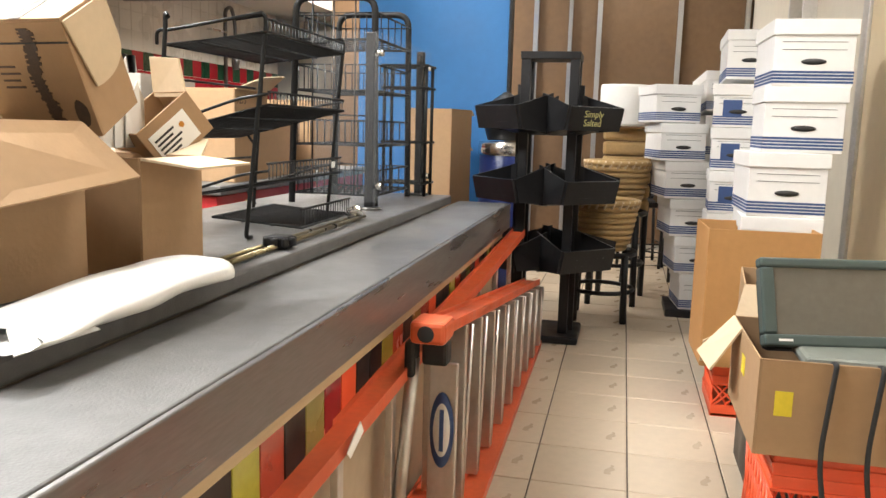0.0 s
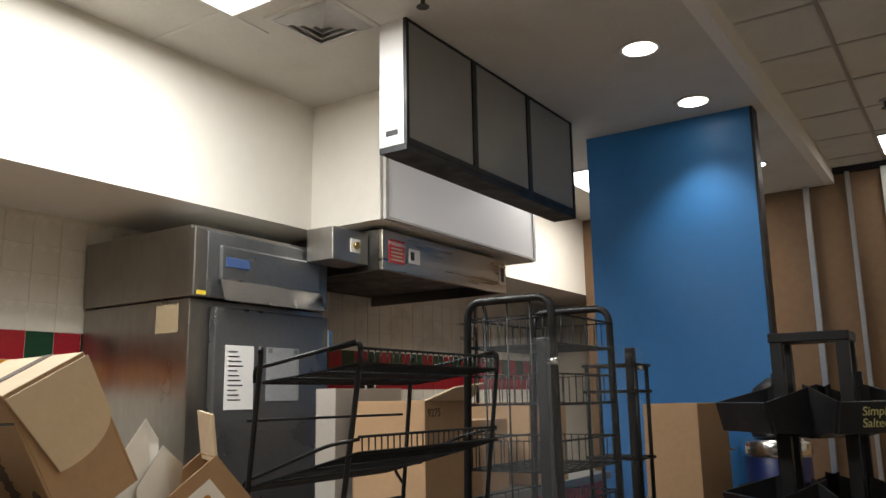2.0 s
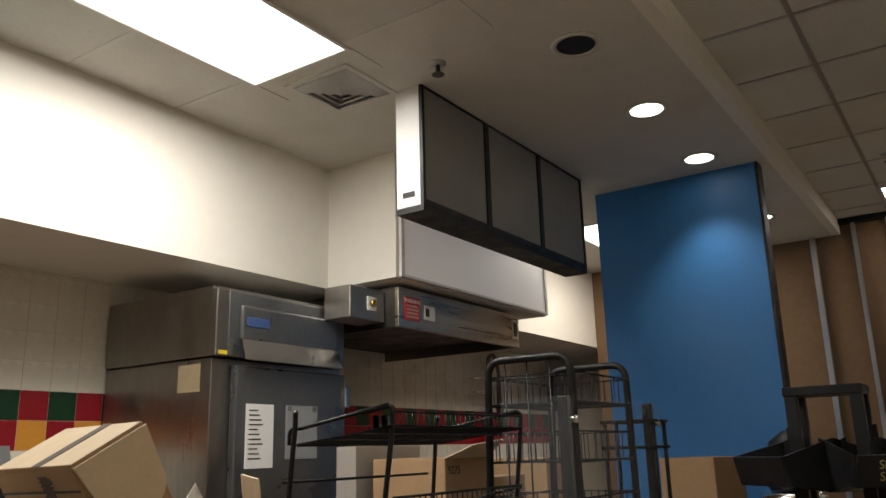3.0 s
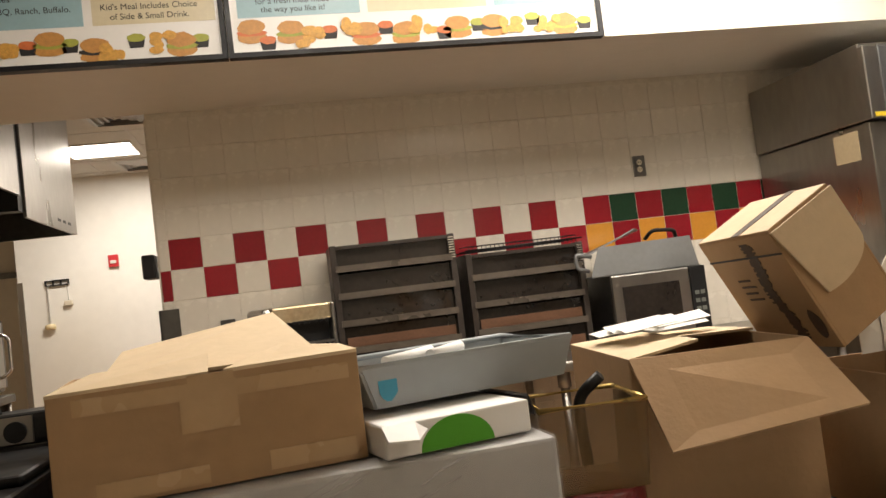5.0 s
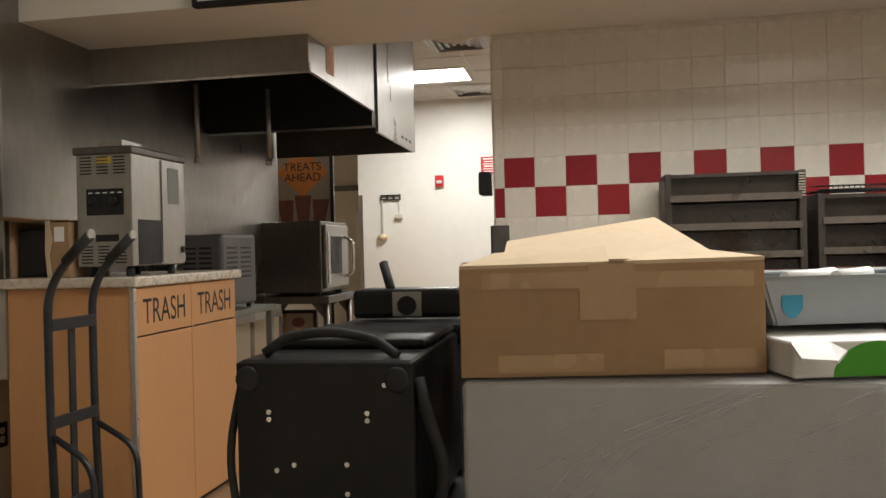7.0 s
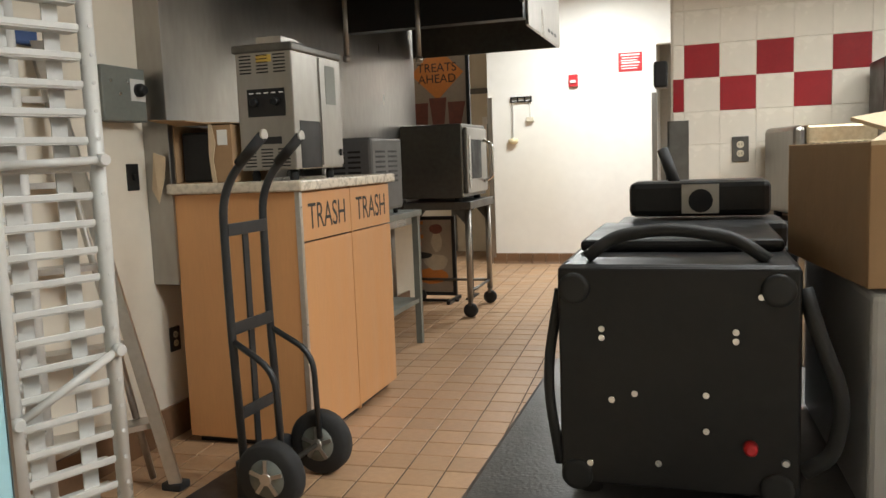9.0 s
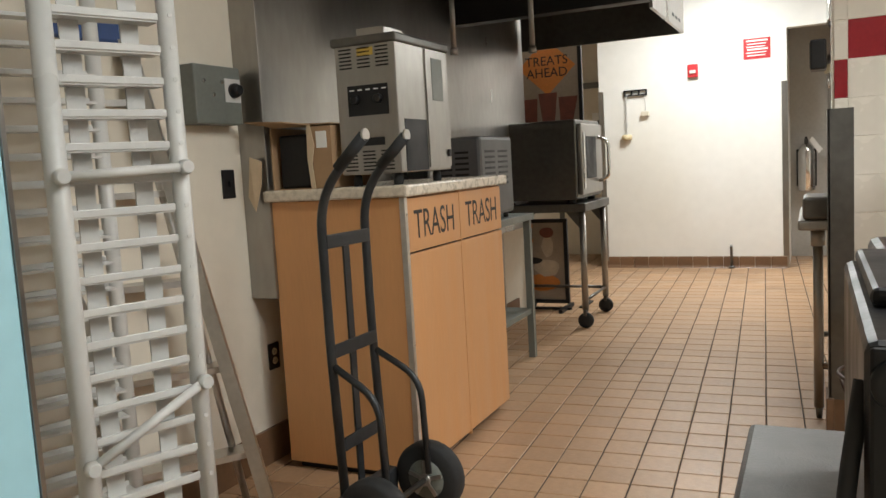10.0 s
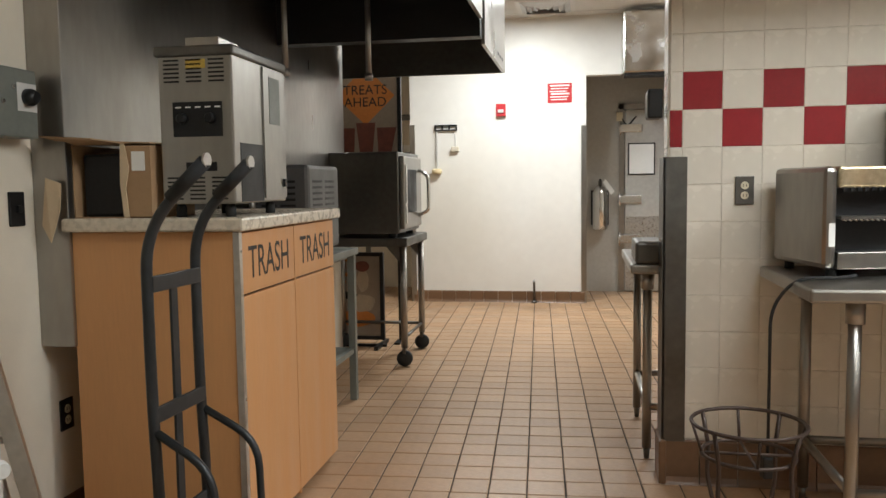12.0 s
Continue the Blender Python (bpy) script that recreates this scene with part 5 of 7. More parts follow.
cols = [M_CRATE, M_BLACK, M_BLACK, mat("lime_tile", (0.42, 0.4, 0.05), 0.25, var=0.1), mat("brick_red_tile", (0.42, 0.06, 0.03), 0.25, var=0.1), M_BLACK, mat("olive_tile", (0.24, 0.22, 0.06), 0.25), M_TILE_R]
for k in range(38):
    part("tile", box(0.02 + 0.104 * k, 0.12 + 0.104 * k, -3.409, -3.402, 0.48, 0.61, 0.002), cols[k % len(cols)], o, "coloured glazed tile")
# brass rail with black clamps, and a crumpled foil ball
o = thing("guard_rail", pose(-0.02, 0.085, 0), "loose brass tube rail with a black clamp on the counter", "rail")
M_BRASS = mat("dull_brass", (0.24, 0.2, 0.12), 0.35, 1.0, var=0.2, scale=20)
part("tube", tube([(1.66, -3.115, 0.839), (2.7, -3.1, 0.842)], 0.007, 10), M_BRASS, o)
part("tube", tube([(1.72, -3.075, 0.838), (2.62, -3.065, 0.838)], 0.006, 10), M_BRASS, o)
b = box(-0.028, 0.028, -0.03, 0.03, 0, 0.035, 0.008)
for a in range(4):
    box(-0.045, 0.045, -0.008, 0.008, 0.008, 0.03, 0.004, bm=b)
    b.transform(Matrix.Rotation(radians(45), 4, "Z"))
b.transform(Matrix.Translation((1.97, -3.11, 0.832)))
part("clamp_knob", b, M_PLASTIC_K, o, "black star-shaped clamp")
o = thing("foil_ball", pose(2.63, -2.995, 0.855), "crumpled silver foil ball on the counter", "foil")
b = bmesh.new()
bmesh.ops.create_icosphere(b, subdivisions=3, radius=0.028)
for v in b.verts:
    v.co *= 1 + 0.3 * noise.noise(v.co * 60)
part("foil", b, M_CHROME, o)

# folded white paper bag on the tray slide
o = thing("white_wrapping_paper", pose(0.95, -3.03, 0.834, 0, 0, -3), "folded white glossy paper lying on the counter", "paper")
b = bmesh.new()
rows = []
for i in range(19):
    u = i / 18
    ring = []
    for j in range(20):
        a = 2 * math.pi * j / 20
        w, h = 0.092 - 0.008 * u, 0.01 + 0.016 * min(1, u * 1.6)
        cx = math.copysign(abs(math.cos(a)) ** 0.7, math.cos(a))
        sx = math.copysign(abs(math.sin(a)) ** 0.8, math.sin(a))
        wob = 0.006 * noise.noise(Vector((u * 4, cx * 2, sx)))
        ring.append(b.verts.new((0.53 * u + (0.03 * sx if i == 0 else 0), w * cx + wob, max(0.0, h + h * sx + wob))))
    rows.append(ring)
for r0, r1 in zip(rows, rows[1:]):
    for j in range(20):
        b.faces.new((r0[j], r0[(j + 1) % 20], r1[(j + 1) % 20], r1[j]))
b.faces.new(rows[-1])
part("roll", b, M_PAPER, o, smooth=True)
part("open_fold", sheet([(-0.03, -0.08, 0.002), (0.13, -0.088, 0.002), (0.1, -0.05, 0.03), (0.0, -0.04, 0.028)], 0.002), M_PAPER, o)
# boxes, bins and appliances on the counter
o = thing("holding_appliance", pose(-0.093, -3.0, 0.832), "black metal countertop appliance with a looped power cord", "appliance")
part("body", box(0, 0.256, 0, 0.4, 0.018, 0.27, 0.008), M_PLASTIC_K, o)
part("front_plate", box(0.002, 0.254, -0.006, 0, 0.02, 0.268, 0.003), M_PLASTIC_K, o)
for sx, sz in ((0.03, 0.24), (0.215, 0.238), (0.05, 0.2), (0.05, 0.19), (0.06, 0.12), (0.085, 0.128), (0.16, 0.13), (0.19, 0.19), (0.19, 0.2), (0.11, 0.05), (0.16, 0.09), (0.035, 0.045), (0.24, 0.06)):
    part("rivet", lathe([(0.0045, -0.006), (0.0035, -0.009)], 10, axis="y", at=(sx, 0, sz)), M_CHROME, o)
part("red_lamp", lathe([(0.008, -0.006), (0.007, -0.016), (0.004, -0.019)], 14, axis="y", at=(0.205, 0, 0.075)), M_RED, o, "small red indicator")
part("power_cord", tube(bend([(0.03, 0.03, 0.275), (0.06, 0.04, 0.298), (0.12, 0.04, 0.307), (0.19, 0.04, 0.296), (0.225, 0.03, 0.272)], 0.05, 6), 0.0075, 8), M_RUBBER, o, "black looped power cord")
part("plug_loop", tube(bend([(0.258, 0.01, 0.245), (0.27, 0.0, 0.2), (0.296, -0.005, 0.13), (0.285, -0.005, 0.07), (0.258, 0.0, 0.05)], 0.05, 6), 0.0085, 8), M_RUBBER, o, "thick folded black cord")
for fx, fz in ((0.02, 0.03), (0.232, 0.03), (0.232, 0.245), (0.02, 0.245)):
    part("corner_pad", lathe([(0.018, -0.006), (0.017, -0.0095), (0.012, -0.01)], 18, axis="y", at=(fx, 0, fz)), M_RUBBER, o, "round black corner pad")
part("side_cord", tube(bend([(0.0, 0.02, 0.24), (-0.015, 0.0, 0.14), (0.0, 0.0, 0.04)], 0.06), 0.006, 8), M_RUBBER, o)
part("top_pan", box(0.01, 0.25, 0.12, 0.38, 0.27, 0.285, 0.006), M_BLACK, o)
for fx in (0.03, 0.22):
    for fy in (0.03, 0.36):
        part("foot", lathe([(0.014, 0), (0.014, 0.02)], 10, at=(fx, fy, 0)), M_RUBBER, o)
o = thing("tray_stack", pose(-0.065, -2.62, 0.832), "stack of black trays and a small black unit", "tray stack")
part("lower_unit", box(0.0, 0.27, 0.03, 0.12, 0, 0.24, 0.01), M_PLASTIC_K, o)
part("tray", box(0.0, 0.25, -0.02, 0.12, 0.245, 0.285, 0.01), M_PLASTIC_K, o)
part("tray", box(0.02, 0.23, 0.03, 0.12, 0.29, 0.345, 0.01), M_PLASTIC_K, o)
part("steel_plate", box(0.1, 0.155, 0.024, 0.03, 0.295, 0.34), M_STEEL, o)
part("dial", lathe([(0.018, 0.04), (0.018, 0.03)], 16, axis="y", at=(0.128, -0.012, 0.315)), M_BLACK, o)
part("spatula_handle", tube([(0.09, 0.06, 0.34), (0.07, 0.08, 0.395)], 0.009, 8), M_RUBBER, o)

o = thing("wrapped_block", pose(0.226, -3.0, 0.832, 0, 0, 2), "long grey board box in clear shrink wrap", "wrapped box")
M_GREYWRAP = mat("grey_wrapped_board", (0.40, 0.395, 0.385), 0.42, var=0.1, scale=5, dirt=(0.17, 0.16, 0.15, 0.4))
part("box_board", box(0, 0.665, 0, 0.4, 0, 0.24, 0.006), M_GREYWRAP, o)
M_FILM = glass_mat("shrink_film", (0.95, 0.95, 0.96), 0.12, 0.1)
part("shrink_film", box(-0.003, 0.668, -0.003, 0.403, 0, 0.2435, 0.008), M_FILM, o, "shiny clear film").visible_shadow = False
rnd = random.Random(4)
b = None
for k in range(16):
    x, z = rnd.uniform(0.02, 0.5), rnd.uniform(0.12, 0.225)
    l = rnd.uniform(0.02, 0.07)
    b = tube([(x, -0.004, z), (x + l * 0.5, -0.0055, z + l * 0.3), (x + l, -0.004, z + l * 0.45)], 0.0012, 5, bm=b)
for k in range(3):
    b = tube(bend([(0.08 + 0.02 * k, -0.004, 0.05), (0.16 + 0.03 * k, -0.005, 0.16), (0.36 + 0.02 * k, -0.004, 0.238)], 0.1), 0.0012, 5, bm=b)
part("film_creases", b, M_FILM, o)

CBOX = carton(0.224, -2.99, 1.0765, 0.405, 0.32, 0.15, 8, "low brown taped carton with a raised lid", M_CARD, True,
       flaps=[[(0.06, 0.05, 0.15), (0.36, 0.04, 0.15), (0.33, 0.3, 0.215), (0.08, 0.32, 0.18)],
              [(0.0, 0.0, 0.146), (0.2, 0.0, 0.148), (0.205, 0.06, 0.17), (0.05, 0.08, 0.162)],
              [(0.22, 0.0, 0.148), (0.405, 0.0, 0.15), (0.405, 0.12, 0.154), (0.31, 0.1, 0.166)]])
for x0, x1, z0, z1 in ((0.03, 0.16, 0.118, 0.14), (0.16, 0.235, 0.075, 0.14), (0.235, 0.39, 0.116, 0.138), (0.05, 0.19, 0.006, 0.03), (0.27, 0.39, 0.008, 0.034)):
    part("tape_strip", box(x0, x1, -0.0014, -0.0003, z0, z1), M_TAPE, CBOX, "strip of pale packing tape")
o = thing("white_carton", pose(0.645, -2.985, 1.0765, 0, 0, 13) @ Matrix.Diagonal((1.15, 1.1, 1.3, 1)), "flat white carton with a green half circle", "carton")
part("body", box(0, 0.2, 0, 0.22, 0, 0.036, 0.003), M_WHITEBOX, o)
part("green_print", sheet([(0.095 + 0.05 * math.cos(radians(a)), -0.0006, 0.001 + 0.034 * math.sin(radians(a))) for a in range(0, 181, 12)], 0.0006), mat("green_print", (0.07, 0.36, 0.02), 0.5, var=0.06), o, "bright green half circle")
part("flap", sheet([(-0.002, 0, 0.036), (0.04, -0.001, 0.036), (0.045, -0.03, 0.03), (0.03, -0.04, 0.022), (-0.005, -0.03, 0.024)], 0.003), M_WHITEBOX, o)
part("flap", sheet([(0.2, 0, 0.042), (0.2, 0.2, 0.042), (0.225, 0.18, 0.03), (0.22, 0.02, 0.015)], 0.003), M_INK, o)
o = thing("plastic_bin", pose(0.631, -2.899, 1.135, 0, 0, 15) @ Matrix.Diagonal((1.13, 0.9, 1.1, 1)), "shallow pale grey plastic bin with blue stains", "plastic bin")
M_BIN = mat("pale_grey_plastic", (0.3, 0.33, 0.345), 0.4, var=0.06, scale=4, dirt=(0.2, 0.3, 0.36, 0.4))
for pts in ([(0.02, 0.012, 0), (0.315, 0.012, 0), (0.33, 0, 0.056), (0, 0, 0.056)], [(0.02, 0.012, 0), (0, 0, 0.056), (0, 0.25, 0.056), (0.02, 0.23, 0)],
            [(0.315, 0.012, 0), (0.315, 0.23, 0), (0.33, 0.25, 0.056), (0.33, 0, 0.056)], [(0.02, 0.23, 0), (0, 0.25, 0.056), (0.33, 0.25, 0.056), (0.315, 0.23, 0)]):
    part("wall", sheet(pts, 0.004), M_BIN, o)
part("floor", box(0.02, 0.315, 0.012, 0.23, 0, 0.004), M_BIN, o)
part("rim", tube([(0, 0, 0.056), (0.33, 0, 0.056), (0.33, 0.25, 0.056), (0, 0.25, 0.056)], 0.005, 8, closed=True), M_BIN, o)
part("blue_stain", blob(None, 0.035, 0.03, 0.014, 0.022, 0.0005, 8), mat("blue_marker", (0.04, 0.28, 0.42), 0.5), o, "blue stain")
for k in range(2):
    part("rolled_paper", tube([(0.06 + 0.07 * k, 0.08, 0.055), (0.15 + 0.05 * k, 0.13, 0.058)], 0.009, 10), M_PAPER, o)
o = thing("amber_food_pan", pose(0.895, -2.895, 0.96, 0, 0, -6), "amber plastic food pan with a brass-coloured rim", "food pan")
M_AMBER = glass_mat("amber_plastic", (0.16, 0.09, 0.03), 0.12, 0.45)
for pts in ([(0.01, 0.01, 0), (0.158, 0.01, 0), (0.168, 0, 0.135), (0, 0, 0.135)], [(0.01, 0.01, 0), (0, 0, 0.135), (0, 0.17, 0.135), (0.01, 0.16, 0)],
            [(0.158, 0.01, 0), (0.158, 0.16, 0), (0.168, 0.17, 0.135), (0.168, 0, 0.135)]):
    part("wall", sheet(pts, 0.004), M_AMBER, o)
part("floor", box(0.01, 0.158, 0.01, 0.16, 0, 0.004), M_AMBER, o)
part("rim", tube([(0, 0, 0.135), (0.168, 0, 0.135), (0.168, 0.17, 0.135), (0, 0.17, 0.135)], 0.005, 8, closed=True), mat("bright_brass_rim", (0.6, 0.42, 0.14), 0.3, 0.7, var=0.1), o)
part("ladle", tube(bend([(0.09, 0.1, 0.02), (0.09, 0.12, 0.13), (0.13, 0.1, 0.165)], 0.05), 0.01, 10), M_PLASTIC_K, o, "black utensil")
o = thing("sauce_tin", pose(0.99, -2.84, 0.832), "dark red printed tin under the amber pan", "tin")
part("can", lathe([(0.075, 0), (0.078, 0.004), (0.078, 0.122), (0.075, 0.127)], 24), mat("red_tin_print", (0.16, 0.02, 0.02), 0.35, var=0.4, scale=30), o)

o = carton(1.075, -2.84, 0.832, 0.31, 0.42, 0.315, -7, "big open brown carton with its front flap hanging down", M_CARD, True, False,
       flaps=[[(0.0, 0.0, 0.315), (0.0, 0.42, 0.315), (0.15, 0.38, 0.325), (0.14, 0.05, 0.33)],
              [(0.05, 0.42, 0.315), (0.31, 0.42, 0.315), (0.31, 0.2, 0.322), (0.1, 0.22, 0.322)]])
part("front_flap", sheet([(0.0, -0.001, 0.314), (0.31, -0.001, 0.314), (0.335, -0.11, 0.215), (0.02, -0.1, 0.18)], 0.005), M_CARD, o, "front flap hanging down")
o = thing("paper_scraps", pose(1.24, -2.62, 1.165), "crumpled white paper and clear wrap on the carton", "paper")
for k in range(5):
    rnd = random.Random(k)
    x, y = rnd.uniform(-0.08, 0.08), rnd.uniform(-0.06, 0.06)
    part("sheet", sheet([(x - 0.06, y - 0.03, 0.003 * k), (x + 0.05, y - 0.04, 0.008 + 0.004 * k), (x + 0.07, y + 0.04, 0.02 + 0.003 * k), (x - 0.05, y + 0.05, 0.012 * k * 0.5)], 0.001), M_PAPER, o)
carton(1.465, -2.945, 0.832, 0.212, 0.26, 0.245, -4, "brown carton with pale flaps folded outward", M_CARD, True, False,
       flaps=[[(0.0, 0.0, 0.245), (0.21, 0.0, 0.245), (0.2, -0.13, 0.235), (0.02, -0.12, 0.23)],
              [(0.21, 0.0, 0.245), (0.21, 0.26, 0.245), (0.3, 0.24, 0.3), (0.3, 0.04, 0.28)]])
CW, CD, CH = 0.217, 0.15, 0.236
o = carton(1.444, -2.655, 1.113, CW, CD, CH, -87.5, "tilted printed carton with black tape marks", M_CARD, False, False, tilt=(28.4, -1.3))
arc = [(CW + 0.002, 0.0, CH)] + [(CW + 0.004, 0.06 + 0.088 * math.cos(radians(a)), CH - 0.095 + 0.05 * math.sin(radians(a))) for a in range(-110, 1, 10)] + [(CW + 0.002, CD, CH)]
part("flap", sheet(arc, 0.004), M_CARD_L, o, "rounded pale side flap")
# top laid in paler cardboard than the walls
part("top_sheet", box(0.002, CW - 0.002, 0.002, CD - 0.002, CH + 0.005, CH + 0.0062), M_CARD_L, o, "paler top sheet")
M_FADED = mat("faded_print", (0.07, 0.045, 0.03), 0.7, var=0.4, scale=40)
b = None
rnd = random.Random(11)
for k in range(60):
    z = CH * 0.02 + k * CH * 0.0155
    dx = 0.006 * math.sin(z * 40)
    b = box(0.118 + dx + rnd.uniform(-0.005, 0.003), 0.142 + dx + rnd.uniform(-0.004, 0.006), -0.0014, -0.0004, z, z + 0.0037, bm=b)
part("black_smudge", b, M_FADED, o, "smeared black print")["kind"] = "stuff"
part("black_smudge", blob(None, 0.192, 0.05, 0.014, 0.03, -0.001, 2), M_FADED, o)
part("lid_seam", box(0.0, CW, -0.0016, -0.0002, 0.194, 0.1975), M_INK, o, "dark seam under the lid")
for k in range(4):
    part("print_bar", box(0.05, 0.092 - 0.006 * (k % 2), -0.0012, 0, 0.105 + 0.014 * k, 0.109 + 0.014 * k), M_FADED, o)
part("top_strap", box(0.112, 0.135, 0.0, CD, CH + 0.0064, CH + 0.0074), M_FADED, o)
o = carton(1.68, -2.87, 1.035, 0.16, 0.15, 0.11, -30, "small carton with a white shipping label", M_CARD, True, False, tilt=(0, -40),
           flaps=[[(0.15, 0.0, 0.1), (0.15, 0.15, 0.1), (0.2, 0.14, 0.18), (0.2, 0.02, 0.17)]])
lb = part("shipping_label", box(0.015, 0.125, -0.0016, 0, 0.012, 0.085), M_PAPER, o)
for k in range(5):
    part("print_bar", box(0.022, 0.07 + 0.01 * (k % 3), -0.0026, -0.0016, 0.022 + 0.011 * k, 0.027 + 0.011 * k), M_INK, lb)
part("yellow_dot", blob(None, 0.1, 0.06, 0.007, 0.007, -0.002, 1), M_TILE_Y, lb)
o = thing("wrapping_paper_bundle", pose(1.63, -2.80, 1.09), "white packing paper sticking out of the carton", "paper")
for k, (dx, dz, r) in enumerate(((0, 0.16, -8), (0.04, 0.11, 10), (-0.05, 0.1, -25))):
    part("sheet", sheet([(dx - 0.04, 0, 0), (dx + 0.05, 0.01, 0), (dx + 0.07 + 0.001 * r, 0.03, dz), (dx + 0.01, 0.0, dz + 0.04), (dx - 0.05, -0.01, dz - 0.03)], 0.0015), M_PAPER, o)


# ---------- wire racks on the counter ----------
def wire_shelf(o, x0, x1, y0, y1, z0, z1, n, lip=0.05, name="shelf"):
    """A sloping wire shelf: z0 at its front, z1 at its back, with a low fence."""
    b = tube([(x0, y0, z0), (x1, y0, z0), (x1, y1, z1), (x0, y1, z1)], 0.0045, 6, closed=True)
    for k in range(n):
        x = x0 + (x1 - x0) * (k + 0.5) / n
        tube([(x, y0, z0 + lip), (x, y0, z0), (x, y1, z1)], 0.0025, 5, bm=b)
    tube([(x0, y0, z0 + lip), (x1, y0, z0 + lip)], 0.0035, 6, bm=b)
    for yy in np.linspace(y0, y1, 4)[1:-1]:
        t = (yy - y0) / (y1 - y0)
        tube([(x0, yy, z0 + (z1 - z0) * t - 0.004), (x1, yy, z0 + (z1 - z0) * t - 0.004)], 0.003, 5, bm=b)
    return part(name, b, M_WIRE, o)


o = thing("wire_display_rack", pose(2.05, -2.9, 0.832), "black wire display rack with three sloping shelves", "wire rack")
for x, y in ((0.0, 0.02), (0.0, 0.3), (0.62, 0.02), (0.62, 0.3)):
    lean = 0.07 if y < 0.1 else 0.03
    part("leg", tube(bend([(x + 0.03, y, 0.005), (x, y, 0.006), (x + lean, y - 0.03, 0.58), (x + lean, y - 0.03, 0.615), (x + lean - 0.02, y + (0.05 if y < 0.1 else -0.05), 0.6)], 0.02), 0.0065, 8), M_WIRE, o, "bent wire leg")
for x in (0.05, 0.67):
    part("top_rail", tube(bend([(x, -0.01, 0.615), (x, 0.27, 0.57), (x, 0.31, 0.57), (x, 0.31, 0.53)], 0.02), 0.005, 8), M_WIRE, o)
wire_shelf(o, 0.05, 0.67, -0.02, 0.28, 0.565, 0.53, 26, 0.035)
wire_shelf(o, 0.04, 0.64, -0.03, 0.36, 0.37, 0.27, 26, 0.035)
wire_shelf(o, 0.03, 0.62, -0.03, 0.34, 0.16, 0.09, 24, 0.05)
wire_shelf(o, 0.22, 0.66, -0.05, 0.24, 0.012, 0.03, 20, 0.055)
for z in (0.34, 0.13):
    for x in (0.04, 0.64):
        part("shelf_bracket", tube(bend([(x, -0.03, z + 0.06), (x, 0.06, z + 0.045), (x, 0.34, z - 0.05), (x, 0.3, z - 0.1)], 0.03), 0.0045, 6), M_WIRE, o)
for z in (0.44, 0.2):
    part("cross_wire", tube([(0.02, 0.3, z), (0.64, 0.3, z)], 0.004, 6), M_WIRE, o)
part("tag", box(0.5, 0.53, -0.042, -0.04, 0.18, 0.2), M_PAPER, o)
o = thing("wire_basket", pose(1.95, -2.6, 0.832), "loose black wire basket on the counter", "wire basket")
for k in range(7):
    z = 0.01 + 0.03 * k
    e = 0.1 + 0.006 * k
    part("ring", tube([(x * e + 0.12, y * e * 0.8 + 0.1, z) for x, y in ((-1, -1), (1, -1), (1, 1), (-1, 1))], 0.003, 5, closed=True), M_WIRE, o)
b = None
for k in range(11):
    u = -1 + 0.2 * k
    b = tube([(0.12 + u * 0.1, 0.1 - 0.08, 0.01), (0.12 + u * 0.136, 0.1 - 0.109, 0.19)], 0.0022, 5, bm=b)
    tube([(0.12 - 0.1, 0.1 + u * 0.08, 0.01), (0.12 - 0.136, 0.1 + u * 0.109, 0.19)], 0.0022, 5, bm=b)
    tube([(0.12 + u * 0.1, 0.02, 0.01), (0.12 + u * 0.1, 0.18, 0.01)], 0.0022, 5, bm=b)
part("mesh", b, M_WIRE, o)

o = thing("arched_wire_rack", pose(3.13, -2.91, 0.832), "black arched tube rack with wire baskets", "wire rack")
for x in (0.0, 0.5):
    part("arched_frame", tube(bend([(x, 0, 0), (x, 0.01, 0.82), (x, 0.34, 0.82), (x, 0.36, 0)], 0.06, 6), 0.014, 10), M_WIRE, o, "black tube frame")
for z in (0.66, 0.46, 0.24, 0.04):
    b = tube([(0, 0, z), (0.5, 0, z), (0.5, 0.35, z), (0, 0.35, z)], 0.005, 6, closed=True)
    tube([(0, 0, z + 0.1), (0.5, 0, z + 0.1), (0.5, 0.35, z + 0.1), (0, 0.35, z + 0.1)], 0.004, 6, closed=True, bm=b)
    for k in range(12):
        y = 0.35 * (k + 0.5) / 12
        tube([(0, y, z + 0.1), (0, y, z), (0.5, y, z), (0.5, y, z + 0.1)], 0.0024, 5, bm=b)
    for k in range(5):
        x = 0.5 * (k + 0.5) / 5
        tube([(x, 0, z + 0.1), (x, 0, z), (x, 0.35, z), (x, 0.35, z + 0.1)], 0.003, 5, bm=b)
    part("basket", b, M_WIRE, o, "wire basket shelf")
for k in range(3):
    y = 0.09 + 0.09 * k
    part("upright_wire", tube([(0, y, 0.04), (0, y, 0.82)], 0.0035, 6), M_WIRE, o)
for z in (0.75, 0.36):
    part("cross_wire", tube([(0, 0, z), (0, 0.35, z)], 0.0035, 6), M_WIRE, o)

o = thing("sneeze_guard", pose(2.985, -2.965, 0.832), "clear acrylic sneeze guard on black posts", "sneeze guard")
for x in (0.02, 0.78):
    g = part("post", box(x - 0.018, x + 0.018, 0.02, 0.055, 0, 0.67, 0.004), M_BLACK, o, "black upright post")
    part("foot", lathe([(0.045, 0), (0.045, 0.006), (0.02, 0.01)], 18, at=(x, 0.035, 0)), M_STEEL_D, g)
    for z in (0.09, 0.595):
        part("clip", lathe([(0.013, -0.012), (0.013, 0.02)], 14, axis="y", at=(x, 0, z)), M_CHROME, g, "chrome standoff")
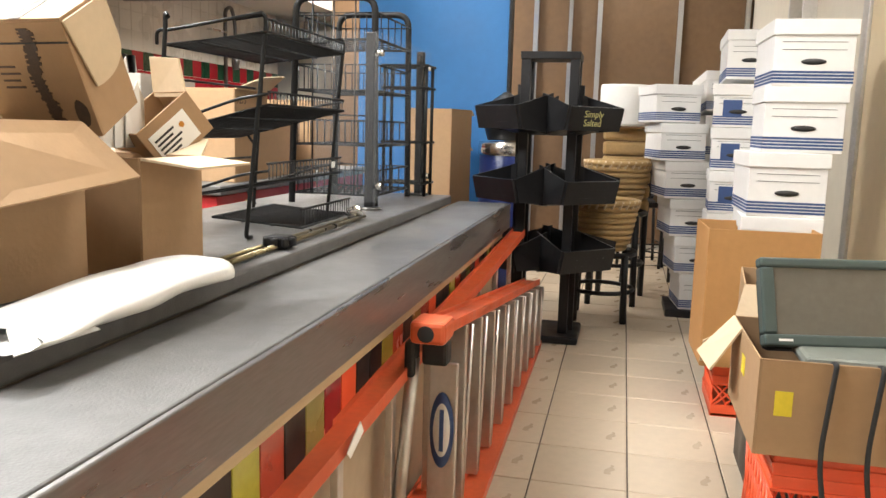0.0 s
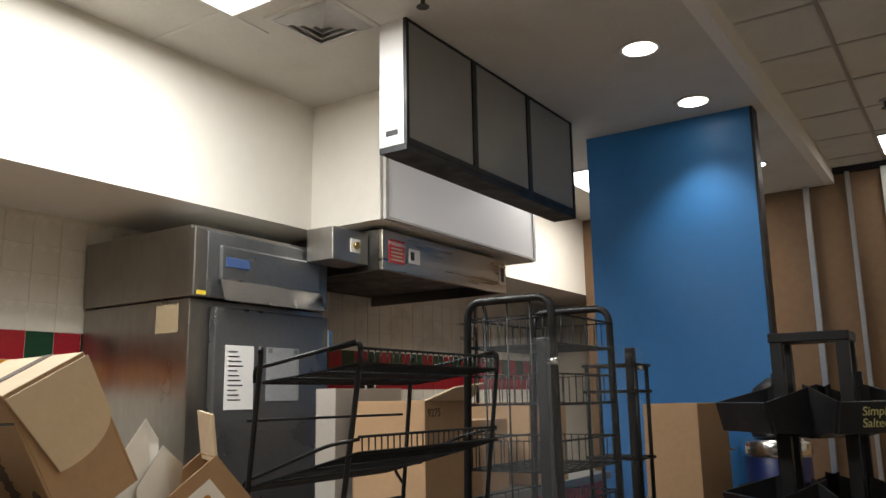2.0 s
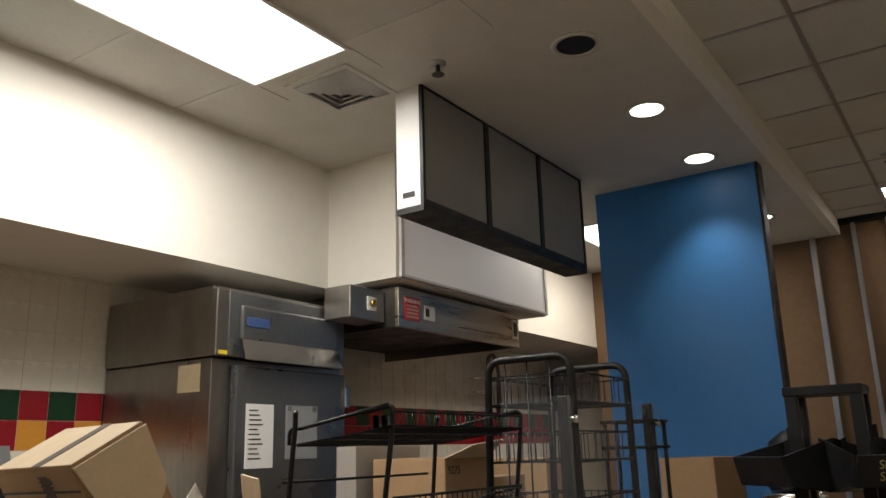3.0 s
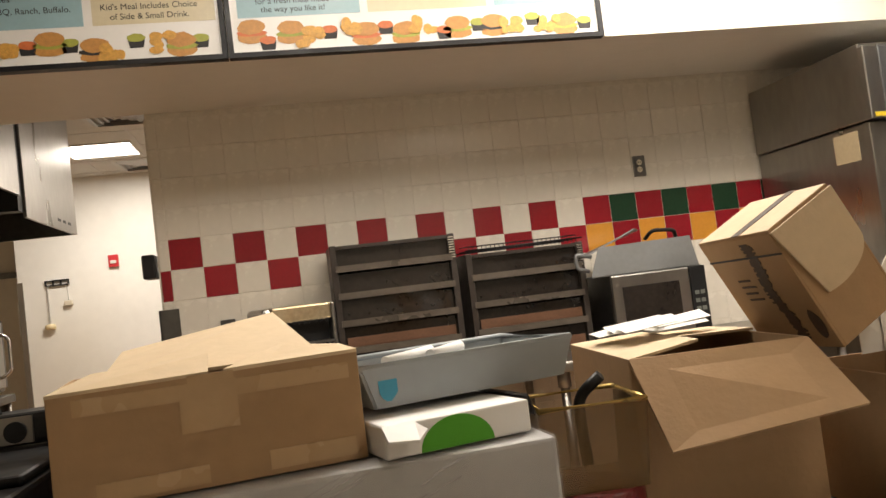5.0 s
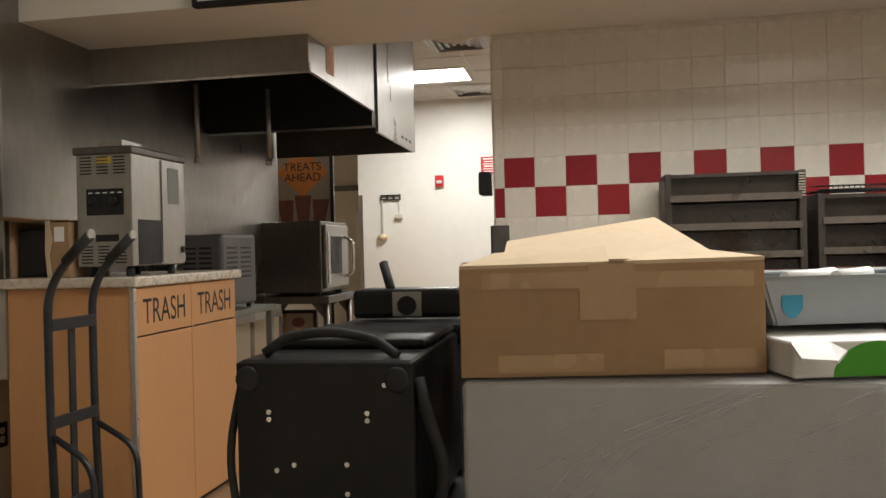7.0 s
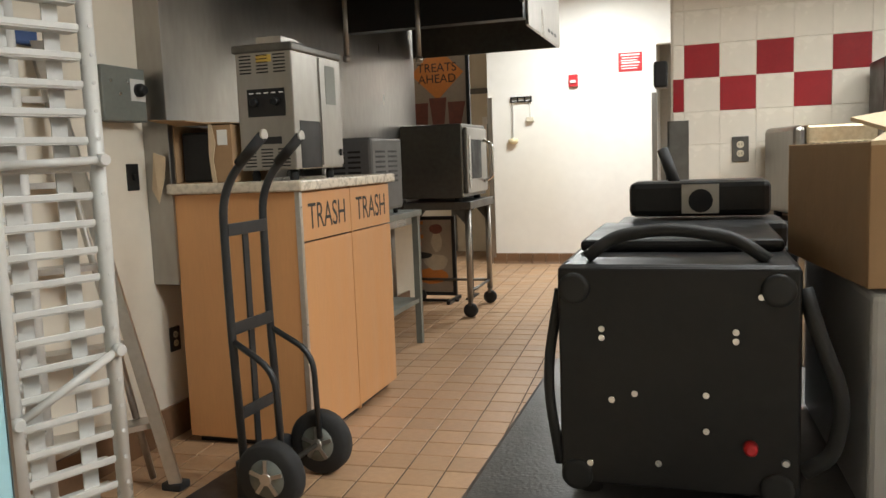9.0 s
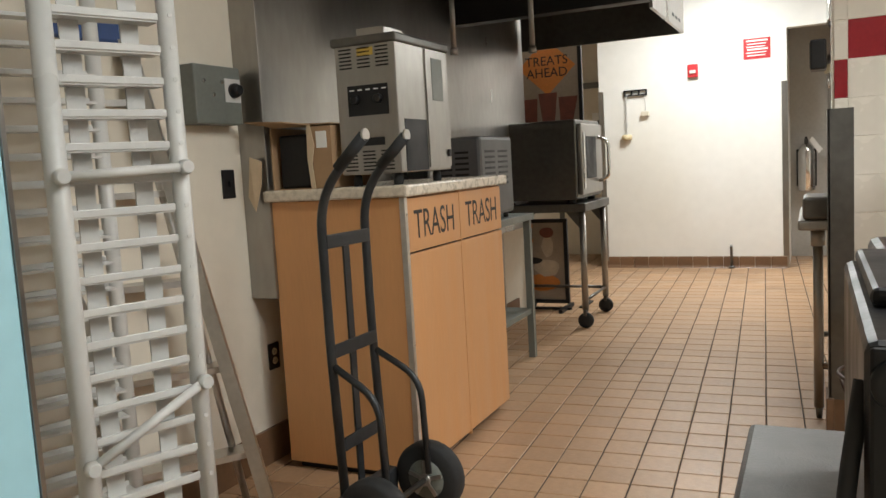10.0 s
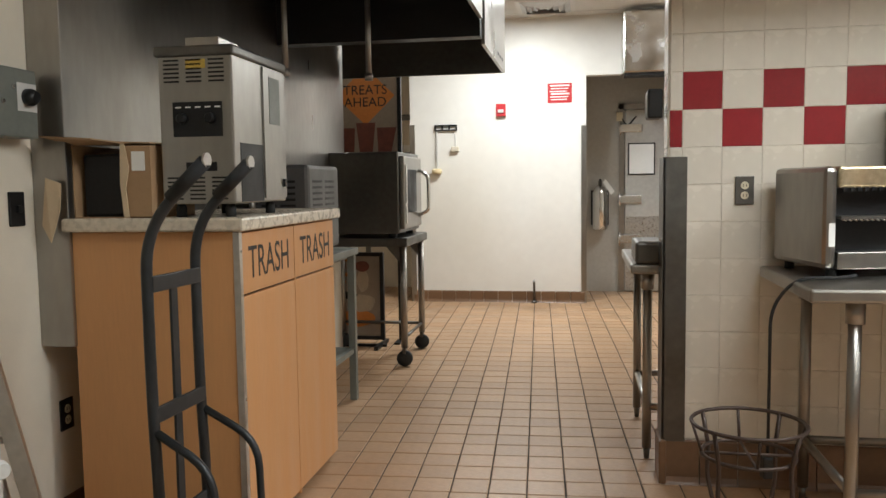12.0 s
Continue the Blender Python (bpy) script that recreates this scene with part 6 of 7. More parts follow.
part("panel", box(-0.02, 0.82, -0.003, 0.003, 0.03, 0.67), M_PLEXI, o, "clear scratched acrylic panel").visible_shadow = False
part("side_panel", box(-0.023, -0.017, -0.003, 0.25, 0.03, 0.67), M_PLEXI, o).visible_shadow = False
o = thing("narrow_wire_rack", pose(3.67, -2.98, 0.832), "narrow black wire rack at the counter's end", "wire rack")
for x in (0, 0.12):
    for y in (0.0, 0.2):
        part("upright", tube([(x, y, 0), (x, y, 0.6)], 0.008, 8), M_WIRE, o)
for z in (0.6, 0.5, 0.25, 0.06):
    b = tube([(-0.01, -0.01, z), (0.13, -0.01, z), (0.13, 0.21, z), (-0.01, 0.21, z)], 0.007, 6, closed=True)
    for k in range(7):
        tube([(-0.01, 0.02 + 0.028 * k, z), (0.13, 0.02 + 0.028 * k, z)], 0.003, 5, bm=b)
    part("shelf", b, M_WIRE, o)
part("knob", lathe([(0.012, 0.6), (0.012, 0.65)], 10, at=(0.06, 0.05, 0)), M_PLASTIC_K, o)

# ---------- orange step ladder on its side ----------
o = thing("orange_step_ladder", pose(0.166, 0.216, 0, 0, 0, -1.2), "long orange fibreglass step ladder lying on its side", "ladder")


def channel(p0, p1, h, d, m, name, parent, lab=""):
    """A rail of channel section, with two flanges."""
    p0, p1 = Vector(p0), Vector(p1)
    L_ = (p1 - p0).length
    b = box(0, L_, -d / 2, d / 2, -h * 0.1, h * 0.1, 0.001)
    box(0, L_, -d / 2, -d / 2 + 0.006, -h / 2, h / 2, bm=b)
    box(0, L_, d / 2 - 0.006, d / 2, -h / 2, h / 2, bm=b)
    q = (p1 - p0).to_track_quat("X", "Z").to_matrix().to_4x4()
    r = part(name, b, m, parent, lab)
    r.matrix_local = Matrix.Translation(p0) @ q
    return r


channel((1.9, -3.60, 0.64), (4.2, -3.57, 0.345), 0.03, 0.085, M_ORANGE, "rail", o, "orange fibreglass rail")
channel((1.95, -3.66, 0.02), (4.15, -3.60, 0.02), 0.03, 0.085, M_ORANGE, "rail", o, "orange fibreglass rail")
channel((0.75, -3.51, 0.455), (4.1, -3.50, 0.62), 0.035, 0.07, M_ORANGE, "rail", o, "orange fibreglass rail")
channel((0.75, -3.51, 0.02), (4.1, -3.50, 0.02), 0.03, 0.07, M_ORANGE, "rail", o, "orange fibreglass rail")
for k in range(9):
    x = 2.16 + 0.235 * k
    top = 0.64 - (x - 1.9) * 0.128
    s = part("step", box(x - 0.012, x + 0.012, -3.645, -3.56, 0.035, top - 0.015, 0.003), M_ALU, o, "ribbed aluminium step")
    part("brace", tube([(x + 0.012, -3.64, 0.04), (x + 0.12, -3.635, top - 0.04)], 0.007, 6), M_ALU, s)
for k in range(8):
    x = 1.1 + 0.38 * k
    part("rear_strut", box(x - 0.016, x + 0.016, -3.52, -3.5, 0.035, 0.45 + (x - 0.75) * 0.049, 0.003), M_ALU, o)
e = part("foot_block", box(1.86, 1.97, -3.65, -3.555, 0.605, 0.665, 0.012), M_ORANGE, o, "scuffed orange end block")
part("foot_recess", lathe([(0.022, -0.003), (0.02, 0.004)], 16, axis="x", at=(1.858, -3.6, 0.635)), M_RUBBER, e)
part("rubber_shoe", box(1.93, 1.99, -3.64, -3.57, 0.53, 0.6, 0.01), M_RUBBER, o)
part("rubber_shoe", box(1.9, 1.96, -3.56, -3.53, 0.5, 0.6, 0.01), M_RUBBER, o)
st = part("end_step", box(2.0, 2.02, -3.655, -3.575, 0.05, 0.52, 0.004), M_ALU, o, "wide aluminium end step")
part("spreader_bar", tube([(1.93, -3.55, 0.55), (1.85, -3.53, 0.06)], 0.018, 8), M_ALU, o)
part("label_oval", lathe([(0.001, -0.002), (0.034, -0.002), (0.034, 0.0)], 32, axis="x", at=(0, 0, 0)), M_NAVY, st, "blue oval maker's label").matrix_local = Matrix.Translation((1.998, -3.615, 0.33)) @ Matrix.Diagonal((1, 1, 3.2, 1))
part("label_white", lathe([(0.001, -0.003), (0.024, -0.003), (0.024, 0.0)], 32, axis="x", at=(0, 0, 0)), M_PAPER, st, "white oval").matrix_local = Matrix.Translation((1.998, -3.615, 0.33)) @ Matrix.Diagonal((1, 1, 3.2, 1))
part("label_bar", box(1.993, 1.9945, -3.621, -3.609, 0.27, 0.39), M_NAVY, st)
part("white_tag", sheet([(1.42, -3.556, 0.49), (1.5, -3.556, 0.53), (1.52, -3.556, 0.5), (1.44, -3.556, 0.47)], 0.002), M_PAPER, o, "torn white tag")

# ---------- black tiered basket stand ----------
o = thing("tiered_basket_stand", pose(4.51, -3.477, 0), "black wooden stand with tiered angled bins", "display stand")
part("base", box(-0.2, 0.2, -0.22, 0.22, 0, 0.04, 0.01), M_BLACK, o)
for x, y in ((-0.09, -0.13), (-0.09, 0.13), (0.09, -0.13), (0.09, 0.13)):
    part("post", box(x - 0.025, x + 0.025, y - 0.025, y + 0.025, 0.04, 1.56, 0.003), M_BLACK, o)
part("top_frame", box(-0.12, 0.12, -0.16, 0.16, 1.53, 1.57, 0.004), M_BLACK, o)
M_CHALK = mat("chalk", (0.42, 0.42, 0.4), 0.9)
M_CHALKY = mat("yellow_chalk", (0.5, 0.47, 0.2), 0.9)
for z in (0.40, 0.76, 1.14):
    for rot in (0, 90, 180, 270):
        b = sheet([(-0.13, -0.10, 0), (0.13, -0.10, 0), (0.17, -0.33, 0.05), (-0.17, -0.33, 0.05)], 0.012)
        sheet([(-0.18, -0.34, 0.02), (0.18, -0.34, 0.02), (0.18, -0.37, 0.14), (-0.18, -0.37, 0.14)], 0.012, bm=b)
        sheet([(-0.13, -0.10, 0), (-0.18, -0.34, 0.02), (-0.18, -0.37, 0.14), (-0.13, -0.10, 0.21)], 0.01, bm=b)
        sheet([(0.13, -0.10, 0), (0.13, -0.10, 0.21), (0.18, -0.37, 0.14), (0.18, -0.34, 0.02)], 0.01, bm=b)
        p_ = part("bin", b, M_BLACK, o, "black angled bin")
        p_.matrix_local = Matrix.Translation((0, 0, z)) @ Matrix.Rotation(radians(rot + 45), 4, "Z")
        slope = pose(0, 0, 0, 104, 0, 0)
        if rot == 270 and z > 1:
            text("lettering", "Simply", 0.05, M_CHALKY, p_, at(-0.02, -0.373, 0.1, slope))
            text("lettering", "Salted", 0.05, M_CHALKY, p_, at(-0.02, -0.362, 0.055, slope))
        elif rot in (180, 270):
            rnd = random.Random(int(z * 100) + rot)
            b = None
            for row in (0.05, 0.09):
                for k in range(9):
                    x = -0.1 + 0.023 * k
                    y = -0.352 - 0.25 * (row - 0.02)
                    b = tube([(x, y, row + rnd.uniform(0, 0.008)), (x + 0.008, y, row + 0.018 + rnd.uniform(-0.01, 0.01)), (x + 0.017, y, row + rnd.uniform(0, 0.01))], 0.0013, 5, bm=b)
            part("chalk_scrawl", b, M_CHALK, p_, "unreadable chalk writing")["kind"] = "stuff"
for s in (-1, 1):
    part("side_board", box(-0.02, 0.02, s * 0.17 - 0.012, s * 0.17 + 0.012, 0.04, 1.4, 0.003), M_BLACK, o)

# ---------- woven baskets on stands, barrel, roll, chairs ----------
M_WICKER = mat("woven_wicker", (0.42, 0.28, 0.12), 0.7, var=0.2, scale=12, bump=0.5, bscale=60)


def woven_basket(x, y, z, r, h, lab):
    o = thing("woven_basket", pose(x, y, z), lab, "basket", "woven baskets")
    nlay = 9
    for k in range(nlay):
        t = k / (nlay - 1)
        rr = r * (0.66 + 0.34 * t ** 0.7)
        part("coil", tube([(rr * math.cos(a), rr * math.sin(a), 0.012 + h * t) for a in np.linspace(0, 2 * math.pi, 33)[:-1]], h / nlay * 0.58, 8, closed=True), M_WICKER, o)
    part("base", lathe([(r * 0.6, 0.0), (r * 0.66, 0.012)], 28), M_WICKER, o)
    b = None
    for k in range(28):
        a0, a1 = 2 * math.pi * k / 28, 2 * math.pi * (k + 0.5) / 28
        b = tube([(r * 1.03 * math.cos(a0), r * 1.03 * math.sin(a0), h - 0.02), (r * 1.06 * math.cos(a1), r * 1.06 * math.sin(a1), h + 0.025), (r * 0.97 * math.cos(a1), r * 0.97 * math.sin(a1), h + 0.02)], 0.008, 5, bm=b)
    part("rim_wrap", b, M_CARD_L, o, "pale wrapped rim")
    return o


def basket_stand(x, y, r, h):
    o = thing("basket_stand", pose(x, y, 0), "dark wooden stool stand holding a basket", "stand", "basket stands")
    for a in (45, 135, 225, 315):
        c, s = math.cos(radians(a)), math.sin(radians(a))
        part("leg", tube([(r * 1.05 * c, r * 1.05 * s, 0), (r * c, r * s, h)], 0.02, 8), M_BLACK, o)
    part("ring", tube([(r * math.cos(t), r * math.sin(t), h * 0.45) for t in np.linspace(0, 2 * math.pi, 25)[:-1]], 0.014, 6, closed=True), M_BLACK, o)
    part("seat_ring", tube([(r * math.cos(t), r * math.sin(t), h) for t in np.linspace(0, 2 * math.pi, 25)[:-1]], 0.018, 6, closed=True), M_BLACK, o)


basket_stand(5.06, -3.789, 0.2, 0.42)
woven_basket(5.06, -3.789, 0.44, 0.2, 0.28, "deep woven basket on a dark stand")
basket_stand(5.58, -3.85, 0.2, 0.62)
woven_basket(5.58, -3.85, 0.64, 0.21, 0.3, "woven basket behind the first one")
o = thing("wicker_stool", pose(5.98, -3.908, 0), "wicker box stool with a white paper roll on top", "stool")
for k in range(6):
    part("woven_band", box(-0.17, 0.17, -0.17, 0.17, 0.6 + 0.1 * k, 0.69 + 0.1 * k, 0.02), M_WICKER, o)
for x in (-0.15, 0.15):
    for y in (-0.15, 0.15):
        part("leg", tube([(x, y, 0), (x, y, 0.6)], 0.02, 8), M_BLACK, o)
o = thing("paper_roll", pose(5.83, -3.875, 1.2), "large white paper roll", "paper roll")
part("roll", lathe([(0.04, 0.0), (0.165, 0.0), (0.172, 0.02), (0.172, 0.26), (0.165, 0.28), (0.04, 0.28)], 28), M_PAPER, o)
o = thing("blue_barrel", pose(5.45, -3.097, 0), "dark blue barrel with a steel lid band", "barrel")
part("drum", lathe([(0.14, 0), (0.17, 0.03), (0.172, 0.98), (0.16, 1.0)], 24), mat("blue_drum", (0.02, 0.035, 0.16), 0.35, var=0.1), o)
part("lid_band", lathe([(0.178, 0.98), (0.182, 1.0), (0.182, 1.05), (0.17, 1.07), (0.02, 1.075)], 24), M_CHROME, o, "bright steel lid")
part("dark_bag", lathe([(0.12, 1.08), (0.15, 1.18), (0.1, 1.34), (0.02, 1.4)], 14), M_BLACK, o, "dark bag on the lid")


def bar_chair(x, y, rot):
    o = thing("black_chair", pose(x, y, 0, 0, 0, rot), "black metal bar chair in the dim corner", "chair", "black chairs")
    part("seat", box(-0.19, 0.19, -0.19, 0.19, 0.62, 0.66, 0.012), M_BLACK, o)
    for sx in (-0.17, 0.17):
        for sy in (-0.17, 0.17):
            part("leg", tube([(sx * 1.15, sy * 1.15, 0), (sx, sy, 0.62)], 0.014, 8), M_BLACK, o)
    part("foot_ring", tube([(-0.19, -0.19, 0.2), (0.19, -0.19, 0.2), (0.19, 0.19, 0.2), (-0.19, 0.19, 0.2)], 0.01, 6, closed=True), M_BLACK, o)
    part("backrest", box(-0.18, 0.18, 0.17, 0.19, 0.72, 0.98, 0.01), M_BLACK, o)
    for sx in (-0.16, 0.16):
        part("back_post", tube([(sx, 0.18, 0.64), (sx, 0.18, 0.98)], 0.012, 8), M_BLACK, o)


for x, y, r in ((6.2, -4.17, 20), (6.8, -4.33, 65), (7.3, -4.04, 10)):
    bar_chair(x, y, r)
o = thing("paper_bag", pose(6.13, -4.212, 0.66), "crumpled brown paper bag on a chair", "paper bag")
b = box(-0.1, 0.1, -0.08, 0.08, 0, 0.3)
bmesh.ops.subdivide_edges(b, edges=b.edges[:], cuts=4, use_grid_fill=True)
for v in b.verts:
    v.co += 0.03 * noise.noise_vector(v.co * 12)
    v.co.z = max(0, v.co.z)
part("bag", b, M_CARD, o)

# ---------- stud wall at the far end ----------
for y, w in ((-2.96, 0.045), (-3.30, 0.035), (-3.58, 0.045), (-4.34, 0.045), (-4.95, 0.04), (-2.3, 0.04)):
    struct("wall_stud", box(8.2, 8.258, y - w / 2, y + w / 2, 0.04, HALL - 0.05), M_STUD, "bare galvanised metal wall stud")
struct("wall_stud_track", box(8.19, 8.262, -5.1, -2.0, HALL - 0.05, HALL - 0.003), M_BLACK, "dark top track of the stud wall")
struct("wall_stud_sole", box(8.19, 8.262, -5.1, -2.0, 0, 0.04), M_STUD, "metal bottom track of the stud wall")
# tall aluminium ladder and door frame on the hall's near wall
o = thing("leaning_extension_ladder", pose(5.26, -4.944, 0, 0, 0, 0), "tall aluminium ladder leaning on the hall wall", "ladder")
for x in (0.0, 0.42):
    part("rail", box(x - 0.015, x + 0.015, 0.0, 0.08, 0, 3.1, 0.003), M_ALU, o)
for k in range(10):
    part("rung", tube([(0, 0.04, 0.3 + 0.29 * k), (0.42, 0.04, 0.3 + 0.29 * k)], 0.016, 8), M_ALU, o)
struct("door_trim_hall", box(3.2, 3.32, -5.0, -4.96, 0, 2.15, 0.003), M_ALU, "metal door frame on the hall wall")
struct("door_trim_hall_far", box(4.22, 4.32, -5.0, -4.96, 0, 2.15, 0.003), M_ALU, "metal door frame on the hall wall, far jamb")
struct("door_hall", box(3.325, 4.215, -5.0, -4.975, 0, 2.1), mat("cream_door", (0.62, 0.5, 0.32), 0.5, var=0.05, scale=2), "cream painted door in the hall wall")


# ---------- stacked white archive boxes ----------
def archive_box(x, y, z, rot, tilt=0.0, w=0.4, h=0.25, d=0.32, lab="white archive box with blue stripes and a hand hole"):
    o = thing("archive_box", pose(x, y, z, 0, tilt, rot), lab, "storage box", "stacked archive boxes")
    part("body", box(-w / 2, w / 2, -d / 2, d / 2, 0, h, 0.003), M_WHITEBOX, o)
    part("lid", box(-w / 2 - 0.008, w / 2 + 0.008, -d / 2 - 0.008, d / 2 + 0.008, h - 0.055, h + 0.006, 0.004), M_WHITEBOX, o, "white fitted lid")
    for k in range(4):
        part("blue_stripe", box(-w / 2 - 0.001, w / 2 + 0.001, -d / 2 - 0.0012, d / 2 + 0.0012, 0.014 + 0.013 * k, 0.023 + 0.013 * k), M_NAVY, o)
    for s in (-1, 1):
        hh = part("hand_hole", lathe([(0.001, -0.0015), (0.016, -0.0015), (0.016, 0.001)], 16, axis="x"), M_INK, o, "dark hand hole")
        hh.matrix_local = Matrix.Translation((s * (w / 2 + 0.001), 0, h * 0.5 - 0.03)) @ Matrix.Diagonal((1, 3.0, 0.75, 1))
    for k in range(2):
        part("print_line", box(-w / 2 - 0.0012, -w / 2, -d / 2 + 0.03, d / 2 - 0.03, h * 0.56 + 0.03 * k, h * 0.56 + 0.03 * k + 0.002), M_INK, o)
    return o


def blue_logo_box(x, y, z, rot, tilt=0.0):
    o = archive_box(x, y, z, rot, tilt, 0.3, 0.23, 0.26, "white carton with a plain blue square print")
    part("blue_print", box(-0.152, -0.1505, -0.02, 0.08, 0.06, 0.15), M_NAVY, o, "blue square print")
    return o


for k, (dy, turn) in enumerate(((-4.545, 2), (-4.55, -1), (-4.54, -3), (-4.535, 1), (-4.585, -2), (-4.59, 1))):
    archive_box(3.7, dy, 0.046 + 0.2615 * k, turn, h=0.255, d=0.3)
o = thing("stack_crate", pose(3.7, -4.55, 0), "low black board under the archive box stack", "board")
part("board", box(-0.2, 0.2, -0.16, 0.16, 0, 0.045, 0.004), M_BLACK, o)
for k in range(6):
    blue_logo_box(4.92, -4.506, 0.0 + 0.24 * k, 3 - 2 * k)
archive_box(5.07, -4.55, 1.46, 0, 4, 0.34, 0.27, 0.25)
archive_box(5.62, -4.501, 1.28, 8, 8, 0.36, 0.25, 0.3, "white box with red print on a leaning stack")
for k in range(6):
    archive_box(5.42, -4.40 + 0.05 * k, 0.05 + 0.235 * k, 6 + 2 * k, 0, 0.36, 0.225, 0.28, "white archive box in a leaning stack")
o = thing("stack_pallet", pose(5.42, -4.38, 0), "low dark board under the leaning stack", "board")
part("board", box(-0.22, 0.22, -0.18, 0.18, 0, 0.048, 0.004), M_BLACK, o)
for k in range(5):
    archive_box(5.59, -4.52, 0.0 + 0.255 * k, 4, 0, 0.36, 0.25, 0.3)

# ---------- cartons, crates and the monitor by the hall wall ----------
o = thing("milk_crate", pose(2.2, -4.489, 0), "orange plastic milk crate with a lattice side", "crate", "milk crates")


def crate(o, w, d, h):
    for nm, x0, x1, y0, y1 in (("end_panel", -w / 2, -w / 2 + 0.012, -d / 2, d / 2), ("end_panel", w / 2 - 0.012, w / 2, -d / 2, d / 2), ("side_panel", -w / 2 + 0.012, w / 2 - 0.012, -d / 2, -d / 2 + 0.012), ("side_panel", -w / 2 + 0.012, w / 2 - 0.012, d / 2 - 0.012, d / 2)):
        b = box(x0, x1, y0, y1, h - 0.09, h, 0.003)
        box(x0, x1, y0, y1, 0, 0.05, 0.003, bm=b)
        alongx = (x1 - x0) > (y1 - y0)
        a0, a1 = (x0, x1) if alongx else (y0, y1)
        c = (y0 + y1) / 2 if alongx else (x0 + x1) / 2
        for k in range(9):
            u = a0 + (a1 - a0) * (k + 0.5) / 9
            for s in (-1, 1):
                v0, v1 = u - s * 0.045, u + s * 0.045
                v0, v1 = max(a0, min(a1, v0)), max(a0, min(a1, v1))
                p, q = ((v0, c, 0.05), (v1, c, h - 0.09)) if alongx else ((c, v0, 0.05), (c, v1, h - 0.09))
                tube([p, q], 0.005, 5, bm=b)
        part(nm, b, M_CRATE, o)
    part("base", box(-w / 2, w / 2, -d / 2, d / 2, 0, 0.012), M_CRATE, o)
    for k in range(3):
        part("rim_rib", box(-w / 2 - 0.004, w / 2 + 0.004, -d / 2 - 0.004, d / 2 + 0.004, h - 0.09 + 0.032 * k, h - 0.082 + 0.032 * k), M_CRATE, o)


crate(o, 0.42, 0.42, 0.4)
o = thing("milk_crate", pose(2.69, -4.499, 0), "black plastic crate between cartons", "crate", "milk crates")
part("body", box(-0.05, 0.3, -0.2, 0.16, 0, 0.42, 0.01), M_PLASTIC_K, o)
o = thing("milk_crate", pose(3.57, -4.478, 0), "orange plastic crate under the tall carton", "crate", "milk crates")
crate(o, 0.36, 0.36, 0.225)
carton(3.34, -4.653, 0.228, 0.38, 0.42, 0.56, 2, "tall open brown carton on an orange crate", mat("golden_cardboard", (0.44, 0.23, 0.08), 0.75, var=0.07, scale=4, bump=0.15), True, False,
       flaps=[[(0.0, 0.35, 0.02), (0.0, 0.42, 0.02), (-0.06, 0.42, 0.12), (-0.04, 0.36, 0.15)]])
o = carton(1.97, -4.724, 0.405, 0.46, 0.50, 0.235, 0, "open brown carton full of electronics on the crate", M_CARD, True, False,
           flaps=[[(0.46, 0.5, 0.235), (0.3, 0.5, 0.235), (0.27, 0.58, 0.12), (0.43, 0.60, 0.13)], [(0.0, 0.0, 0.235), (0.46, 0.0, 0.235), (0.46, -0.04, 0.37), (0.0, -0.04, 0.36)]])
part("yellow_tag", box(0.2, 0.25, 0.5, 0.5015, 0.13, 0.18), mat("yellow_sticker", (0.75, 0.6, 0.03), 0.5), o, "yellow sticker")
part("yellow_tag", box(-0.0015, 0.0, 0.42, 0.46, 0.1, 0.16), mat("yellow_sticker", (0.75, 0.6, 0.03), 0.5), o, "yellow sticker")
carton(2.47, -4.555, 0.42, 0.34, 0.3, 0.3, -6, "small brown carton with a raised flap", M_CARD, True, False,
       flaps=[[(0.0, 0.3, 0.3), (0.0, 0.1, 0.3), (-0.06, 0.14, 0.2), (-0.06, 0.33, 0.17)]])
o = thing("till_monitor", pose(2.12, -4.448, 0.645, -22, 0, -78), "old grey-green till monitor lying in the carton", "monitor")
M_TILL = mat("grey_green_plastic", (0.06, 0.085, 0.08), 0.45, var=0.08)
b = box(-0.2, 0.2, 0.0, 0.035, 0, 0.03, 0.006)
box(-0.2, 0.2, 0.0, 0.035, 0.2, 0.225, 0.006, bm=b)
box(-0.2, -0.165, 0.0, 0.035, 0.03, 0.2, 0.006, bm=b)
box(0.165, 0.2, 0.0, 0.035, 0.03, 0.2, 0.006, bm=b)
part("bezel", b, M_TILL, o, "rounded grey-green bezel")
part("screen", box(-0.166, 0.166, 0.008, 0.02, 0.028, 0.202), mat("dark_screen", (0.13, 0.115, 0.09), 0.2, var=0.1), o, "unlit dusty screen")
part("back_shell", box(-0.17, 0.17, 0.035, 0.13, 0.0, 0.2, 0.02), M_PLASTIC_K, o)
part("maker_mark", box(-0.165, -0.13, -0.001, 0.0, 0.012, 0.018), M_PAPER, o)
o = thing("black_gear_bag", pose(2.39, -4.553, 0.66), "heap of black electronics and bags behind the monitor", "electronics")
for k, (x, y, z, sx, sy, sz) in enumerate(((0.0, 0.0, 0.06, 0.16, 0.12, 0.07), (0.2, 0.02, 0.05, 0.14, 0.13, 0.06), (-0.12, -0.1, 0.04, 0.1, 0.09, 0.05))):
    b = bmesh.new()
    bmesh.ops.create_icosphere(b, subdivisions=3, radius=1.0)
    for v in b.verts:
        v.co *= 1 + 0.18 * noise.noise(v.co * 2 + Vector((k, 0, 0)))
        v.co = Vector((x + v.co.x * sx, y + v.co.y * sy, max(-0.005, z + v.co.z * sz)))
    part("bundle", b, M_PLASTIC_K, o, smooth=True)
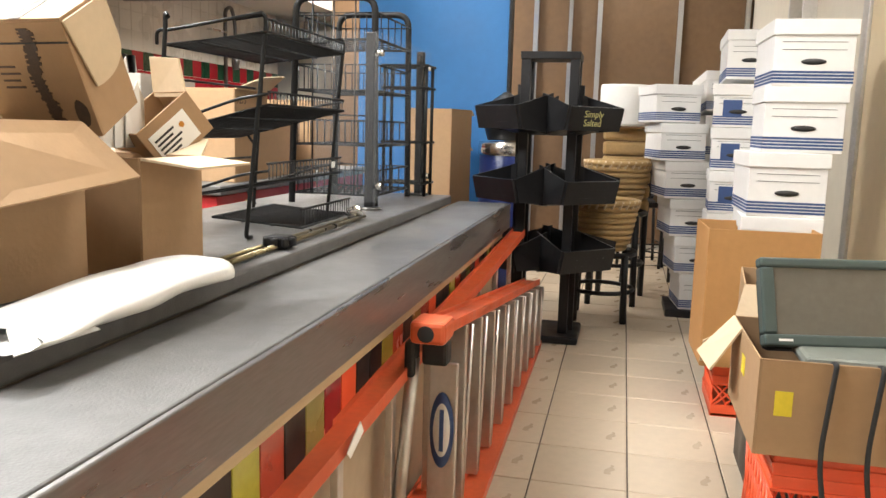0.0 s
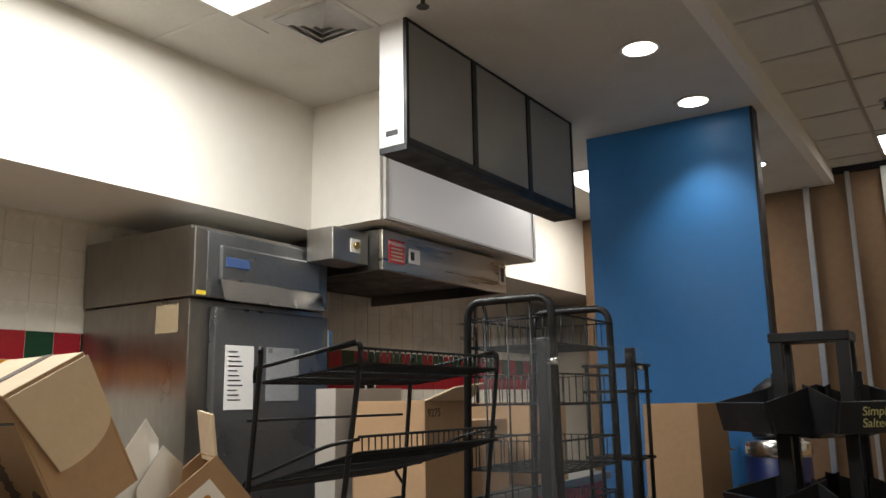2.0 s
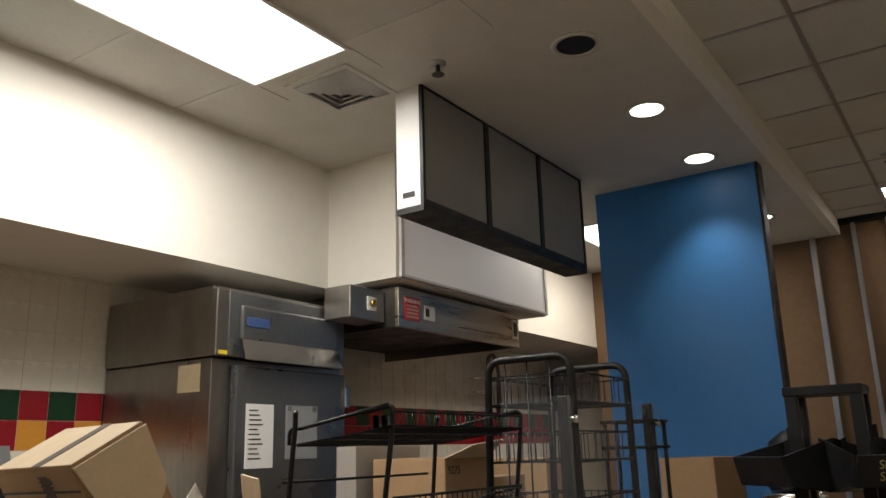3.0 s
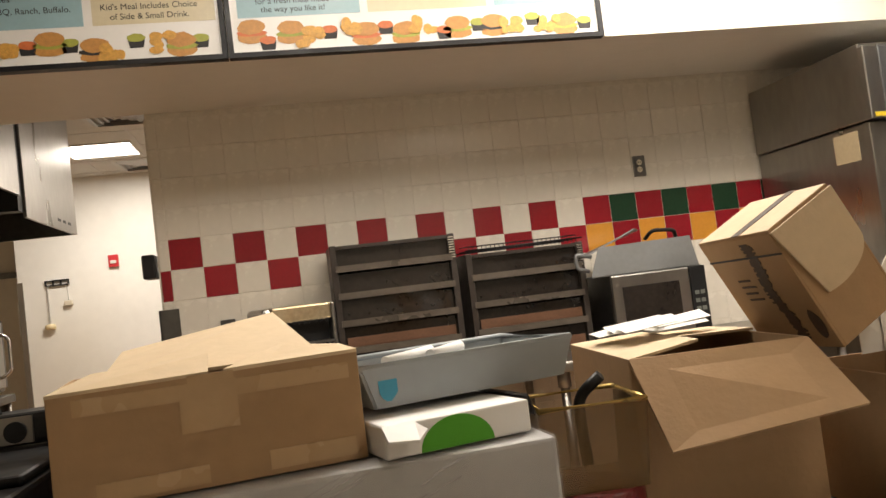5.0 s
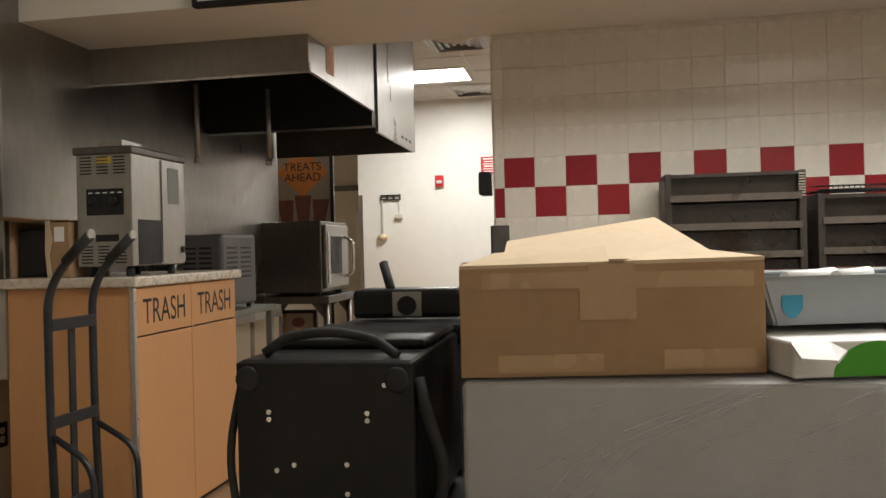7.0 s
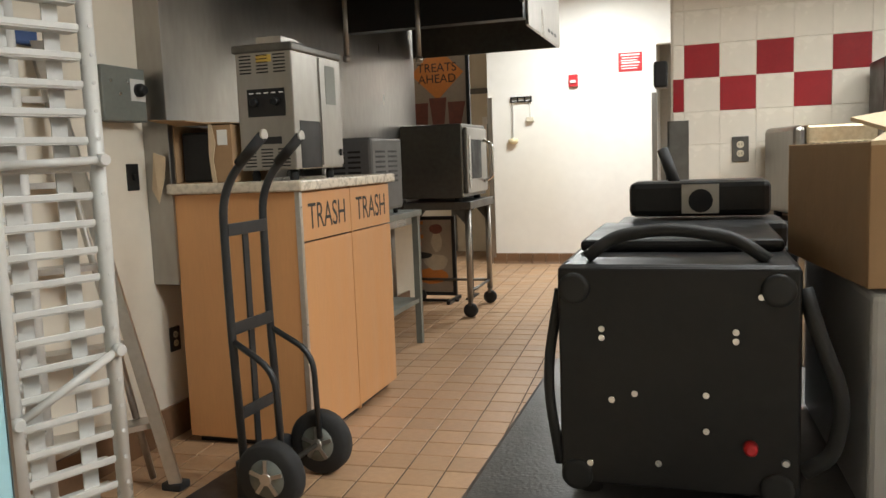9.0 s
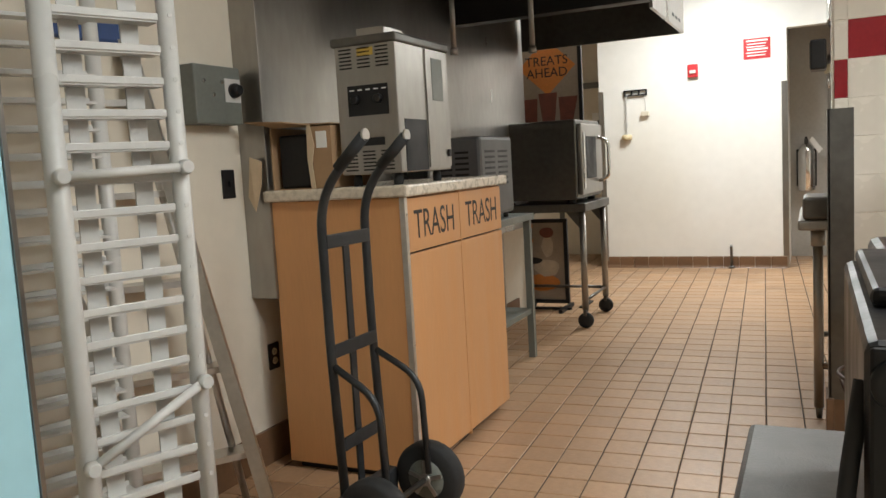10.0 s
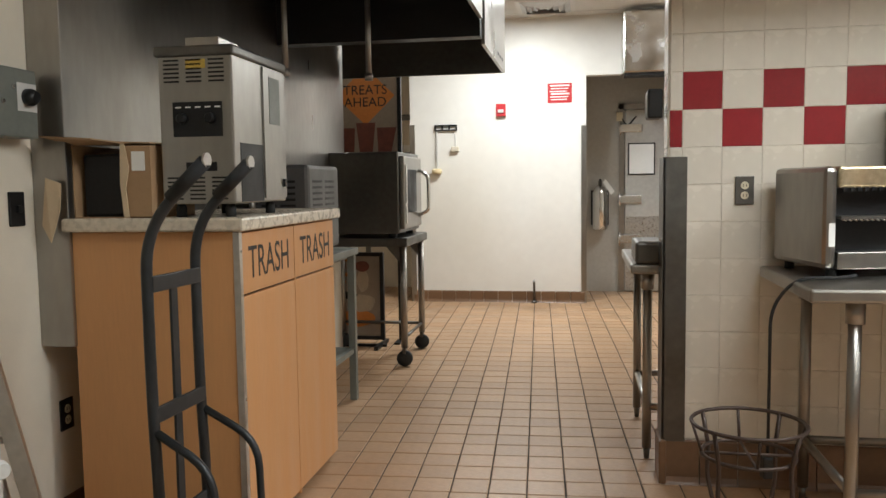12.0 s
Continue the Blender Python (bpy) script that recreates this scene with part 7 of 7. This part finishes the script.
o = thing("keyboard_base", pose(2.14, -4.508, 0.615), "grey device base with two hanging black cables", "device")
part("shell", box(-0.15, 0.15, -0.1, 0.18, 0, 0.03, 0.012), M_GREYBOX, o)
for y in (0.02, 0.12):
    part("cable", tube(bend([(-0.15, y, 0.02), (-0.185, y, 0.03), (-0.19, y + 0.02, -0.2), (-0.195, y - 0.02, -0.45), (-0.19, y + 0.03, -0.56)], 0.06, 6), 0.006, 8), M_RUBBER, o, "black hanging cable")
    part("connector", box(-0.21, -0.185, y + 0.0, y + 0.05, -0.6, -0.55, 0.005), M_PLASTIC_K, o)

# ---------- wire plant stand and the sink table in the passage ----------
o = thing("wire_plant_stand", pose(0.115, -0.80, 0), "dark wrought wire plant stand with two rings", "plant stand")
M_IRON = mat("brown_wrought_iron", (0.05, 0.032, 0.024), 0.5, 0.4, var=0.2, scale=20)
for r, z in ((0.172, 0.50), (0.14, 0.40)):
    part("ring", tube([(r * math.cos(t), r * math.sin(t), z) for t in np.linspace(0, 2 * math.pi, 41)[:-1]], 0.0065, 8, closed=True), M_IRON, o)
for k in range(4):
    c, s = math.cos(radians(45 + 90 * k)), math.sin(radians(45 + 90 * k))
    part("leg", tube(bend([(0.172 * c, 0.172 * s, 0.5), (0.145 * c, 0.145 * s, 0.38), (0.155 * c, 0.155 * s, 0.3), (0.11 * c, 0.11 * s, 0.15), (0.14 * c, 0.14 * s, 0.0)], 0.06, 6), 0.007, 8), M_IRON, o)
    c2, s2 = math.cos(radians(90 * k)), math.sin(radians(90 * k))
    part("rung", tube([(0.172 * c2, 0.172 * s2, 0.5), (0.14 * c2, 0.14 * s2, 0.4)], 0.005, 6), M_IRON, o)
part("cross_wire", tube([(-0.14, 0, 0.4), (0.14, 0, 0.4)], 0.005, 6), M_IRON, o)
part("cross_wire", tube([(0, -0.14, 0.4), (0, 0.14, 0.4)], 0.005, 6), M_IRON, o)
o = work_table(-0.19, 0.9, 0.2, 1.03, 0.9, "narrow stainless sink table in the passage", (0.08, 0.9))
part("sink_bowl", box(0.02, 0.5, 0.0, 0.3, 0.9, 1.0, 0.015), M_STEEL_D, o, "deep steel bowl edge")


# ---------- tiles, piece by piece ----------
def slab_mesh(name, w, d, h, m, bev=0.0025):
    b = box(0.0, w, 0.0, d, 0.0, h)
    top = [e for e in b.edges if all(v.co.z > h / 2 for v in e.verts)]
    bmesh.ops.bevel(b, geom=top, offset=bev, segments=1, affect="EDGES")
    me = bpy.data.meshes.new(name)
    b.to_mesh(me)
    b.free()
    me.materials.append(m)
    return me


def lay(name, me, m4, parent):
    o = bpy.data.objects.new(name, me)
    scene.collection.objects.link(o)
    o.parent = parent
    o.matrix_local = m4
    return o


def joined(name, me_list, label, mats):
    """Many small slabs as one mesh: (w, d, h, matrix) each, as plain boxes."""
    vs, fs = [], []
    for w, d, h, m4 in me_list:
        n = len(vs)
        e = 0.0025
        for x, y, z in ((0, 0, 0), (w, 0, 0), (w, d, 0), (0, d, 0), (e, e, h), (w - e, e, h), (w - e, d - e, h), (e, d - e, h)):
            vs.append(m4 @ Vector((x, y, z)))
        fs += [[n + i for i in q] for q in ((4, 5, 6, 7), (0, 1, 5, 4), (1, 2, 6, 5), (2, 3, 7, 6), (3, 0, 4, 7))]
    me = bpy.data.meshes.new(name)
    me.from_pydata(vs, [], fs)
    me.materials.append(mats)
    return tagged(new(name, me), label, kind="stuff")


D_ = bpy.data.objects
# quarry tiles: the stretch in the passage singly, the rest joined
PQ, PY, GQ = 0.158, 0.153, 0.006
me_q = slab_mesh("quarry_tile", PQ - GQ, PY - GQ, 0.004, M_QUARRY)
rest = []
GRID = Matrix.Translation((-0.603, -0.522, 0)) @ Matrix.Rotation(radians(3.0), 4, "Z")
for i in range(-26, 22):
    for j in range(-17, 45):
        x, y, _ = GRID @ Vector((PQ * i, PY * j, 0))
        if not (-4.3 < x < 2.45 and -2.8 < y < 6.2):
            continue
        rz = random.uniform(-0.0006, 0.0006)
        m4 = Matrix.Translation((x + random.uniform(-0.0008, 0.0008), y + random.uniform(-0.0008, 0.0008), -0.004 + rz)) @ Matrix.Rotation(radians(3.0), 4, "Z")
        if -1.5 < x < -0.1 and -0.95 < y < 3.6 and not (x > -0.1 and y > -0.1):
            lay("quarry_tile", me_q, m4, D_["floor_kitchen"])
        else:
            rest.append((PQ - GQ, PY - GQ, 0.004, m4))
joined("quarry_tile_field", rest, "brown square quarry floor tiles", M_QUARRY)
# hall floor tiles
PH, GH = 0.3185, 0.005
me_h = slab_mesh("floor_tile", PH - GH, PH - GH, 0.004, M_HALLTILE)
rest = []
for i in range(-12, 26):
    for j in range(-3, 5):
        x, y = 0.02 + PH * i, -4.277 + PH * j
        if y < -5.25 or y > -2.95:
            continue
        m4 = Matrix.Translation((x, y, -0.004 + random.uniform(-0.0004, 0.0004)))
        if 1.5 < x < 8 and y > -4.9:
            lay("floor_tile", me_h, m4, D_["floor_hall"])
        else:
            rest.append((PH - GH, PH - GH, 0.004, m4))
joined("hall_tile_field", rest, "beige square hall floor tiles", M_HALLTILE)
# wall tiles: white field with the coloured band
PX, PZ, GT = 0.1545, 0.151, 0.002
meshes = {k: slab_mesh("wall_tile", PX - GT, PZ - GT, 0.009, m, 0.0012) for k, m in (("w", M_TILE_W), ("r", M_TILE_R), ("g", M_TILE_G), ("y", M_TILE_Y))}
me_edge = slab_mesh("wall_tile", 0.05 - GT, PZ - GT, 0.009, M_TILE_W, 0.002)
me_edge_r = slab_mesh("wall_tile", 0.05 - GT, PZ - GT, 0.009, M_TILE_R, 0.002)
wall = D_["wall_tiled"]
rest = []
ROT = pose(0, 0, 0, 90, 0, 0)
for i in range(-1, 56):
    for j in range(14):
        # row 9 is the upper coloured row, row 8 the lower
        z = 0.19 + PZ * j
        if z > 2.3:
            continue
        m4 = Matrix.Translation((i * PX + GT / 2, 0.008 + random.uniform(-0.0003, 0.0003), z + GT / 2)) @ ROT
        kind = "w"
        if j == 9:
            kind = ("r" if i % 2 == 0 else "w") if i < 14 else ("r" if i % 2 == 0 else "g")
        elif j == 8:
            kind = ("w" if i % 2 == 0 else "r") if i < 14 else ("y" if i % 2 == 0 and i < 22 else "r")
        if i == -1:
            lay("wall_tile", me_edge_r if j == 8 else me_edge, Matrix.Translation((-0.05 + GT / 2, 0.008, z + GT / 2)) @ ROT, wall)
        elif i < 21 and (j >= 2 or i < 6):
            lay("wall_tile", meshes[kind], m4, wall)
        elif kind == "w":
            rest.append((PX - GT, PZ - GT, 0.009, m4))
        else:
            lay("wall_tile", meshes[kind], m4, wall)
joined("wall_tile_field", rest, "white square wall tiles beyond the oven", M_TILE_W)
# end of the tiled wall
me_end = slab_mesh("wall_tile", 0.14, PZ - GT, 0.008, M_TILE_W, 0.002)
for j in range(14):
    lay("wall_tile", me_end, Matrix.Translation((-0.05, 0.148, 0.19 + PZ * j)) @ pose(0, 0, 0, 90, 0, -90), wall)


# cove base tiles
def cove(name, x0, x1, y, rot, parent, h=0.15, n_w=0.1525):
    b = bmesh.new()
    prof = [(0, 0), (-0.03, 0.0), (-0.022, 0.01), (-0.014, 0.03), (-0.012, h - 0.006), (-0.006, h), (0, h)]
    for x in (0.0, n_w - 0.004):
        for py, pz in prof:
            b.verts.new((x, py, pz))
    b.verts.ensure_lookup_table()
    n = len(prof)
    for k in range(n - 1):
        b.faces.new((b.verts[k], b.verts[k + n], b.verts[k + 1 + n], b.verts[k + 1]))
    b.faces.new([b.verts[k] for k in range(n)][::-1])
    b.faces.new([b.verts[k + n] for k in range(n)])
    me = bpy.data.meshes.new(name)
    b.to_mesh(me)
    b.free()
    me.materials.append(M_COVE)
    k = 0
    while x0 + (k + 1) * n_w <= x1 + 0.01:
        m4 = Matrix.Translation((x0 + k * n_w, y, 0)) if rot == 0 else Matrix.Translation((y, x0 + k * n_w, 0)) @ Matrix.Rotation(radians(90), 4, "Z")
        lay("base_tile", me, m4, parent)
        k += 1


cove("cove_tile", -0.07, 3.1, 0.0, 0, wall, 0.185)
cove("cove_tile", -2.2, -0.36, 5.068, 0, D_["wall_back"], 0.12)
b = box(-0.085, -0.055, -0.03, 0.15, 0, 0.185, 0.006)
struct("baseboard_corner", b, M_COVE, "dark brown cove base at the wall's end")
struct("baseboard_left", box(-2.25, -2.235, -2.8, 2.3, 0, 0.15), M_COVE, "dark cove base along the cream wall")
